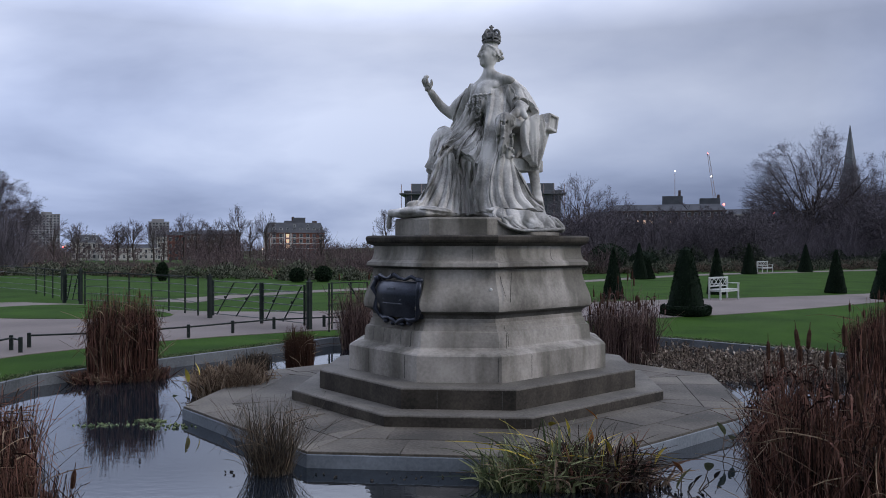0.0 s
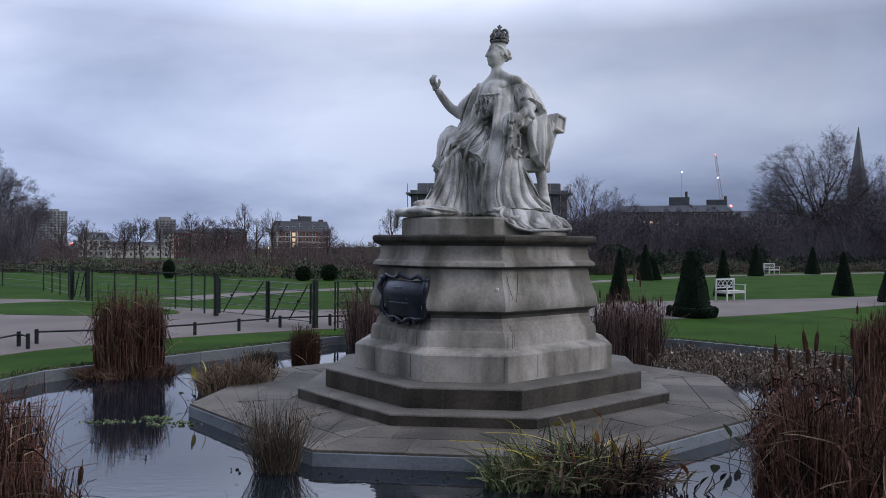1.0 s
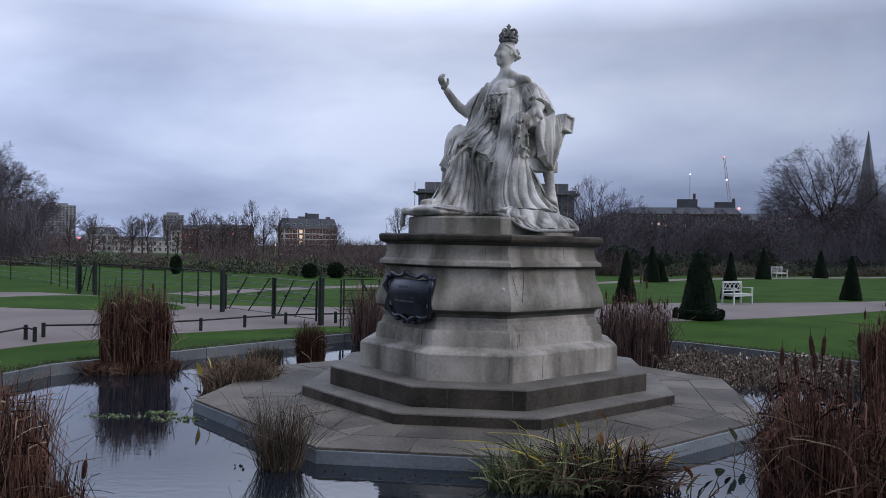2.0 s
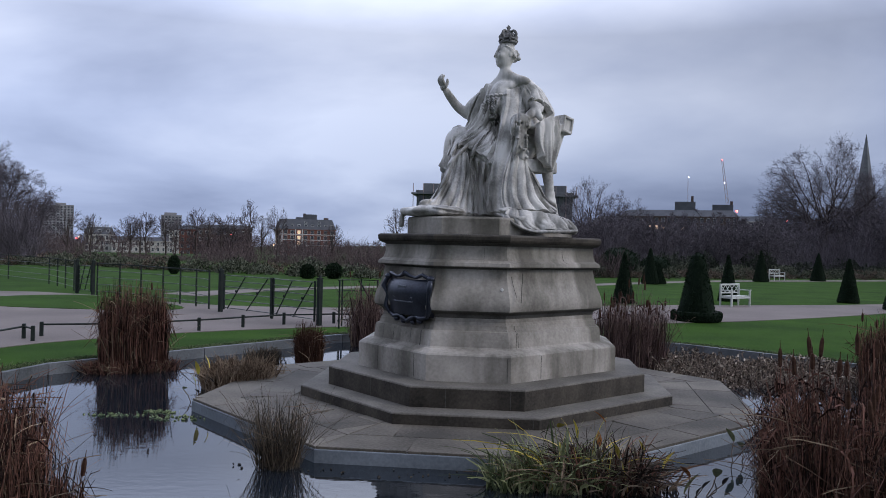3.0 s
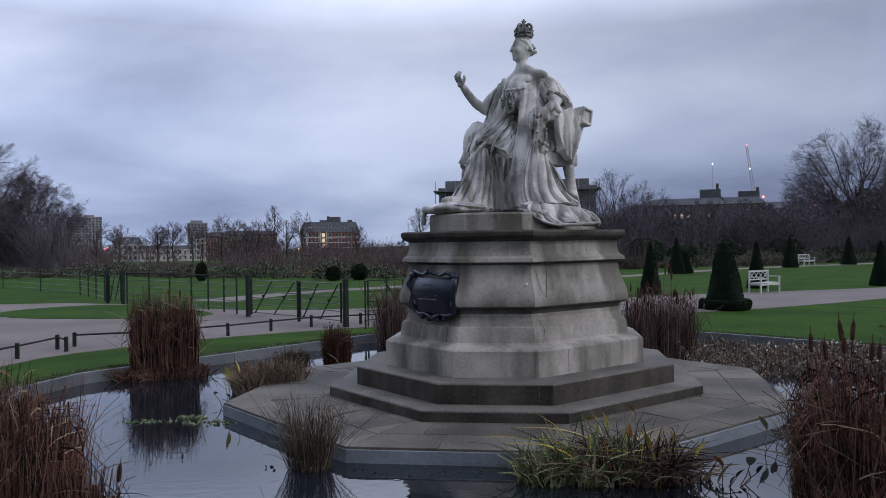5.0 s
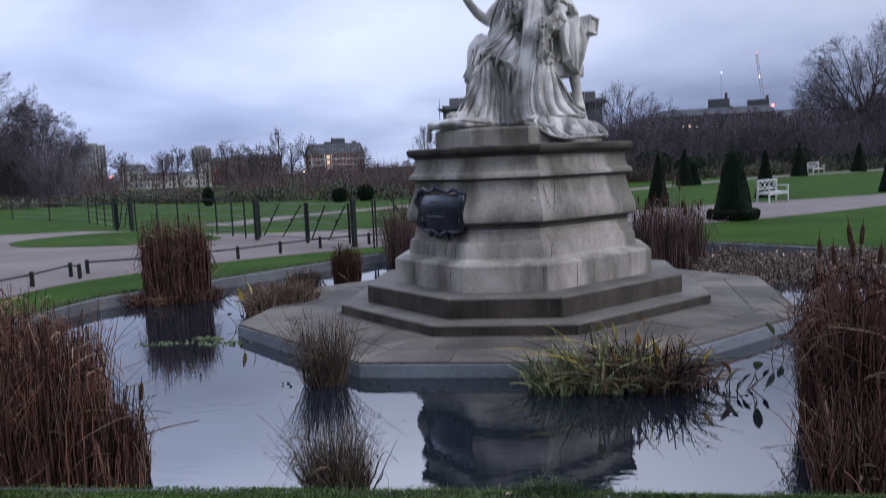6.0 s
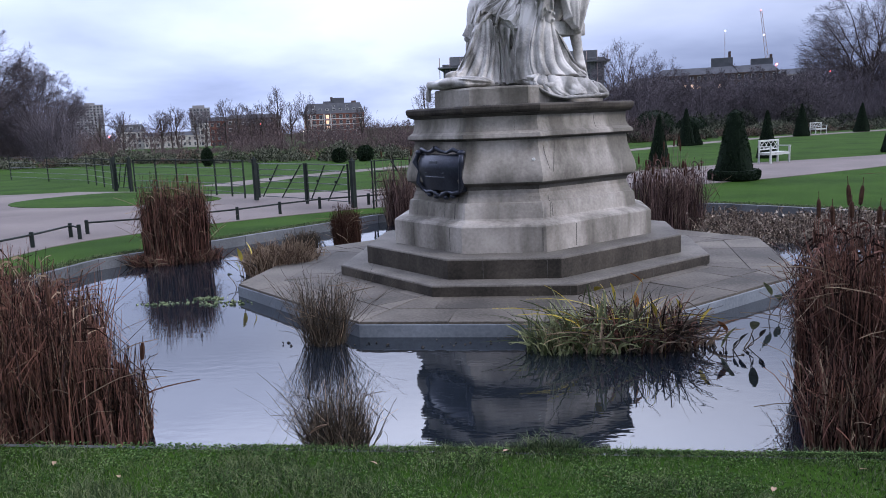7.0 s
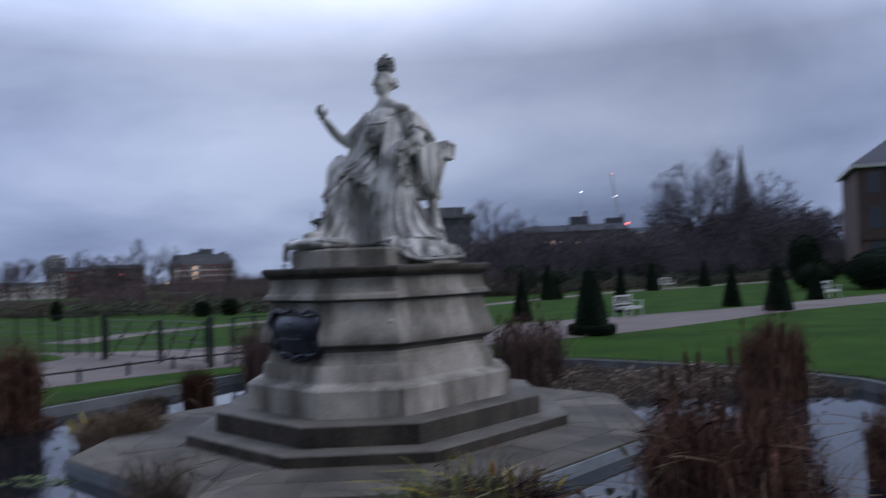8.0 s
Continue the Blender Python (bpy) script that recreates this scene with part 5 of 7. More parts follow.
fence_run([(-26.0, 41.5), (-22.0, 38.2), (-18.3, 35.0), (-17.2, 33.6), (-16.2, 32.3), (-15.2, 31.0)], 1.22, "thin dark iron estate fence across the lawn")
fence_run([(-13.3, 28.9), (-12.2, 28.3), (-11.1, 27.5), (-9.9, 26.4), (-9.1, 25.8), (-8.3, 25.0), (-7.6, 24.1)], 1.22, "dark iron estate fence with slim uprights beside the path")
for x, y, h in ((-14.4, 29.6, 1.30), (-13.55, 29.1, 1.30), (-7.0, 23.3, 1.28), (-3.48, 20.1, 1.26)):
    gp = empty("gate_post")
    tagged(gp, "stout dark-painted square gate post with a cap", "gate post", "gate posts")
    gate_post(x, y, h, 0.115, gp)
field_gate((-6.85, 23.15), (-5.10, 21.65), 1.10)
field_gate((-5.02, 21.6), (-3.62, 20.2), 1.10)
gp = empty("gate_post")
tagged(gp, "slim dark-painted square gate post between two gates", "gate post", "gate posts")
part("post", box(bmesh.new(), -5.06, 21.62, -0.05, 0.07, 0.07, 1.18, 45, 0.008), IRON, gp)
field_gate((-14.3, 29.55), (-13.65, 29.15), 1.05)


def kissing_gate(x, y):
    k = empty("kissing_gate", x, y, 0, 35)
    tagged(k, "curved dark iron kissing gate beside the path", "gate")
    for a in (0, 60, 120, 180):
        px, py = 0.55 * math.cos(radians(a)), 0.45 * math.sin(radians(a))
        bar((px, py, -0.05), (px, py, 1.22), 0.022, "upright", k)
    for z in (0.18, 0.42, 0.66, 0.92, 1.2):
        pts = [(0.55 * math.cos(radians(t)), 0.45 * math.sin(radians(t)), z) for t in range(0, 181, 12)]
        v, f = stems(np.array([pts]), np.full((1, len(pts)), 0.013), 6)
        raw("hoop", v, f, IRON, k)
    bar((0.0, 0.0, 1.20), (0.62, -0.3, 0.1), 0.022, "brace", k)


kissing_gate(-2.45, 19.95)


def knee_rail(points, label):
    k = empty("knee_rail")
    tagged(k, label, "rail", "knee rails")
    for x, y in points:
        bm = bmesh.new()
        box(bm, x, y, -0.05, 0.075, 0.075, 0.37, 20, 0.012)
        part("post", bm, IRON, k)
    for i in range(len(points) - 1):
        bar((*points[i], 0.26), (*points[i + 1], 0.26), 0.020, "rail", k, IRON, 8)
    return k


knee_rail([(-8.8, 16.55), (-7.5, 17.05), (-6.0, 18.3), (-5.22, 19.25), (-4.40, 20.15), (-3.2, 20.75), (-1.9, 21.1)], "low black knee rail on short posts beside the path")
knee_rail([(-8.55, 15.75), (-8.93, 16.1), (-8.98, 14.75), (-9.25, 13.3), (-9.6, 11.8), (-10.0, 10.2)], "low black knee rail turning the corner of the lawn")


def yew_shape(rows, seed, n, leaf=0.035):
    """A clipped form: a dense shade core and a skin of small leaf sprays. rows: (z, radius)."""
    rng = np.random.default_rng(seed)
    bm = bmesh.new()
    prev, k = None, 20
    for z, r in rows:
        ring = []
        for i in range(k):
            a = i * 2 * math.pi / k
            rr = r * (1 + 0.025 * math.sin(3 * a + seed + 4 * z)) - 0.015
            ring.append(bm.verts.new((rr * math.cos(a), rr * math.sin(a), z)))
        if prev:
            for i in range(k):
                bm.faces.new((prev[i], prev[(i + 1) % k], ring[(i + 1) % k], ring[i]))
        prev = ring
    bm.faces.new(prev)
    zs, rs = np.array([r[0] for r in rows]), np.array([r[1] for r in rows])
    z = rng.uniform(zs[0], zs[-1], n * 2)
    r = np.interp(z, zs, rs)
    keep = rng.uniform(0, rs.max(), n * 2) < r + 0.1
    z, r = z[keep][:n], r[keep][:n]
    a = rng.uniform(0, 2 * math.pi, len(z))
    r = r * (1 + 0.025 * np.sin(3 * a + seed + 4 * z)) - 0.03
    base = np.stack([r * np.cos(a), r * np.sin(a), z], 1)
    d = np.stack([np.cos(a), np.sin(a), rng.uniform(0.0, 1.0, len(z))], 1) + rng.normal(0, 0.35, (len(z), 3))
    d /= np.linalg.norm(d, axis=1, keepdims=True)
    ln = rng.uniform(0.025, 0.06, len(z))[:, None]
    P = np.stack([base, base + d * ln * 0.5, base + d * ln], 1)
    R = np.stack([np.full(len(z), leaf * 0.5), np.full(len(z), leaf * 0.6), np.full(len(z), 0.004)], 1)
    v, f = stems(P, R, 2, rng=rng)
    return bm, v, f


def yew_cone(x, y, h, r, seed, label, hedge=False, rounded=False):
    t = empty("yew_cone", x, y, 0, seed * 40)
    tagged(t, label, "topiary", "clipped yew cones")
    rows = [(0.0, r * 0.97), (0.08, r), (h * 0.5, r * (0.68 if rounded else 0.58)), (h * 0.84, r * (0.42 if rounded else 0.26)), (h * 0.96, r * (0.28 if rounded else 0.14)), (h, r * 0.05)]
    bm, v, f = yew_shape(rows, seed, 2600)
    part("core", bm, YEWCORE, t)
    raw("foliage", v, f, YEW, t)
    if hedge:
        bm, v, f = yew_shape([(0.0, 0.70), (0.05, 0.76), (0.22, 0.77), (0.30, 0.72), (0.31, 0.3)], seed + 1, 1500)
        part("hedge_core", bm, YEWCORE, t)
        raw("hedge", v, f, YEW, t, "low clipped hedge ring round the foot")
    return t


yew_cone(7.55, 24.4, 2.12, 0.60, 1, "large dark clipped yew cone with a low hedge ring", True, True)
for i, (x, y, h, r) in enumerate([(6.9, 31.8, 2.08, 0.44), (12.8, 51.0, 2.35, 0.58), (12.2, 34.9, 2.05, 0.44), (23.6, 60.2, 2.4, 0.60), (30.2, 65.0, 2.3, 0.62),
                                  (18.0, 35.8, 2.0, 0.47), (24.0, 38.6, 2.1, 0.46), (13.5, 51.6, 1.4, 0.5)]):
    yew_cone(x, y, h, r, i + 2, "dark clipped yew cone standing on the lawn")
yew_cone(17.95, 31.6, 1.95, 0.62, 12, "broad dark clipped yew cone beside the path", False, True)


def bench_parts(t):
    w, d = 1.35, 0.5
    for x in (-w / 2 + 0.04, w / 2 - 0.04):
        part("front_leg", box(bmesh.new(), x, -d / 2, 0, 0.06, 0.06, 0.64, 0, 0.006), BENCHPAINT, t)
        part("back_leg", box(bmesh.new(), x, d / 2, 0, 0.06, 0.06, 0.90, 0, 0.006), BENCHPAINT, t)
        part("arm", box(bmesh.new(), x, 0, 0.64, 0.075, d + 0.10, 0.035, 0, 0.008), BENCHPAINT, t)
        part("side_rail", box(bmesh.new(), x, 0, 0.34, 0.04, d - 0.06, 0.07, 0, 0.004), BENCHPAINT, t)
    for i in range(5):
        part("seat_slat", box(bmesh.new(), 0, -d / 2 + 0.05 + i * 0.10, 0.41, w, 0.075, 0.025, 0, 0.004), BENCHPAINT, t)
    part("top_rail", box(bmesh.new(), 0, d / 2, 0.84, w, 0.05, 0.07, 0, 0.008), BENCHPAINT, t)
    part("back_rail", box(bmesh.new(), 0, d / 2, 0.52, w - 0.1, 0.04, 0.05, 0, 0.004), BENCHPAINT, t)
    part("front_rail", box(bmesh.new(), 0, -d / 2, 0.33, w - 0.1, 0.04, 0.07, 0, 0.004), BENCHPAINT, t)
    for i in range(4):
        x0 = -w / 2 + 0.07 + i * (w - 0.14) / 4
        x1 = x0 + (w - 0.14) / 4
        part("lattice_bar", rod(bmesh.new(), (x0, d / 2, 0.56), (x1, d / 2, 0.85), 0.014, 6), BENCHPAINT, t)
        part("lattice_bar", rod(bmesh.new(), (x1, d / 2, 0.56), (x0, d / 2, 0.85), 0.014, 6), BENCHPAINT, t)


bench = empty("garden_bench", 11.3, 31.5, 0, 38)
tagged(bench, "white-painted wooden garden bench with a lattice back", "bench", "white garden benches")
bench_parts(bench)
copy_thing(bench, pose(26.4, 64.0, 0, 0, 0, 30))
copy_thing(bench, pose(25.2, 39.4, 0, 0, 0, 25))
# ---- pond plants ----
def clump_paths(rng, n, x, y, rx, ry, h, lean, bend, s=6, rot=0.0, low=0.55, z0=WATER_Z, dome=0.22, kink=0.0):
    """Stem paths rising from an ellipse and leaning outwards. bend: how far the tips nod."""
    a, q = rng.uniform(0, 2 * math.pi, n), np.sqrt(rng.uniform(0, 1, n))
    bx, by = rx * q * np.cos(a), ry * q * np.sin(a)
    c, sn = math.cos(radians(rot)), math.sin(radians(rot))
    base = np.stack([x + c * bx - sn * by, y + sn * bx + c * by, np.full(n, z0 - 0.04)], 1)
    H = h * rng.uniform(low, 1.0, n) * (1 - dome * q ** 2) * (1 + 0.16 * np.sin(5.1 * bx / max(rx, 0.3) + x) * np.sin(4.3 * by / max(ry, 0.3) + y))
    ang = np.arctan2(by, bx + 1e-6) + radians(rot) + rng.normal(0, 1.4, n)
    L = np.abs(rng.normal(0, 1, n)) * lean * 0.55
    B = np.minimum(np.abs(rng.normal(0, 1, n)) * bend * 0.5, 0.9)
    u = np.linspace(0, 1, s)[None, :]
    out = L[:, None] * u * H[:, None] + B[:, None] * H[:, None] * u ** 3
    P = np.zeros((n, s, 3))
    P[:, :, 0] = base[:, :1] + np.cos(ang)[:, None] * out
    P[:, :, 1] = base[:, 1:2] + np.sin(ang)[:, None] * out
    P[:, :, 2] = base[:, 2:] + H[:, None] * (u - 0.45 * np.minimum(B[:, None], 1.1) * u ** 3)
    if kink:                                 # leaves snapped over near their tops
        kk = rng.uniform(0, 1, n) < kink
        uk = rng.uniform(0.45, 0.8, (n, 1))
        after = np.clip((u - uk) / (1 - uk), 0, 1)
        zz = base[:, 2:] + H[:, None] * (np.minimum(u, uk) / uk * 0.85 - after * rng.uniform(0.15, 0.5, (n, 1)))
        oo = (L[:, None] * np.minimum(u, uk) + after * rng.uniform(0.05, 0.28, (n, 1))) * H[:, None]
        P[kk, :, 0] = (base[:, :1] + np.cos(ang)[:, None] * oo)[kk]
        P[kk, :, 1] = (base[:, 1:2] + np.sin(ang)[:, None] * oo)[kk]
        P[kk, :, 2] = zz[kk]
    P[:, 1:, :2] += np.cumsum(rng.normal(0, 0.010, (n, s - 1, 2)), axis=1)
    return P


def taper(n, s, r0, r1, rng, jitter=0.3):
    r = np.linspace(r0, r1, s)[None, :] * rng.uniform(1 - jitter, 1 + jitter, (n, 1))
    return r


def reed_clump(x, y, rx, ry, h, n, seed, label, rot=0.0, heads=0, pale=0.25, material=None, lean=0.12, name="reed_clump", group="dead reed clumps", bendy=0.5, wide=0.009, droop=0.0, dome=0.22):
    rng = np.random.default_rng(seed)
    t = empty(name, 0, 0, 0)
    tagged(t, label, "reeds", group)
    m = material or REED
    P = clump_paths(rng, n, x, y, rx, ry, h, lean, 0.12, 6, rot, 0.5, WATER_Z, dome)
    v, f = stems(P, taper(n, 6, wide * 0.55, wide * 0.22, rng), 3, rng=rng)
    raw("stem_tangle", v, f, m, t)
    nl = int(n * 1.4)
    P = clump_paths(rng, nl, x, y, rx * 1.0, ry * 1.0, h * 0.98, lean, bendy * 0.5, 9, rot, 0.45, WATER_Z, dome * 0.7, 0.55)
    v, f = stems(P, taper(nl, 9, wide, wide * 0.25, rng), 2, rng=rng)
    raw("leaf_tangle", v, f, m, t)
    npale = int(n * pale)
    if npale:
        P = clump_paths(rng, npale, x, y, rx * 1.0, ry * 1.0, h * 0.95, lean * 1.3, bendy * 0.8, 9, rot, 0.3, WATER_Z, 0.1, 0.7)
        v, f = stems(P, taper(npale, 9, wide * 0.8, wide * 0.2, rng), 2, rng=rng)
        raw("bleached_tangle", v, f, REEDPALE, t)
    nb = int(n * 0.22)
    P = clump_paths(rng, nb, x, y, rx * 0.9, ry * 0.9, h * 0.5, 1.1, 0.5, 6, rot, 0.3, WATER_Z, 0.0)
    P[:, :, 2] += rng.uniform(0, 0.72, (nb, 1)) * h * (np.linspace(1, 0.6, 6)[None, :])
    v, f = stems(P, taper(nb, 6, wide * 0.6, wide * 0.3, rng), 2, rng=rng)
    raw("broken_tangle", v, f, REEDPALE if seed % 2 else m, t)
    nd = int(n * droop)
    if nd:                                   # leaf ends folded over and hanging
        P = clump_paths(rng, nd, x, y, rx, ry, h * 0.92, lean, 0.1, 3, rot, 0.62, WATER_Z, 0.1)
        b, a = P[:, -1], rng.uniform(0, 6.28, (nd, 1))
        ln, u = rng.uniform(0.12, 0.38, (nd, 1)), np.linspace(0, 1, 7)[None, :]
        fl = rng.uniform(0.3, 1.0, (nd, 1))
        Q = np.stack([b[:, :1] + np.cos(a) * ln * u * fl, b[:, 1:2] + np.sin(a) * ln * u * fl, b[:, 2:] + ln * (0.5 * u - 1.5 * u ** 2)], 2)
        Q[:, 1:] += np.cumsum(rng.normal(0, 0.008, (nd, 6, 3)), axis=1)
        v, f = stems(Q, taper(nd, 7, wide * 1.1, wide * 0.3, rng, 0.5), 2, rng=rng)
        raw("drooping_leaf_tangle", v, f, REEDPALE if pale >= 0.2 else m, t)
    if heads:
        P = clump_paths(rng, heads, x, y, rx * 0.95, ry * 0.95, h * 1.10, lean * 0.7, 0.02, 6, rot, 0.82)
        v, f = stems(P, taper(heads, 6, 0.006, 0.003, rng), 4, rng=rng)
        raw("stalk_tangle", v, f, m, t)
        bm = bmesh.new()
        prev = None
        for z, r in ((0, 0.004), (0.008, 0.014), (0.05, 0.017), (0.11, 0.016), (0.135, 0.010), (0.145, 0.003), (0.20, 0.002)):
            ring = [bm.verts.new((r * math.cos(i * math.pi / 3), r * math.sin(i * math.pi / 3), z)) for i in range(6)]
            if prev:
                for i in range(6):
                    bm.faces.new((prev[i], prev[(i + 1) % 6], ring[(i + 1) % 6], ring[i]))
            prev = ring
        first = None
        for i in range(heads):
            tip, d = Vector(P[i, -1]), Vector(P[i, -1] - P[i, -2])
            if first is None:
                ob = first = part("cattail_head", bm, CATTAIL, t)
            else:
                ob = new("cattail_head", first.data)
                ob.parent = t
            q = d.to_track_quat("Z", "Y").to_matrix().to_4x4()
            q.translation = tip - d.normalized() * 0.03
            ob.matrix_basis = q @ Matrix.Diagonal((1.1, 1.1, rng.uniform(0.8, 1.2), 1))
    for child in t.children:
        if "tangle" in child.name:
            tagged(child, kind="stuff")
    return t


reed_clump(-5.66, 13.75, 0.57, 0.42, 1.56, 900, 1, "tall upright clump of dead red-brown reeds in the pond", 25, 2, 0.15, lean=0.03, bendy=0.15, droop=0.16, dome=0.03)
reed_clump(-4.40, 5.90, 1.18, 0.74, 1.52, 2600, 2, "dense bank of collapsed dead brown reeds at the pond edge", 8, 0, 0.22, lean=0.09, bendy=0.6, droop=0.14, wide=0.0075)
reed_clump(-3.55, 5.38, 0.85, 0.22, 1.30, 800, 23, "ragged front of dead brown reeds along the lawn edge", -4, 2, 0.15, lean=0.10, bendy=0.5, droop=0.06, wide=0.007)
reed_clump(-4.10, 5.15, 0.75, 0.10, 0.45, 260, 24, "flattened bleached reeds lying over the lawn edge", -4, 0, 1.0, lean=1.1, bendy=1.0, wide=0.007)
reed_clump(-5.60, 13.55, 0.80, 0.36, 0.34, 420, 25, "collapsed dead leaves round the foot of the reeds", 25, 0, 0.5, lean=1.2, bendy=1.2)
reed_clump(-2.75, 5.42, 0.14, 0.25, 0.85, 110, 22, "thin dark reed stalks standing at the pond edge", 0, 2, 0.5, lean=0.12, bendy=0.4)
reed_clump(2.92, 5.98, 0.46, 1.08, 1.50, 1500, 3, "dense bank of dead red-brown reeds with dark seed heads", 0, 22, 0.16, lean=0.11, bendy=0.7, droop=0.30, wide=0.0075)
reed_clump(2.42, 5.15, 0.36, 0.26, 0.80, 240, 32, "low tangle of bleached dead reeds at the lawn edge", 0, 0, 0.9, lean=0.3, bendy=0.8)
reed_clump(3.36, 6.1, 0.16, 0.35, 1.80, 60, 33, "tall stand of dead bulrushes with brown seed heads", 0, 4, 0.2, lean=0.06, bendy=0.3)
reed_clump(7.20, 12.9, 0.52, 0.45, 1.50, 800, 4, "upright clump of dead brown reeds in the pond", 0, 10, 0.2, lean=0.05, bendy=0.25)
reed_clump(5.75, 7.7, 0.4, 0.4, 0.95, 400, 5, "dead brown reeds growing in the shallow water", 0, 4, 0.3)
reed_clump(3.55, 15.7, 0.72, 0.42, 1.50, 480, 6, "clump of dead purple-brown bulrushes behind the island", 0, 34, 0.14, PURPLEREED, lean=0.13, bendy=0.7, droop=0.3, dome=0.1)
reed_clump(-2.78, 14.95, 0.26, 0.24, 0.86, 520, 7, "dark upright rush tussock standing in the water", 0, 0, 0.0, CATTAIL, 0.10, "rush_tussock", "rush tussocks", 0.2)
reed_clump(-2.0, 17.7, 0.34, 0.3, 1.75, 230, 8, "tall leaning clump of dead russet reeds by the gate", 0, 3, 0.15, PURPLEREED, lean=0.32, bendy=0.6)
reed_clump(-1.80, 8.05, 0.22, 0.18, 0.90, 210, 9, "arching grey-brown rush tuft beside the island", 0, 0, 0.15, RUSH, 0.62, "rush_tussock", "rush tussocks", 0.7, 0.0042)
reed_clump(-1.15, 5.25, 0.22, 0.13, 0.64, 230, 10, "sparse dead rush tuft at the lawn edge", 0, 0, 0.35, RUSH, 0.6, "rush_tussock", "rush tussocks", 0.6, 0.0045)
reed_clump(-3.40, 12.35, 0.55, 0.42, 0.58, 520, 11, "mound of dead straw-brown leaves beside the island", 30, 0, 2.6, REEDPALE, 0.5, "dead_leaf_clump", "dead leaf clumps", 1.0, 0.014)
reed_clump(-3.65, 14.9, 0.35, 0.25, 0.42, 160, 12, "low dead sedge by the pond kerb", 0, 0, 0.4, RUSH, 0.3, "dead_leaf_clump", "dead leaf clumps", 0.8, 0.01)


def leaf_blade(P0, d, ln, wd, n=7):
    """A pointed oval leaf with a folded midrib, along d from P0."""
    d = Vector(d).normalized()
    s = d.cross(Vector((0.2, 0.3, 1))).normalized()
    up = s.cross(d)
    vs, fs = [], []
    for i in range(n):
        u = i / (n - 1)
        w = wd * math.sin(math.pi * min(1, u * 0.92 + 0.08)) ** 0.8 * (1 - 0.15 * u)
        c = Vector(P0) + d * ln * u + up * (-0.16 * ln * u * u)
        vs += [c - s * w + up * w * 0.35, c, c + s * w + up * w * 0.35]
    for i in range(n - 1):
        a = 3 * i
        fs += [(a, a + 1, a + 4, a + 3), (a + 1, a + 2, a + 5, a + 4)]
    return np.array([tuple(v) for v in vs]), np.array(fs)


def broad_leaf_plant(x, y, spots, seed, label):
    """Long-stalked water plant: each stalk carries one leaf. spots: (dx, dy, z, length, material)."""
    rng = random.Random(seed)
    t = empty("water_plant")
    tagged(t, label, "water plant", "broad-leaved water plants")
    for dx, dy, z, ln, m in spots:
        top = (x + dx, y + dy, z)
        root = (x + dx * 0.5 + rng.uniform(-0.04, 0.04), y + dy * 0.5, WATER_Z - 0.03)
        mid = tuple((root[i] + top[i]) / 2 + rng.uniform(-0.03, 0.03) for i in range(3))
        v, f = stems(np.array([[root, mid, top]]), np.array([[0.007, 0.006, 0.005]]), 5)
        raw("stalk", v, f, DRYFLOWER, t)
        v, f = leaf_blade(top, (rng.uniform(-0.6, 0.6), rng.uniform(-0.6, 0.3), rng.uniform(0.3, 1.1)), ln * (0.7 if m is DARKLEAF else 1.0), ln * 0.2)
        raw("leaf", v, f, m, t)


broad_leaf_plant(-3.62, 11.15, [(-0.05, 0, 0.22, 0.22, YELLOWLEAF), (0.08, 0.1, 0.30, 0.2, YELLOWLEAF), (-0.22, -0.1, 0.02, 0.2, SEDGEGREEN), (0.0, -0.12, -0.02, 0.2, DARKLEAF),
                                (0.16, 0.05, 0.10, 0.16, DARKLEAF), (-0.12, 0.12, 0.06, 0.16, SEDGEGREEN)], 1, "yellowing broad-leaved water plant beside the island")
broad_leaf_plant(2.25, 7.50, [(-0.25, 0.05, 0.06, 0.20, YELLOWLEAF), (-0.02, -0.02, 0.00, 0.18, ORANGELEAF), (0.22, -0.05, 0.02, 0.24, SEDGEGREEN), (0.08, -0.1, -0.08, 0.16, DARKLEAF),
                              (0.20, -0.12, -0.10, 0.16, DARKLEAF), (-0.1, -0.14, -0.12, 0.24, SEDGEGREEN), (0.0, -0.18, -0.12, 0.14, DARKLEAF), (0.30, -0.02, -0.06, 0.14, DARKLEAF)], 2,
                 "dying water plant with yellow and blackened leaves")
broad_leaf_plant(1.45, 7.75, [(-0.45, -0.1, 0.40, 0.20, YELLOWLEAF), (-0.25, 0.0, 0.28, 0.18, YELLOWLEAF), (-0.05, -0.08, 0.22, 0.16, ORANGELEAF), (0.05, 0.1, 0.42, 0.16, ORANGELEAF),
                              (0.40, -0.05, 0.14, 0.16, YELLOWLEAF), (0.40, 0.0, 0.26, 0.10, DARKLEAF), (0.15, -0.05, 0.12, 0.15, YELLOWLEAF), (-0.6, 0.05, 0.30, 0.10, DARKLEAF)], 3,
                 "yellow and orange autumn leaves among the iris")
broad_leaf_plant(3.15, 8.75, [(-0.05, 0, 0.05, 0.2, SEDGEGREEN), (0.05, 0.03, -0.02, 0.2, SEDGEGREEN)], 4, "pale green drooping leaf at the island edge")


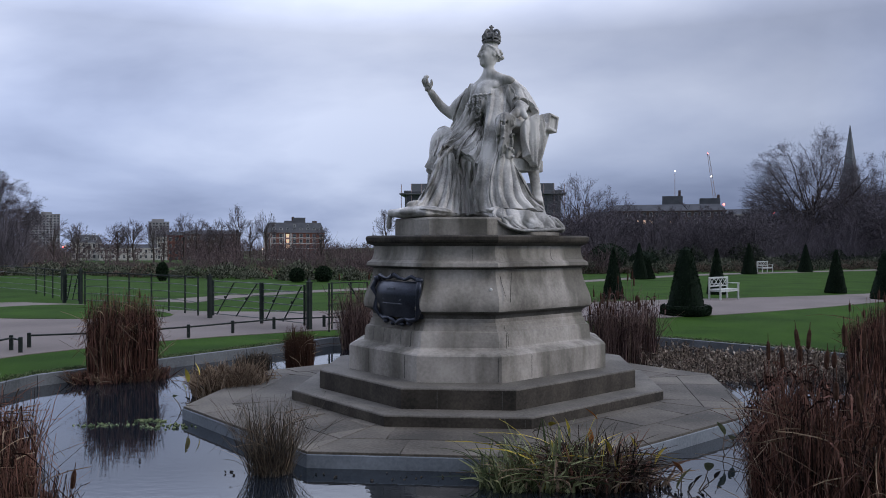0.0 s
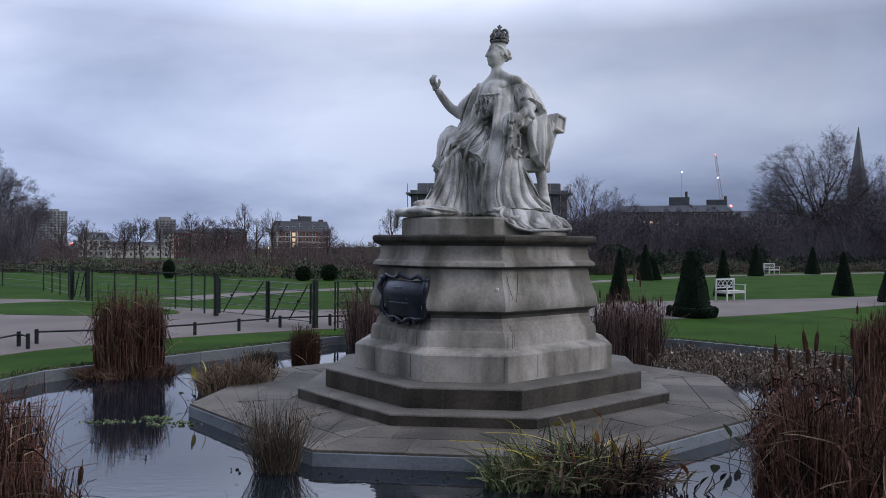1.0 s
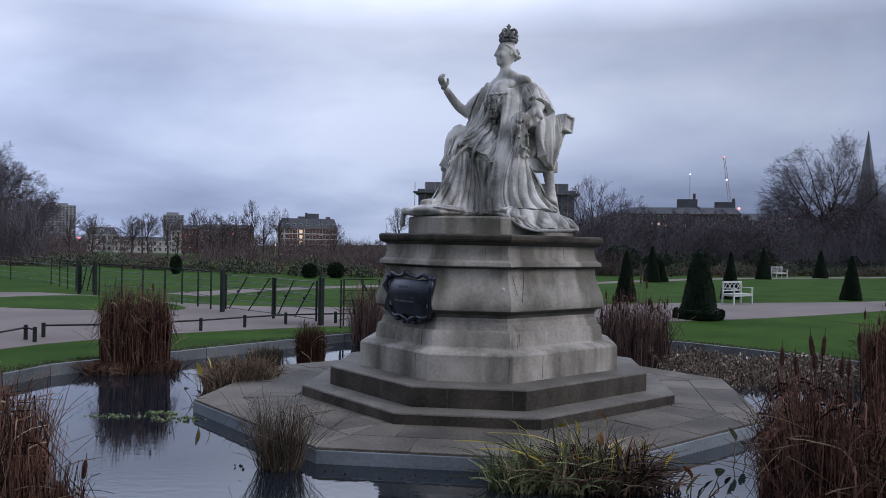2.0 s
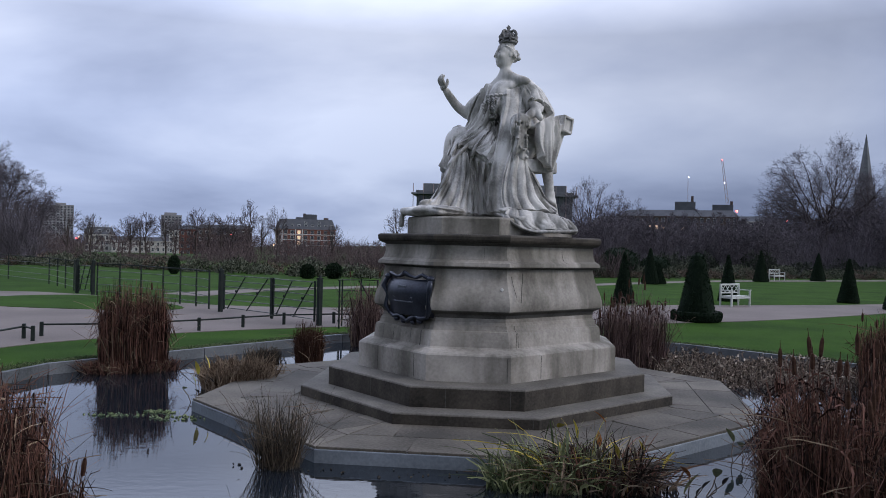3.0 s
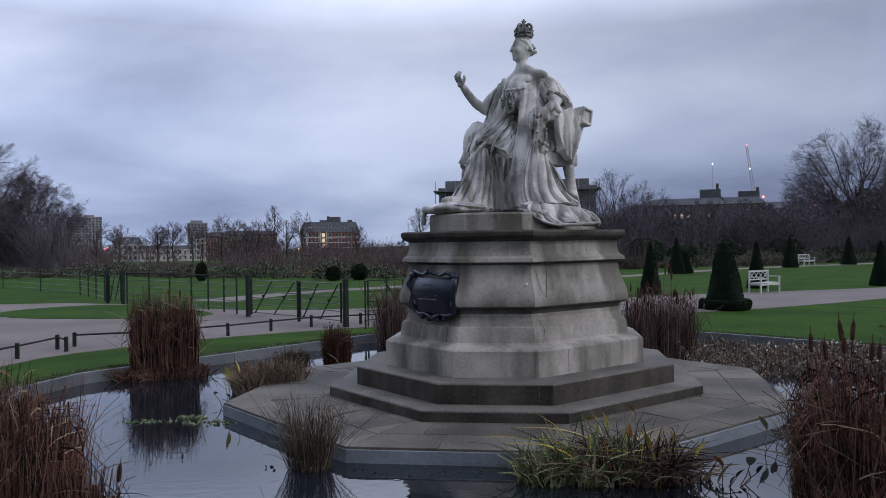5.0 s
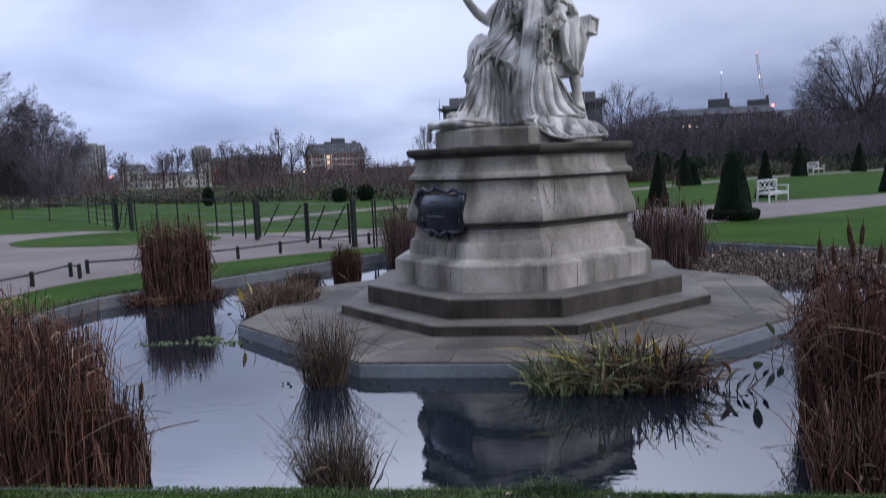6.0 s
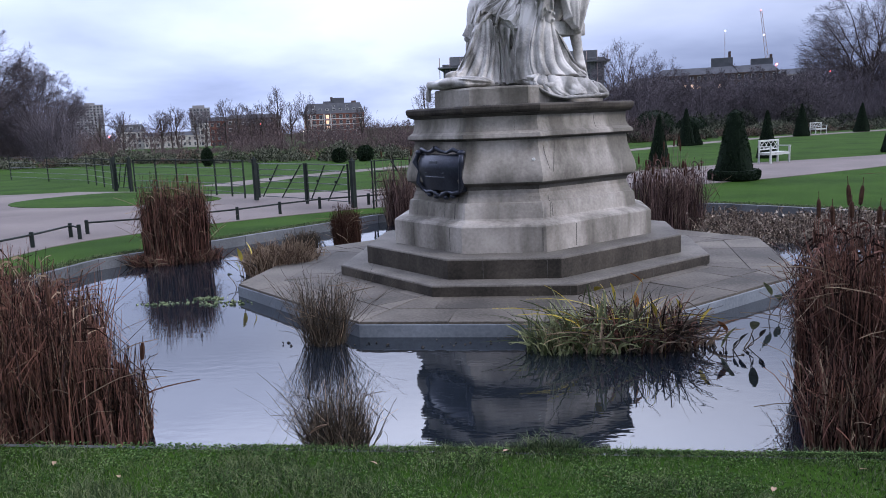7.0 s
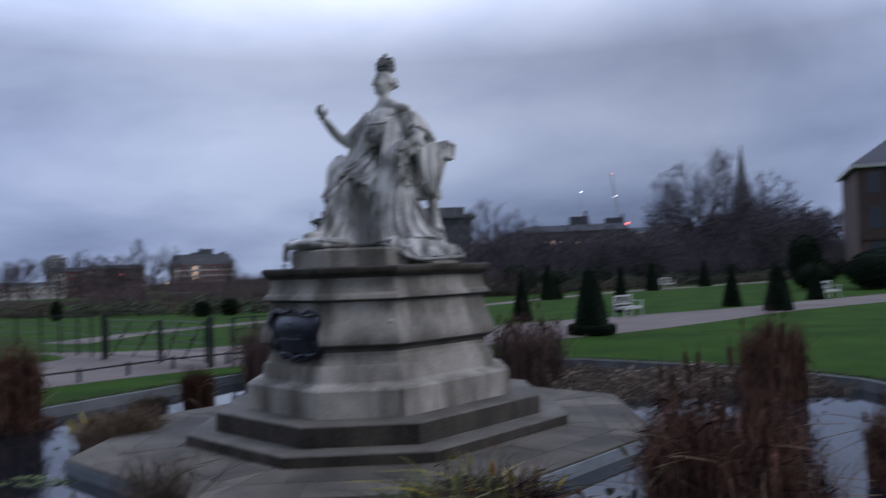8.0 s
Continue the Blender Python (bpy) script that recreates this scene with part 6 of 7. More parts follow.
def iris_clump():
    t = empty("iris_clump")
    tagged(t, "flopping green iris leaves turning brown beside the island", "iris")
    rng = np.random.default_rng(21)
    for name, m, n, x, rx, h, lean, bend, wide in (("green_leaves", SEDGEGREEN, 170, 0.62, 0.34, 0.60, 0.45, 0.8, 0.016), ("olive_leaves", SEDGEGREEN, 120, 1.05, 0.36, 0.80, 0.5, 1.3, 0.016),
                                                   ("dark_leaves", RUSH, 260, 1.42, 0.42, 0.74, 0.6, 1.5, 0.013), ("brown_leaves", REED, 260, 1.50, 0.55, 0.66, 0.7, 1.8, 0.009),
                                                   ("straw_leaves", REEDPALE, 200, 1.35, 0.80, 0.52, 0.9, 2.2, 0.012), ("bent_leaves", SEDGEGREEN, 110, 0.95, 0.62, 0.46, 1.1, 2.2, 0.016),
                                                   ("yellow_leaves", YELLOWLEAF, 30, 1.25, 0.45, 0.84, 0.5, 1.4, 0.013)):
        P = clump_paths(rng, n, x, 7.62, rx, 0.26, h, lean, bend, 10, 0, 0.4, kink=0.25 if bend > 1 else 0.0)
        v, f = stems(P, taper(n, 10, wide, 0.002, rng, 0.5), 2, rng=rng)
        raw(name, v, f, m, t)


iris_clump()


def marginal_bed():
    """Dead marginal plants along the far shore."""
    rng = np.random.default_rng(31)
    t = empty("marginal_plants")
    tagged(t, "dry grey-brown marginal plants with pale seed heads along the pond", "plants", kind="stuff")
    n = 4200
    u, w = rng.uniform(0, 1, n), rng.normal(0, 1, n)
    x = 3.9 + 4.7 * u + 0.15 * w
    y = 15.3 - 1.2 * u + 1.9 * rng.uniform(-1, 1, n) * (1 - 0.3 * u)
    keep = (x - CX) ** 2 + (y - CY) ** 2 > 4.15 ** 2
    x, y = x[keep], y[keep]
    n = len(x)
    H = rng.uniform(0.06, 0.36, n) * (0.55 + 0.45 * np.sin(2.9 * x) * np.sin(3.3 * y + x))
    s = np.linspace(0, 1, 4)[None, :]
    ang, L = rng.uniform(0, 6.28, n)[:, None], np.abs(rng.normal(0, 0.35, n))[:, None]
    P = np.stack([x[:, None] + np.cos(ang) * L * H[:, None] * s ** 1.5, y[:, None] + np.sin(ang) * L * H[:, None] * s ** 1.5, -0.2 + (H[:, None] + 0.03) * s], 2)
    v, f = stems(P, taper(n, 4, 0.008, 0.004, rng), 3, rng=rng)
    raw("stalks", v, f, DRYFLOWER, t)
    tips = P[:, -1][rng.uniform(0, 1, n) < 0.75]
    k = len(tips)
    d = rng.normal(0, 1, (k * 3, 3))
    d /= np.linalg.norm(d, axis=1, keepdims=True)
    b = np.repeat(tips, 3, 0)
    Q = np.stack([b, b + d * 0.02, b + d * rng.uniform(0.03, 0.08, (k * 3, 1))], 1)
    v, f = stems(Q, np.tile([[0.006, 0.014, 0.003]], (k * 3, 1)), 2, rng=rng)
    raw("dry_leaves", v, f, DRYFLOWER, t)
    sel = rng.uniform(0, 1, k * 3) < 0.09
    v, f = stems(Q[sel] + [0, 0, 0.02], np.tile([[0.010, 0.022, 0.004]], (sel.sum(), 1)), 2, rng=rng)
    raw("seed_heads", v, f, SEED, t)


marginal_bed()


def floating(name, label, m, spots, n, seed, size):
    """Small bits lying on the water. spots: (x, y, rx, ry)."""
    rng = np.random.default_rng(seed)
    P = []
    for x, y, rx, ry in spots:
        a, q = rng.uniform(0, 6.28, n), np.sqrt(rng.uniform(0, 1, n))
        P.append(np.stack([x + rx * q * np.cos(a), y + ry * q * np.sin(a), np.full(n, WATER_Z + 0.004)], 1))
    P = np.concatenate(P)
    d = rng.normal(0, 1, (len(P), 3)) * [1, 1, 0.12]
    d /= np.linalg.norm(d, axis=1, keepdims=True)
    ln = rng.uniform(0.4, 1.0, (len(P), 1)) * size
    Q = np.stack([P, P + d * ln * 0.5 + [0, 0, 0.004], P + d * ln], 1)
    R = np.stack([ln[:, 0] * 0.15, ln[:, 0] * 0.38, ln[:, 0] * 0.1], 1)
    v, f = stems(Q, R, 4, 0.05)
    tagged(raw(name, v, f, m), label, "floating leaves", kind="stuff")


floating("pond_weed", "pale green floating weed on the pond", LILY, [(-4.45, 10.15, 0.42, 0.10), (-3.55, 10.05, 0.35, 0.16), (-3.9, 10.4, 0.25, 0.08)], 55, 3, 0.06)
floating("rotting_leaves", "rotting brown leaves floating against the island", DEBRIS, [(-0.9, 7.90, 0.65, 0.16), (0.1, 7.88, 0.6, 0.14), (-1.9, 7.95, 0.5, 0.22), (1.3, 7.2, 0.6, 0.2), (2.2, 7.4, 0.35, 0.2)], 14, 4, 0.04)


def lawn_blades():
    """Grass blades on the near lawn and along the pond edge."""
    rng = np.random.default_rng(41)
    n = 80000
    x = rng.uniform(-3.6, 4.2, n)
    y = 2.9 + (2.05 - 0.0) * rng.uniform(0, 1, n) ** 0.8
    edge = 5.09 + (x + 3.7) / 7.6 * (4.50 - 5.09) + 0.012
    y = np.minimum(y, edge - np.abs(rng.normal(0, 0.02, n)))
    tuft = 0.5 + 0.5 * np.sin(2.3 * x + 1.7 * np.sin(3.1 * y)) * np.sin(4.1 * y + 1.3 * x)
    H = rng.uniform(0.009, 0.026, n) * (0.6 + 0.9 * tuft) * (1 + 0.8 * (rng.uniform(0, 1, n) < 0.05))
    near = np.clip(1 - (edge - y) / 0.12, 0, 1)
    H *= 1 + 1.3 * near * rng.uniform(0, 1, n)
    hum = np.clip(np.sin(3.7 * x + 1.1 * np.sin(2.2 * x)) * np.sin(5.3 * y + 2.0 * x) * 1.6, 0, 1)      # shaggy hummocks
    H *= 1 + 1.1 * hum
    a, L = rng.uniform(0, 6.28, n), rng.uniform(0.1, 1.1, n)
    base = np.stack([x, y, np.zeros(n)], 1)
    d = np.stack([np.cos(a) * L, np.sin(a) * L, np.ones(n)], 1)
    P = np.stack([base, base + d * H[:, None] * [0.35, 0.35, 0.6], base + d * H[:, None]], 1)
    R = np.tile([[0.0020, 0.0018, 0.0004]], (n, 1))
    v, f = stems(P, R, 2, rng=rng)
    tagged(raw("grass", v, f, BLADE), "short damp green grass blades of the near lawn", "grass", kind="stuff")
    # clover and moss in the turf near the water
    m = 22000
    cx, cy = rng.uniform(-3.6, 4.0, 160), 4.95 - 1.5 * rng.uniform(0, 1, 160) ** 1.6
    w = rng.integers(0, 160, m)
    px, py = cx[w] + rng.normal(0, 0.13, m), cy[w] + rng.normal(0, 0.07, m)
    py = np.minimum(py, 5.09 + (px + 3.7) / 7.6 * (4.50 - 5.09) - 0.02)
    b = np.stack([px, py, rng.uniform(0.008, 0.034, m)], 1)
    a = rng.uniform(0, 6.28, m)
    d = np.stack([np.cos(a), np.sin(a), rng.uniform(-0.2, 0.5, m)], 1)
    v, f = stems(np.stack([b, b + d * 0.007, b + d * 0.014], 1), np.tile([[0.002, 0.006, 0.002]], (m, 1)), 4, 0.15)
    tagged(raw("clover", v, f, CLOVER), "bright clover and moss scattered in the turf", "clover", kind="stuff")
    # taller fringe on the other banks
    pts = []
    for i in range(2, len(POND)):
        p, q = COPE[i], COPE[(i + 1) % len(COPE)]
        m = int(900 * math.hypot(q[0] - p[0], q[1] - p[1]))
        u = rng.uniform(0, 1, m)
        nx, ny = (q[1] - p[1]), -(q[0] - p[0])
        ln = math.hypot(nx, ny)
        o = np.abs(rng.normal(0, 0.18, m)) - 0.02
        pts.append(np.stack([p[0] + (q[0] - p[0]) * u + nx / ln * o, p[1] + (q[1] - p[1]) * u + ny / ln * o, np.zeros(m)], 1))
    base = np.concatenate(pts)
    n = len(base)
    H = rng.uniform(0.015, 0.05, n)
    a, L = rng.uniform(0, 6.28, n), rng.uniform(0.1, 0.9, n)
    d = np.stack([np.cos(a) * L, np.sin(a) * L, np.ones(n)], 1)
    P = np.stack([base, base + d * H[:, None] * [0.35, 0.35, 0.6], base + d * H[:, None]], 1)
    v, f = stems(P, np.tile([[0.006, 0.005, 0.001]], (n, 1)), 2, rng=rng)
    tagged(raw("grass_fringe", v, f, BLADE), "longer grass fringe along the stone pond kerb", "grass", kind="stuff")


lawn_blades()


def fallen_leaves():
    rng = random.Random(8)
    for x, y in ((-2.35, 4.45), (-2.9, 4.7), (-0.82, 4.62), (0.05, 4.75), (0.62, 4.35), (1.5, 4.2), (-1.2, 3.9), (-0.2, 4.1), (2.1, 4.4), (-1.9, 4.0)):
        v, f = leaf_blade((x, y, 0.03), (rng.uniform(-1, 1), rng.uniform(-1, 1), 0.05), rng.uniform(0.045, 0.075), 0.016, 5)
        tagged(raw("fallen_leaf", v, f, FALLEN), "dry brown fallen leaf lying on the grass", "leaf", "fallen leaves")
    v, f = leaf_blade((-1.28, 5.0, 0.06), (0.8, 0.2, 0.5), 0.14, 0.06, 6)
    tagged(raw("fallen_leaf", v, f, FALLEN), "large pale curled fallen leaf at the pond edge", "leaf", "fallen leaves")


fallen_leaves()
# ---- trees, shrubs, woods ----
def bare_tree_mesh(seed, h, crown, trunk_r, fork=0.28, per=(9, 6, 6, 4, 2), twig=0.011, upright=0.35, flat=False, spread=0.6):
    """A leafless tree: (trunk and limbs), (crown of twigs), as vertices and faces. Limbs reach for a domed crown and fray into twigs at its skin."""
    rng = np.random.default_rng(seed)
    unit = lambda d: d / (np.linalg.norm(d, axis=-1, keepdims=True) + 1e-9)
    u = np.linspace(0, 1, 7)
    T = np.zeros((1, 7, 3))
    T[0, :, 2] = u * h * (0.45 + 0.4 * upright)
    T[0, 1:, :2] = np.cumsum(rng.normal(0, 0.012 * h, (6, 2)), axis=0)
    TR = (trunk_r * (1 - 0.75 * u) + 1.2 * twig)[None, :]
    mid, rad = np.array([0, 0, h * 0.56]), np.array([crown, crown, h * 0.44])
    # limbs towards points spread evenly over the crown
    n = per[0]
    k = np.arange(n)
    cz = 1 - (1.45 - 0.6 * upright) * (k + 0.5) / n
    a = k * 2.39996 + seed + rng.normal(0, 0.25, n)
    ring = np.sqrt(1 - cz ** 2)
    goal = mid + np.stack([ring * np.cos(a), ring * np.sin(a), cz], 1) * rad * rng.uniform(0.66, 0.86, (n, 1))
    t = fork + (0.98 - fork) * rng.uniform(0, 1, n) * np.clip(0.45 + 0.55 * cz, 0.1, 1)
    foot = np.stack([np.interp(t, u, T[0, :, i]) for i in range(3)], 1)
    v = np.linspace(0, 1, 8)[None, :, None]
    bend = foot + (goal - foot) * [0.42, 0.42, 0.30 + 0.35 * upright] + rng.normal(0, 0.05 * h, (n, 3)) * [1, 1, 0.4]
    L1 = foot[:, None] * (1 - v) ** 2 + 2 * bend[:, None] * v * (1 - v) + goal[:, None] * v ** 2
    L1[:, 1:] += np.cumsum(rng.normal(0, 0.010 * h, (n, 7, 3)), axis=1)
    R1 = (np.interp(t, u, TR[0])[:, None] * 0.55) * np.linspace(1, 0.22, 8)[None, :]

    def level(P, R, m, size, start, s, out, loose):
        """One more order of branches, reaching outwards and kept inside the uneven crown."""
        c, S, _ = P.shape
        tt = rng.uniform(start, 1.0, (c, m))
        i = np.clip((tt * (S - 1)).astype(int), 0, S - 2)
        w = (tt * (S - 1) - i)[..., None]
        idx = np.arange(c)[:, None]
        base = P[idx, i] * (1 - w) + P[idx, i + 1] * w
        r0 = (R[idx, i] * (1 - w[..., 0]) + R[idx, i + 1] * w[..., 0]).reshape(-1) * 0.6
        d = 0.55 * unit(P[idx, i + 1] - P[idx, i]) + out * unit((base - mid) / rad) + rng.normal(0, loose, base.shape)
        d[..., 2] += 0.25 * upright
        base, d = base.reshape(-1, 3), unit(d).reshape(-1, 3)
        ln = size * h * rng.uniform(0.5, 1.2, (len(base), 1))
        tip = (base + d * ln - mid) / rad
        over = np.linalg.norm(tip, axis=1) * (1 + 0.06 * np.sin(3 * np.arctan2(tip[:, 1], tip[:, 0]) + seed) + 0.05 * np.sin(6 * tip[:, 2] + seed))
        ln *= np.clip(1 - 2.2 * (over - 1), 0.25, 1)[:, None]
        g = np.linspace(0, 1, s)
        Q = base[:, None] + d[:, None] * (ln * g[None, :])[..., None]
        Q[:, 1:] += np.cumsum(rng.normal(0, 0.07, (len(base), s - 1, 3)) * ln[:, None], axis=1)
        return Q, np.maximum(r0[:, None] * np.linspace(1, 0.35, s)[None, :], twig * 0.5)
    L2, R2 = level(L1, R1, per[1], 0.26, 0.25, 6, 0.35, spread * 0.75)
    L3, R3 = level(L2, R2, per[2], 0.14, 0.15, 4, 0.35, spread * 0.8)
    L4, R4 = level(L3, R3, per[3], 0.075, 0.1, 3, 0.3, spread * 0.9)
    L5, R5 = level(L4, R4, per[4], 0.045, 0.1, 2, 0.2, spread)
    sd = (5, 3, 2) if flat else (8, 6, 4)
    wood = joined([stems(T, TR, sd[0]), stems(L1, np.maximum(R1, twig * 1.5), sd[1]), stems(L2, np.maximum(R2, twig * 1.3), sd[2], rng=rng)])
    tw = joined([stems(L3, np.clip(R3, twig * 1.1, None), 2, rng=rng), stems(L4, np.full_like(R4, twig) * np.linspace(1, 0.6, 3)[None, :], 2, rng=rng),
                 stems(L5, np.full_like(R5, twig * 0.8), 2, rng=rng)])
    return wood, tw


def bare_tree(x, y, h, crown, trunk_r, seed, label, mat2=None, **k):
    t = empty("bare_tree", x, y, -0.1, seed * 47)
    tagged(t, label, "tree", "bare winter trees")
    wood, tw = bare_tree_mesh(seed, h, crown, trunk_r, **k)
    raw("trunk", *wood, BARK, t)
    raw("crown", *tw, mat2 or TWIG, t, "leafless crown of fine twigs")
    return t


bare_tree(52.0, 110, 17.6, 8.4, 0.5, 3, "large spreading leafless plane tree behind the beds", fork=0.30, per=(18, 10, 8, 5, 3), twig=0.008, upright=0.2)
bare_tree(61.5, 114, 15.0, 6.5, 0.4, 5, "leafless plane tree with fine twigs", fork=0.25, per=(14, 8, 7, 5, 3), twig=0.010, upright=0.25)
bare_tree(-47.5, 70, 12.0, 6.4, 0.4, 6, "broad dark leafless tree at the lawn's edge", fork=0.15, per=(16, 10, 8, 6, 3), twig=0.009, upright=0.3)
bare_tree(-42.5, 73, 9.2, 4.6, 0.3, 7, "dark leafless tree at the lawn's edge", fork=0.15, per=(14, 9, 8, 6, 3), twig=0.008, upright=0.35)
bare_tree(-55.0, 76, 13.0, 6.0, 0.4, 8, "broad dark leafless tree at the lawn's edge", fork=0.2, per=(14, 9, 8, 6, 3), twig=0.009, upright=0.3)
bare_tree(-50.5, 66, 11.0, 5.6, 0.35, 14, "broad dark leafless tree at the lawn's edge", fork=0.15, per=(16, 9, 8, 6, 3), twig=0.009, upright=0.3)
bare_tree(16.6, 95, 10.6, 4.6, 0.2, 9, "vase-shaped leafless tree with upright limbs", fork=0.06, per=(15, 6, 5, 4, 2), twig=0.0075, upright=0.6, spread=0.46)
bare_tree(20.2, 97, 9.0, 4.2, 0.18, 10, "vase-shaped leafless tree with upright limbs", fork=0.06, per=(15, 6, 5, 4, 2), twig=0.0075, upright=0.6, spread=0.46)
for i, (px, top, d, c) in enumerate([(-0.536, 372, 92, 1.6), (-0.420, 396, 90, 2.0), (-0.396, 392, 88, 2.2), (-0.333, 386, 90, 2.0), (-0.2655, 368, 90, 1.5),
                                     (-0.228, 376, 92, 1.6), (-0.075, 376, 95, 1.8), (-0.155, 405, 100, 1.8), (-0.555, 360, 80, 1.6), (-0.30, 398, 96, 1.8), (-0.36, 400, 98, 1.8),
                                     (-0.47, 398, 84, 2.2), (-0.405, 404, 96, 2.4), (-0.372, 396, 92, 2.2), (-0.315, 392, 86, 2.4), (-0.285, 394, 92, 2.2), (-0.248, 396, 96, 2.0), (-0.50, 392, 82, 2.4)]):
    bare_tree(px * d, d, 2.3 + (437 - top) / 1378 * d, c * 0.8, 0.11, 20 + i, "slender young leafless tree beyond the lawn", fork=0.3, per=(11, 5, 4, 2, 2), twig=0.0075, upright=0.95, spread=0.4)


brush_spots = [(-37 - 2.1 * i + 0.7 * (i % 3), 66 + 1.7 * (i % 5), 1.9, 4.6 + 0.5 * (i % 4)) for i in range(14)]


GAP = (-0.475, -0.335)                   # a view between the trees to the street


def woods(name, label, spots, seed, material, twig, per):
    """A far belt of leafless trees, joined. spots: (x, y, height, crown)."""
    rng = np.random.default_rng(seed)
    pieces = []
    lib = [bare_tree_mesh(seed * 10 + k, 1.0, 0.42, 0.020, 0.15, per, twig, 0.45, True) for k in range(6)]
    for x, y, h, c in spots:
        if GAP[0] < x / y < GAP[1] and rng.uniform() > 0.4:
            continue
        wood, tw = lib[rng.integers(len(lib))]
        a = rng.uniform(0, 6.28)
        m = np.array([[math.cos(a), -math.sin(a), 0], [math.sin(a), math.cos(a), 0], [0, 0, 1]])
        for v, f in (wood, tw):
            pieces.append(((v @ m.T) * [c / 0.42, c / 0.42, h / 0.98] + [x, y, ground_z(x, y) - 0.1], f))
    v, f = joined(pieces)
    tagged(raw(name, v, f, material), label, "woodland", kind="stuff")


def belt(seed, n, a0, a1, d0, d1, top):
    """Places along a belt, by bearing (tangent from the y axis) and distance; top gives the height there."""
    rng = random.Random(seed)
    out = []
    for i in range(n):
        a = a0 + (a1 - a0) * (i + rng.random()) / n
        d = rng.uniform(d0, d1)
        h = (2.15 + top(a) * d) * rng.uniform(0.72, 1.05)
        out.append((a * d, d, h, max(1.6, h * rng.uniform(0.32, 0.5))))
    return out


def west_line(a):
    """The same for the western tree line, lower before the mansion block."""
    return float(np.interp(a, [-0.9, -0.50, -0.47, -0.34, -0.32, -0.26, -0.24, -0.15, -0.10, 0.02], [0.022, 0.022, 0.010, 0.010, 0.022, 0.020, 0.000, 0.000, 0.006, 0.008])) + 0.003 * math.sin(40 * a)


def east_line(a):
    """Height of the eastern tree line, in metres per metre of distance, over the eye."""
    pts = [(0.10, 0.034), (0.18, 0.046), (0.23, 0.042), (0.29, 0.038), (0.36, 0.044), (0.40, 0.058), (0.47, 0.058), (0.54, 0.068), (0.62, 0.07), (0.8, 0.075), (1.2, 0.075)]
    return float(np.interp(a, [p[0] for p in pts], [p[1] for p in pts]))


woods("woods_west", "far belt of brown leafless trees and thickets", belt(1, 96, -0.85, 0.02, 78, 150, west_line), 71, TWIGRED, 0.0034, (7, 4, 4, 3, 2))
woods("woods_east", "far belt of dark leafless trees", belt(2, 80, 0.08, 0.62, 92, 140, east_line) + belt(9, 48, 0.13, 0.42, 82, 98, lambda a: 0.050), 72, TWIG, 0.0028, (7, 5, 4, 3, 2))
woods("woods_palace", "dark leafless trees beside the palace", belt(3, 24, 0.52, 0.9, 95, 125, east_line), 73, TWIG, 0.0028, (8, 5, 5, 3, 2))
woods("woods_back", "leafless trees closing the park behind the path", [(62 * math.cos(a / 10), -8 + 62 * math.sin(a / 10), 9 + a % 4, 4) for a in range(34, 62, 2)], 74, TWIG, 0.003, (7, 5, 4, 2, 2))


def shrub_mesh(rng, spots, leaf=0.09, dens=340):
    """Leafy mounds of small sprays. spots: (x, y, radius, height)."""
    Ps, Rs = [], []
    for x, y, r, h in spots:
        n = int(dens * (0.5 + r * h))
        a, q = rng.uniform(0, 6.28, n), rng.uniform(0, 1, n)
        th = np.arccos(1 - q)
        k = 1 + 0.16 * np.sin(3 * a + x) + 0.12 * np.sin(5 * a + 3 * th + y) + rng.normal(0, 0.06, n)
        b = np.stack([x + r * k * np.sin(th) * np.cos(a), y + r * k * np.sin(th) * np.sin(a), h * k * np.cos(th) * 0.95], 1)
        d = rng.normal(0, 0.6, (n, 3)) + np.stack([np.sin(th) * np.cos(a), np.sin(th) * np.sin(a), np.cos(th) + 0.3], 1)
        d /= np.linalg.norm(d, axis=1, keepdims=True)
        ln = rng.uniform(0.5, 1.2, (n, 1)) * leaf * 2
        Ps.append(np.stack([b - d * ln * 0.4, b + d * ln * 0.2, b + d * ln], 1))
        Rs.append(np.tile([[leaf * 0.4, leaf * 0.75, leaf * 0.1]], (n, 1)))
    return stems(np.concatenate(Ps), np.concatenate(Rs), 2, rng=rng)


def shrub_bed(name, label, spots, seed, material, leaf=0.09, dens=340):
    rng = np.random.default_rng(seed)
    v, f = shrub_mesh(rng, spots, leaf, dens)
    tagged(raw(name, v, f, material), label, "shrubs", kind="stuff")


def bed_spots(seed, n, p, q, depth, r, h):
    rng = random.Random(seed)
    out = []
    for i in range(n):
        x, y = lerp2(p, q, (i + rng.random()) / n)
        k = rng.uniform(0.6, 1.3)
        out.append((x + rng.uniform(-1, 1), y + rng.uniform(0, depth), r * k, h * k * rng.uniform(0.7, 1.2)))
    return out


shrub_bed("shrub_bed_west", "grey-green winter shrubs along the lawn's far edge", bed_spots(1, 30, (-38, 57), (-3, 47.5), 5, 0.9, 0.75), 81, SHRUB, 0.06, 420)
shrub_bed("brown_bed_west", "brown faded plants along the lawn's far edge", bed_spots(11, 34, (-42, 58), (-1, 49.5), 6, 0.8, 0.6), 91, BRUSH, 0.05, 330)
shrub_bed("shrub_bed_east", "grey-green shrubs in the far flower beds", bed_spots(3, 34, (7, 57), (46, 77), 5, 0.9, 0.85), 83, SHRUB, 0.06, 420)
shrub_bed("brown_bed_east", "brown faded plants in the far flower beds", bed_spots(13, 44, (6, 55.5), (46, 75), 6, 0.9, 0.65), 93, BRUSH, 0.05, 330)
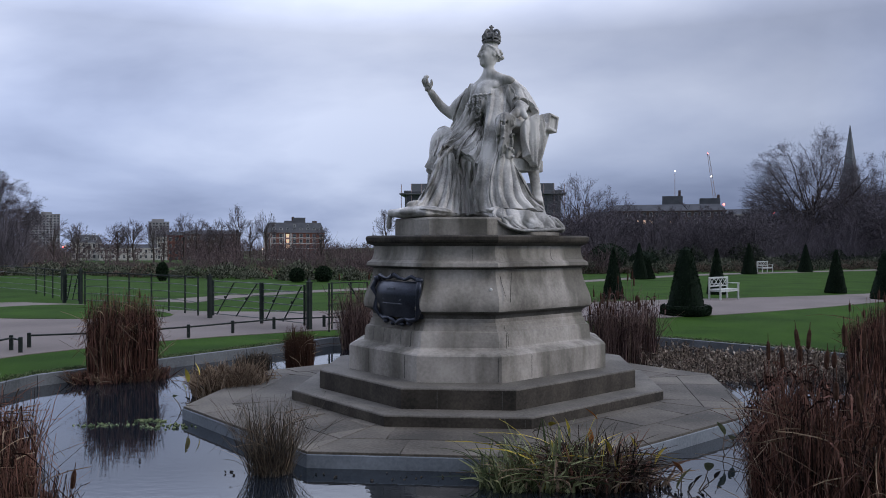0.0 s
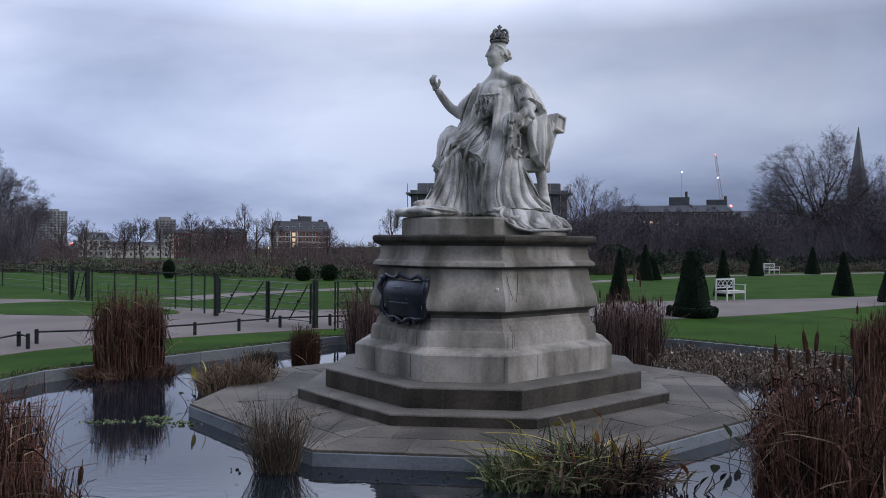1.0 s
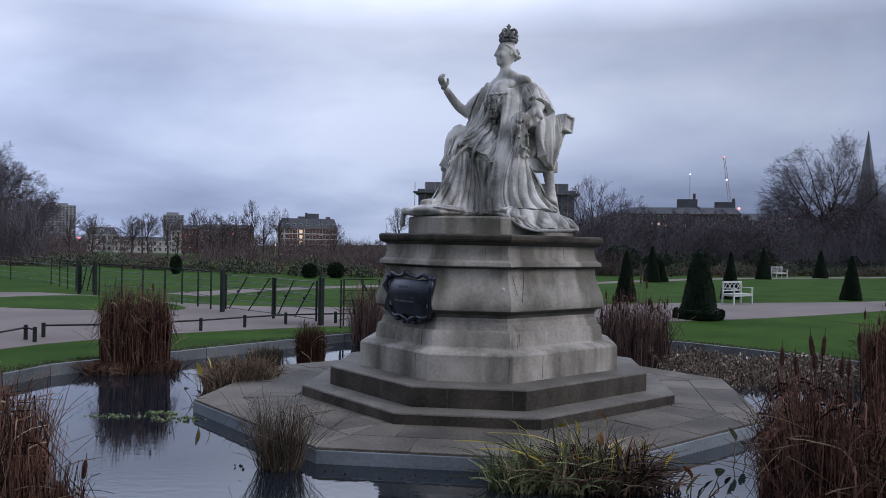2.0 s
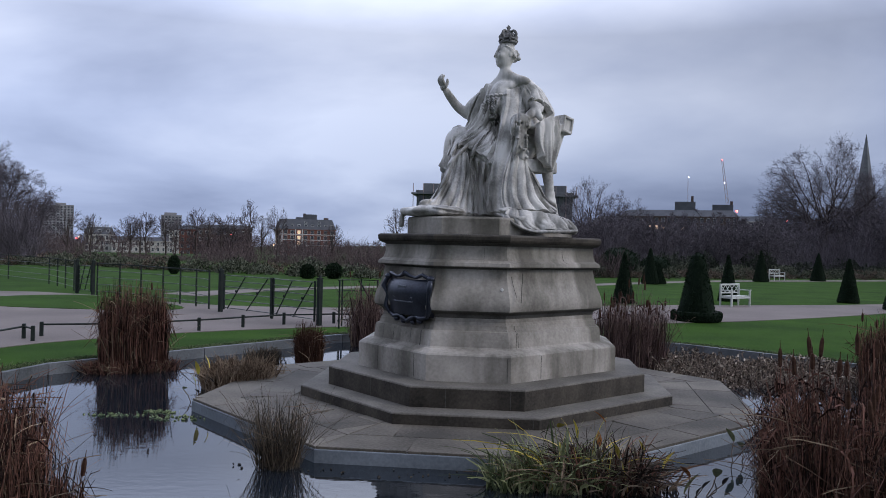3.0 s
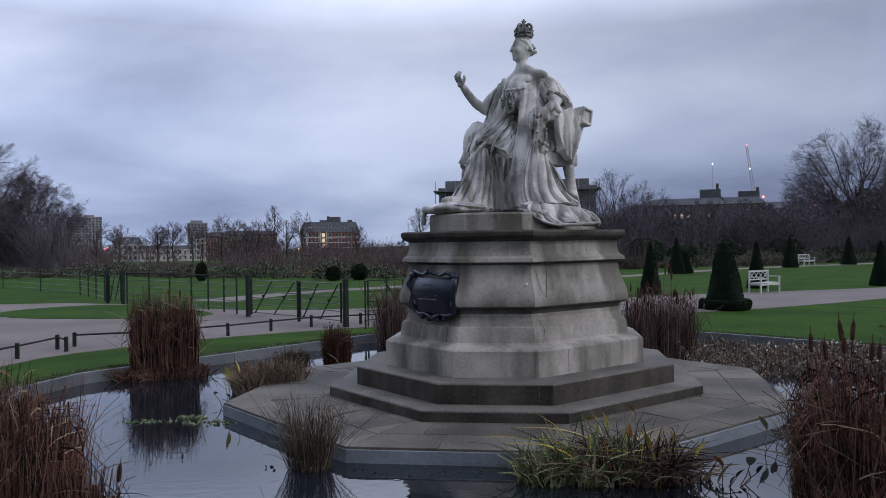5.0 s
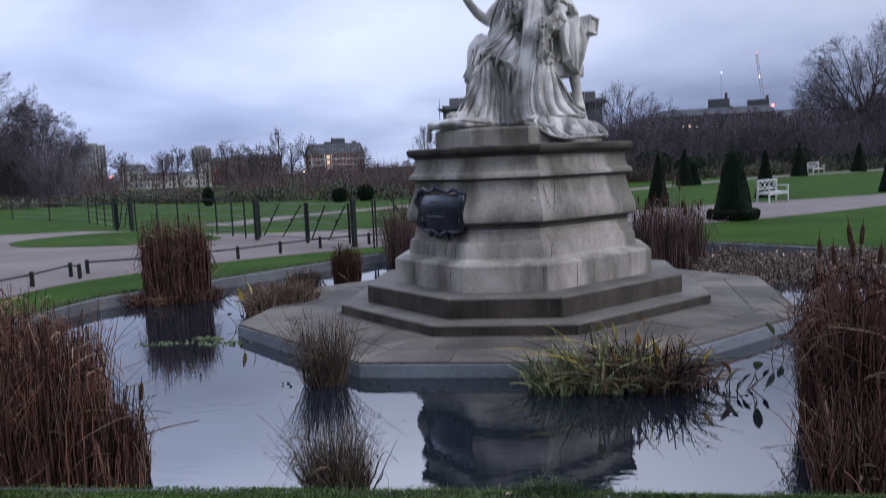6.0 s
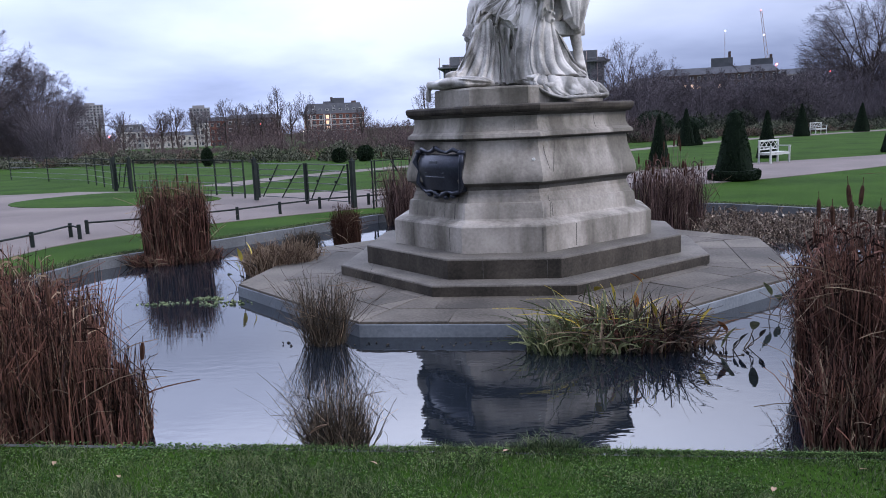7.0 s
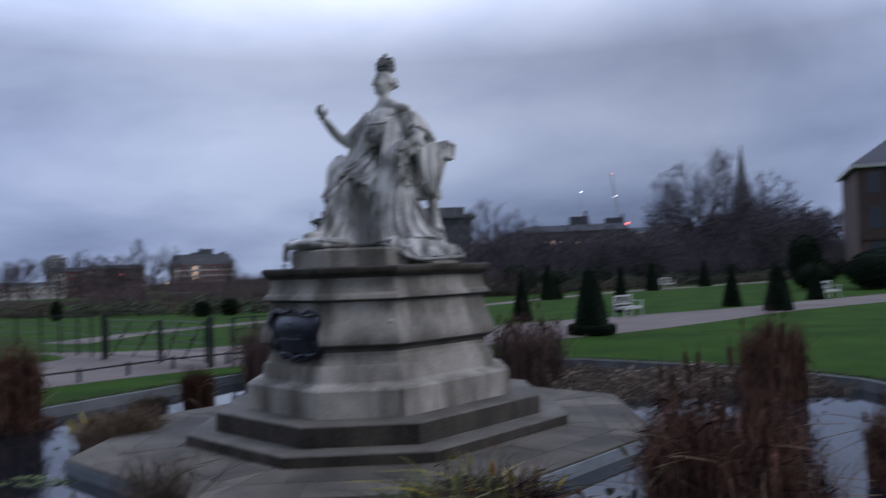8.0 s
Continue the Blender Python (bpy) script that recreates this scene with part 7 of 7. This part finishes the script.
shrub_bed("thicket_east", "dark evergreen undergrowth behind the flower beds", bed_spots(4, 34, (4, 66), (62, 86), 8, 1.5, 1.45), 84, DARKSHRUB, 0.08, 330)


def brush_bed(name, label, spots, seed, material, per=90, r=0.016):
    """Leafless undergrowth: fans of fine upright twigs. spots: (x, y, radius, height)."""
    rng = np.random.default_rng(seed)
    Ps = []
    for x, y, rad, h in spots:
        if GAP[0] < x / y < GAP[1]:
            if y > 90:
                continue
            h *= 0.45
        n = per
        a, q = rng.uniform(0, 6.28, n), np.sqrt(rng.uniform(0, 1, n))
        bx, by = x + rad * q * np.cos(a), y + rad * q * np.sin(a)
        z0 = rng.uniform(0, 0.68, n) * h
        H = h * rng.uniform(0.15, 0.42, n) * (1.1 - 0.4 * q)
        d = np.stack([np.cos(a) * 0.35 * q, np.sin(a) * 0.35 * q, np.ones(n)], 1) + rng.normal(0, 0.48, (n, 3))
        b = np.stack([bx, by, z0], 1)
        Ps.append(np.stack([b, b + d * H[:, None] * 0.5 + rng.normal(0, 0.05, (n, 3)), b + d * H[:, None]], 1))
    P = np.concatenate(Ps)
    v, f = stems(P, np.tile([[r, r * 0.8, r * 0.3]], (len(P), 1)) * rng.uniform(0.5, 1.5, (len(P), 1)), 2, rng=rng)
    tagged(raw(name, v, f, material), label, "undergrowth", kind="stuff")


brush_bed("thicket_edge", "dense dark undergrowth below the trees at the lawn's edge", brush_spots, 89, TWIG, 1248, 0.0100)
brush_bed("thicket_west", "brown leafless undergrowth below the far trees", bed_spots(2, 260, (-82, 84), (6, 62), 14, 1.5, 1.45), 82, TWIGRED, 264, 0.0090)
brush_bed("thicket_far", "brown leafless undergrowth far beyond the lawn", bed_spots(8, 220, (-150, 140), (24, 118), 20, 3.0, 3.1), 88, TWIGRED, 264, 0.0150)
brush_bed("thicket_mid", "brown leafless undergrowth behind the monument", bed_spots(5, 70, (-8, 58), (14, 60), 8, 1.5, 1.7), 85, TWIGRED, 312, 0.0100)
brush_bed("thicket_palace", "tall dark leafless undergrowth beside the palace", bed_spots(16, 90, (44, 92), (84, 112), 12, 2.6, 4.6), 96, TWIG, 360, 0.0130)
brush_bed("thicket_north", "dark leafless undergrowth between the eastern trees", bed_spots(6, 260, (6, 76), (80, 96), 14, 2.2, 3.3), 86, TWIG, 288, 0.0120)


def round_bush(x, y, r, h, seed, label, material=None, leaf=0.05):
    t = empty("round_bush", x, y, 0)
    tagged(t, label, "bush", "dark bushes")
    rng = np.random.default_rng(seed)
    bm = bmesh.new()
    bmesh.ops.create_icosphere(bm, subdivisions=3, radius=1.0, matrix=pose(0, 0, h * 0.5) @ Matrix.Diagonal((r * 0.9, r * 0.9, h * 0.48, 1)))
    for v in bm.verts:
        v.co += Vector(v.co).normalized() * 0.06 * r * noise.noise(Vector(v.co) * 2 / r)
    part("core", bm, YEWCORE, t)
    n = 1600
    d = rng.normal(0, 1, (n, 3))
    d /= np.linalg.norm(d, axis=1, keepdims=True)
    b = d * [r, r, h * 0.52] * rng.uniform(0.85, 1.03, (n, 1)) + [0, 0, h * 0.5]
    e = d + rng.normal(0, 0.5, (n, 3))
    k = leaf * max(1, r)
    v, f = stems(np.stack([b, b + e * k * 0.6, b + e * k * 1.3], 1), np.tile([[k * 0.4, k * 0.6, k * 0.1]], (n, 1)), 2, rng=rng)
    raw("foliage", v, f, material or YEW, t)


round_bush(-8.75, 46.5, 0.39, 0.82, 1, "dark clipped round bush")
round_bush(-7.3, 47.3, 0.48, 0.90, 2, "dark clipped round bush")
round_bush(-17.5, 48.5, 0.30, 1.10, 3, "dark upright evergreen bush")
round_bush(36.5, 60.0, 1.2, 3.9, 4, "tall dark evergreen tree by the palace", None, 0.09)
round_bush(13.5, 64.0, 1.5, 2.3, 5, "broad dark evergreen bush behind the lawn")
round_bush(17.0, 66.0, 1.2, 1.7, 6, "broad dark evergreen bush behind the lawn")
for i, (x, y, r, h) in enumerate([(33.5, 47.5, 1.5, 2.4), (36.5, 50, 1.8, 2.6), (40, 52, 1.8, 2.4), (31.0, 50, 1.3, 1.8)]):
    round_bush(x, y, r, h, 10 + i, "dark hedge-like evergreen bush near the palace")

# ---- buildings ----
WIN = {}


def window(parent, x, y, z, w, h, lit=False, trim=True):
    """A framed window set into a facade that faces -y."""
    key = (round(w, 2), round(h, 2), lit, trim)
    if key not in WIN:
        bm = bmesh.new()
        box(bm, 0, 0.02, 0, w, 0.12, h)
        g = bpy.data.meshes.new("window")
        bm.to_mesh(g), bm.free()
        g.materials.append(LITWINDOW if lit else GLASS)
        bm = bmesh.new()
        t = 0.10 * min(w, 1.6)
        for sx in (-1, 1):
            box(bm, sx * (w / 2 + t / 2), -0.03, -t, t, 0.22, h + 2 * t)
        box(bm, 0, -0.03, h, w, 0.22, t)
        box(bm, 0, -0.06, -t, w, 0.28, t)
        box(bm, 0, -0.03, h * 0.5 - t * 0.2, w, 0.16, t * 0.4)
        fr = bpy.data.meshes.new("frame")
        bm.to_mesh(fr), bm.free()
        fr.materials.append(WHITETRIM)
        WIN[key] = (g, fr)
    g, fr = WIN[key]
    ob = new("window", g)
    ob.parent = parent
    ob.matrix_basis = pose(x, y, z)
    if trim:
        f = new("frame", fr)
        f.parent = ob
    return ob


def building(x, y, w, d, h, label, material, rows, cols, win=(1.2, 1.8), z0=2.0, roof="flat", lit=(), trim=True, turn=None, name="building", group="far buildings", roof_h=3.0, bands=0, base=-0.3):
    """A block whose long face looks at the park. lit: (row, column) of lit windows."""
    rz = math.degrees(math.atan2(-x, y)) if turn is None else turn
    b = empty(name, x, y, -0.3, rz)
    tagged(b, label, "building", group)
    bm = box(bmesh.new(), 0, d / 2, base + 0.3, w, d, h - base, 0, 0.05)
    part("wall", bm, material, b)
    dz = (h - z0) / rows
    for r in range(rows):
        for c in range(cols):
            window(b, -w / 2 + w * (c + 0.5) / cols, 0.0, 0.3 + z0 + r * dz + 0.15 * dz, min(win[0], w / cols * 0.55), min(win[1], dz * 0.62), (r, c) in lit, trim)
        if bands and r % bands == 0:
            part("string_course", box(bmesh.new(), 0, -0.05, 0.2 + z0 + r * dz, w + 0.2, 0.3, 0.45), WHITETRIM, b)
    if roof == "flat":
        part("parapet", box(bmesh.new(), 0, d / 2, h + 0.3, w + 0.5, d + 0.5, 0.6, 0, 0.05), material, b)
    else:
        bm = bmesh.new()
        e = 0.5
        lo = [(-w / 2 - e, -e), (w / 2 + e, -e), (w / 2 + e, d + e), (-w / 2 - e, d + e)]
        k = min(w, d) * (0.48 if roof == "hip" else 0.14)
        hi = [(-w / 2 + k, k), (w / 2 - k, k), (w / 2 - k, d - k), (-w / 2 + k, d - k)]
        A = [bm.verts.new((px, py, h + 0.3)) for px, py in lo]
        B = [bm.verts.new((px, py, h + 0.3 + roof_h)) for px, py in hi]
        bm.faces.new(list(reversed(A))), bm.faces.new(B)
        for i in range(4):
            bm.faces.new((A[i], A[(i + 1) % 4], B[(i + 1) % 4], B[i]))
        part("roof", bm, SLATE, b)
        part("cornice", box(bmesh.new(), 0, d / 2, h - 0.1, w + 1.0, d + 1.0, 0.42, 0, 0.05), WHITETRIM if roof == "hip" else material, b)
    return b


def roof_box(b, x, y, z, w, d, h, m, name="roof_block"):
    part(name, box(bmesh.new(), x, y, z, w, d, h, 0, 0.05), m, b)


# far towers and terraces to the west
b = building(-412, 800, 33, 16, 35, "pale concrete residential tower block", CONCRETE, 12, 10, (2.2, 1.4), trim=False, base=-15)
roof_box(b, 4, 8, 35, 10, 8, 3, CONCRETE)
b = building(-292, 800, 20, 16, 27, "grey concrete tower block", CONCRETE, 9, 6, (2.2, 1.4), trim=False, base=-15)
roof_box(b, -1, 8, 27.3, 12, 10, 3.2, CONCRETE)
b = building(-229, 500, 18, 12, 4.5, "cream stucco villa with a slate mansard roof", STUCCO, 5, 6, (1.5, 2.4), -13.0, "mansard", roof_h=4.8, base=-14)
for i in range(3):
    window(b, -5 + 5 * i, 0.3, 5.6, 1.7, 2.2)
for i in range(9):
    roof_box(b, -7 + 14 * i / 8, 5, 9.7, 0.5, 0.5, 0.8, STUCCO, "chimney_pot")
building(-196, 500, 46, 12, 1.0, "long cream stucco terrace behind trees", STUCCO, 4, 14, (1.2, 1.9), -13.0, "mansard", roof_h=2.4, base=-14)
b = building(-168, 480, 16, 12, 8.0, "stucco house with white dormers", STUCCO, 6, 6, (1.2, 1.8), -13.0, "mansard", roof_h=3.0, base=-14)
for i in range(3):
    window(b, -5 + 5 * i, 0.3, 8.7, 1.5, 1.8)
building(-118, 400, 27, 12, 8.6, "dark red brick mansion block", BRICKDARK, 5, 9, (1.2, 1.6), -9.0, "mansard", roof_h=1.8, base=-12)
building(-136, 402, 12, 12, 7.8, "red brick house with pale window surrounds", BRICK, 5, 4, (1.3, 1.6), -9.0, "mansard", roof_h=2.0, base=-12)
b = building(-95.5, 500, 38, 16, 10.8, "tall red brick mansion block with white-trimmed windows", BRICK, 6, 9, (1.9, 2.4), -10.0, "mansard",
             {(5, 3), (4, 3), (3, 3)}, roof_h=6.6, bands=1, base=-12)
for i in range(9):                       # two rows of dormers, white bays below
    window(b, -16.9 + 33.8 * i / 8, 0.45, 12.2, 1.6, 1.9)
for i in (1, 4, 6):
    window(b, -16.9 + 33.8 * i / 8, 1.3, 15.0, 1.3, 1.3)
for i in (0, 3):
    part("bay", box(bmesh.new(), -16.9 + 33.8 * i / 8 + 2.1, -0.25, -9, 0.7, 0.9, 20, 0, 0.05), WHITETRIM, b)
    part("bay", box(bmesh.new(), -16.9 + 33.8 * i / 8 - 2.1, -0.25, -9, 0.7, 0.9, 20, 0, 0.05), WHITETRIM, b)
roof_box(b, 3, 8, 17.4, 8, 8, 3.6, SLATE)
roof_box(b, -3, 8, 17.4, 7, 8, 1.6, SLATE)
roof_box(b, 13, 8, 17.4, 3, 4, 1.6, BRICKDARK, "chimney")
roof_box(b, -1, 8, 19.0, 1.6, 2, 2.6, BRICKDARK, "chimney")
# sheeted block behind the monument
b = building(12.6, 250, 50, 20, 19.5, "dark block wrapped in scaffolding and sheeting", SCAFFOLD, 5, 14, (2.0, 2.4), 2.0, trim=False)
roof_box(b, 0, 9, 19.0, 53, 23, 0.5, SCAFFOLD, "scaffold_deck")
roof_box(b, 0, 10, 20.2, 46, 16, 2.6, SCAFFOLD)
for i in range(17):
    part("scaffold_pole", rod(bmesh.new(), (-26 + 52 * i / 16, -1.2, 0), (-26 + 52 * i / 16, -1.2, 22.4), 0.12, 6), STEEL, b)
# palace-side terraces to the east
b = building(81, 282, 40, 14, 15.0, "long brown brick terrace with lit windows", BRICKDARK, 5, 18, (1.0, 1.5), 2.0, "mansard", {(3, 4), (3, 5), (3, 6), (3, 9)}, roof_h=2.4)
roof_box(b, 2, 6, 17.2, 7.2, 6, 3.6, SLATE)
roof_box(b, 4.5, 6, 20.6, 0.9, 0.9, 2.4, BRICKDARK, "chimney")
roof_box(b, 15, 6, 17.2, 7.0, 6, 2.6, SLATE)
roof_box(b, 18, 6, 19.6, 0.9, 0.9, 1.6, BRICKDARK, "chimney")
building(112, 300, 24, 12, 14.5, "pale stucco terrace beyond the trees", STUCCO, 4, 9, (1.3, 1.9), 2.0, "mansard", {(2, 2), (1, 6)}, roof_h=2.0)
building(58, 290, 12, 12, 13.0, "pale stucco house beyond the trees", STUCCO, 4, 5, (1.2, 1.7), 2.0, "mansard", {(2, 4)}, roof_h=2.0)
# brick palace wing
b = building(61.5, 70.0, 22, 14, 11.6, "red brick palace wing with a slate hipped roof", BRICKDARK, 3, 7, (1.3, 2.3), 0.8, "hip", turn=-28, roof_h=5.2, name="palace", group="palace", trim=False)
part("plat_band", box(bmesh.new(), 0, -0.04, 4.1, 22.2, 0.3, 0.35), BRICKDARK, b)


def church():
    t = empty("church", 277, 530, -0.3, -27)
    tagged(t, "grey stone church with a tall slender spire", "church")
    part("tower", box(bmesh.new(), 0, 0, 0, 12.5, 12.5, 42, 0, 0.2), SPIRESTONE, t)
    bm = bmesh.new()
    bmesh.ops.create_cone(bm, cap_ends=True, segments=8, radius1=6.4, radius2=0.2, depth=43, matrix=pose(0, 0, 63.5, 0, 0, 22.5))
    part("spire", bm, SPIRESTONE, t)
    for sx in (-1, 1):
        for sy in (-1, 1):
            part("pinnacle", rod(bmesh.new(), (sx * 5.4, sy * 5.4, 42), (sx * 5.4, sy * 5.4, 52), 1.3, 6, 0.1), SPIRESTONE, t)


church()


def lamp_ball(name, p, r, m, parent=None):
    bm = bmesh.new()
    bmesh.ops.create_icosphere(bm, subdivisions=2, radius=r, matrix=Matrix.Translation(p))
    return part(name, bm, m, parent)


def crane(foot, elbow, tip, w, lamps, label):
    t = empty("tower_crane")
    tagged(t, label, "crane", "tower cranes")
    for a, b, name in ((foot, elbow, "mast"), (elbow, tip, "jib")):
        a, b = Vector(a), Vector(b)
        bm = bmesh.new()
        s = Vector((1, 0, 0)) * w
        n = max(4, int((b - a).length / (w * 3)))
        for o in (-s, s):
            rod(bm, a + o, b + o * 0.5, w * 0.16, 4)
        for i in range(n):
            p, q = a.lerp(b, i / n), a.lerp(b, (i + 1) / n)
            sg = 1 if i % 2 else -1
            rod(bm, p + s * sg, q - s * sg, w * 0.12, 4)
        part(name, bm, STEEL, t)
    for p, m in lamps:
        lamp_ball("warning_lamp", p, 0.62, m, t)


crane((318, 900, 0), (314, 900, 58), (306.5, 900, 109), 1.6, [((306.2, 899, 109.3), REDLAMP), ((309.5, 899, 83), WHITELAMP)], "distant luffing tower crane with warning lamps")
crane((268, 900, 0), (268, 900, 40), (268, 900, 88), 0.5, [((268, 899, 89), WHITELAMP)], "distant slim tower crane with a white lamp")


def street_lamp(x, y, z, r, m, label):
    t = empty("street_lamp", x, y, 0)
    tagged(t, label, "lamp", "distant lamps")
    part("column", rod(bmesh.new(), (0, 0, ground_z(x, y) - 0.3), (0, 0, z), 0.08, 6, 0.05), STEEL, t)
    lamp_ball("lantern", (0, 0, z), r, m, t)


street_lamp(72.1, 200, 12.9, 0.28, REDLAMP, "distant red warning lamp on a pole")
street_lamp(84.8, 200, 10.8, 0.30, REDLAMP, "distant red warning lamp on a pole")
street_lamp(-97.6, 200, 2.0, 0.22, REDLAMP, "distant red warning lamp above the roofs")
street_lamp(-57.5, 200, 3.8, 0.14, REDLAMP, "distant red light beyond the trees")
street_lamp(-30.2, 130, 1.6, 0.09, AMBERLAMP, "distant amber light between the trees")
street_lamp(-64.0, 132, 2.2, 0.09, AMBERLAMP, "distant amber light between the trees")
# ---- paving, last ----
def make_paving():
    """Flags laid in rows along each side of the island, mitred at its corners."""
    rng = random.Random(5)
    outer, core = grow(ISLAND, -0.004), octagon(1.9, 1.55, 1.8)
    core = core[-1:] + core[:-1]
    for k in range(8):
        p, q = Vector(outer[k]), Vector(outer[(k + 1) % 8])
        c, d = Vector(core[k]), Vector(core[(k + 1) % 8])
        along = (q - p).normalized()
        inward = Vector((-along.y, along.x))
        depth, length = (c - p).dot(inward), (q - p).length
        mitre = []
        for a, b in ((p, c), (d, q)):
            e = (b - a).normalized()
            n = Vector((-e.y, e.x))
            mitre.append((n.x, n.y, n.dot(a) - 0.005))
        y = 0.0
        while y < depth:
            h = rng.uniform(0.52, 0.82) if y else rng.uniform(0.50, 0.60)
            x = -rng.uniform(0.2, 0.9)
            while x < length + 0.1:
                w = rng.uniform(0.75, 1.5)
                g, skew = rng.uniform(0.003, 0.007), rng.uniform(-0.05, 0.05)
                poly = []
                for u, v in ((x + g, y + g), (x + w - g, y + g), (x + w - g + skew, y + h - g), (x + g + skew * 0.3, y + h - g)):
                    o = p + along * u + inward * v
                    poly.append((o.x, o.y))
                for nx, ny, dd in mitre:
                    poly = clip(poly, nx, ny, dd) if poly else poly
                if len(poly) > 2 and area(poly) > 0.02:
                    part("paving_slab", prism(bmesh.new(), poly, -0.026, 0.005 * rng.random(), 0.006), SLAB, platform)
                x += w
            y += h


make_paving()
make_coping()
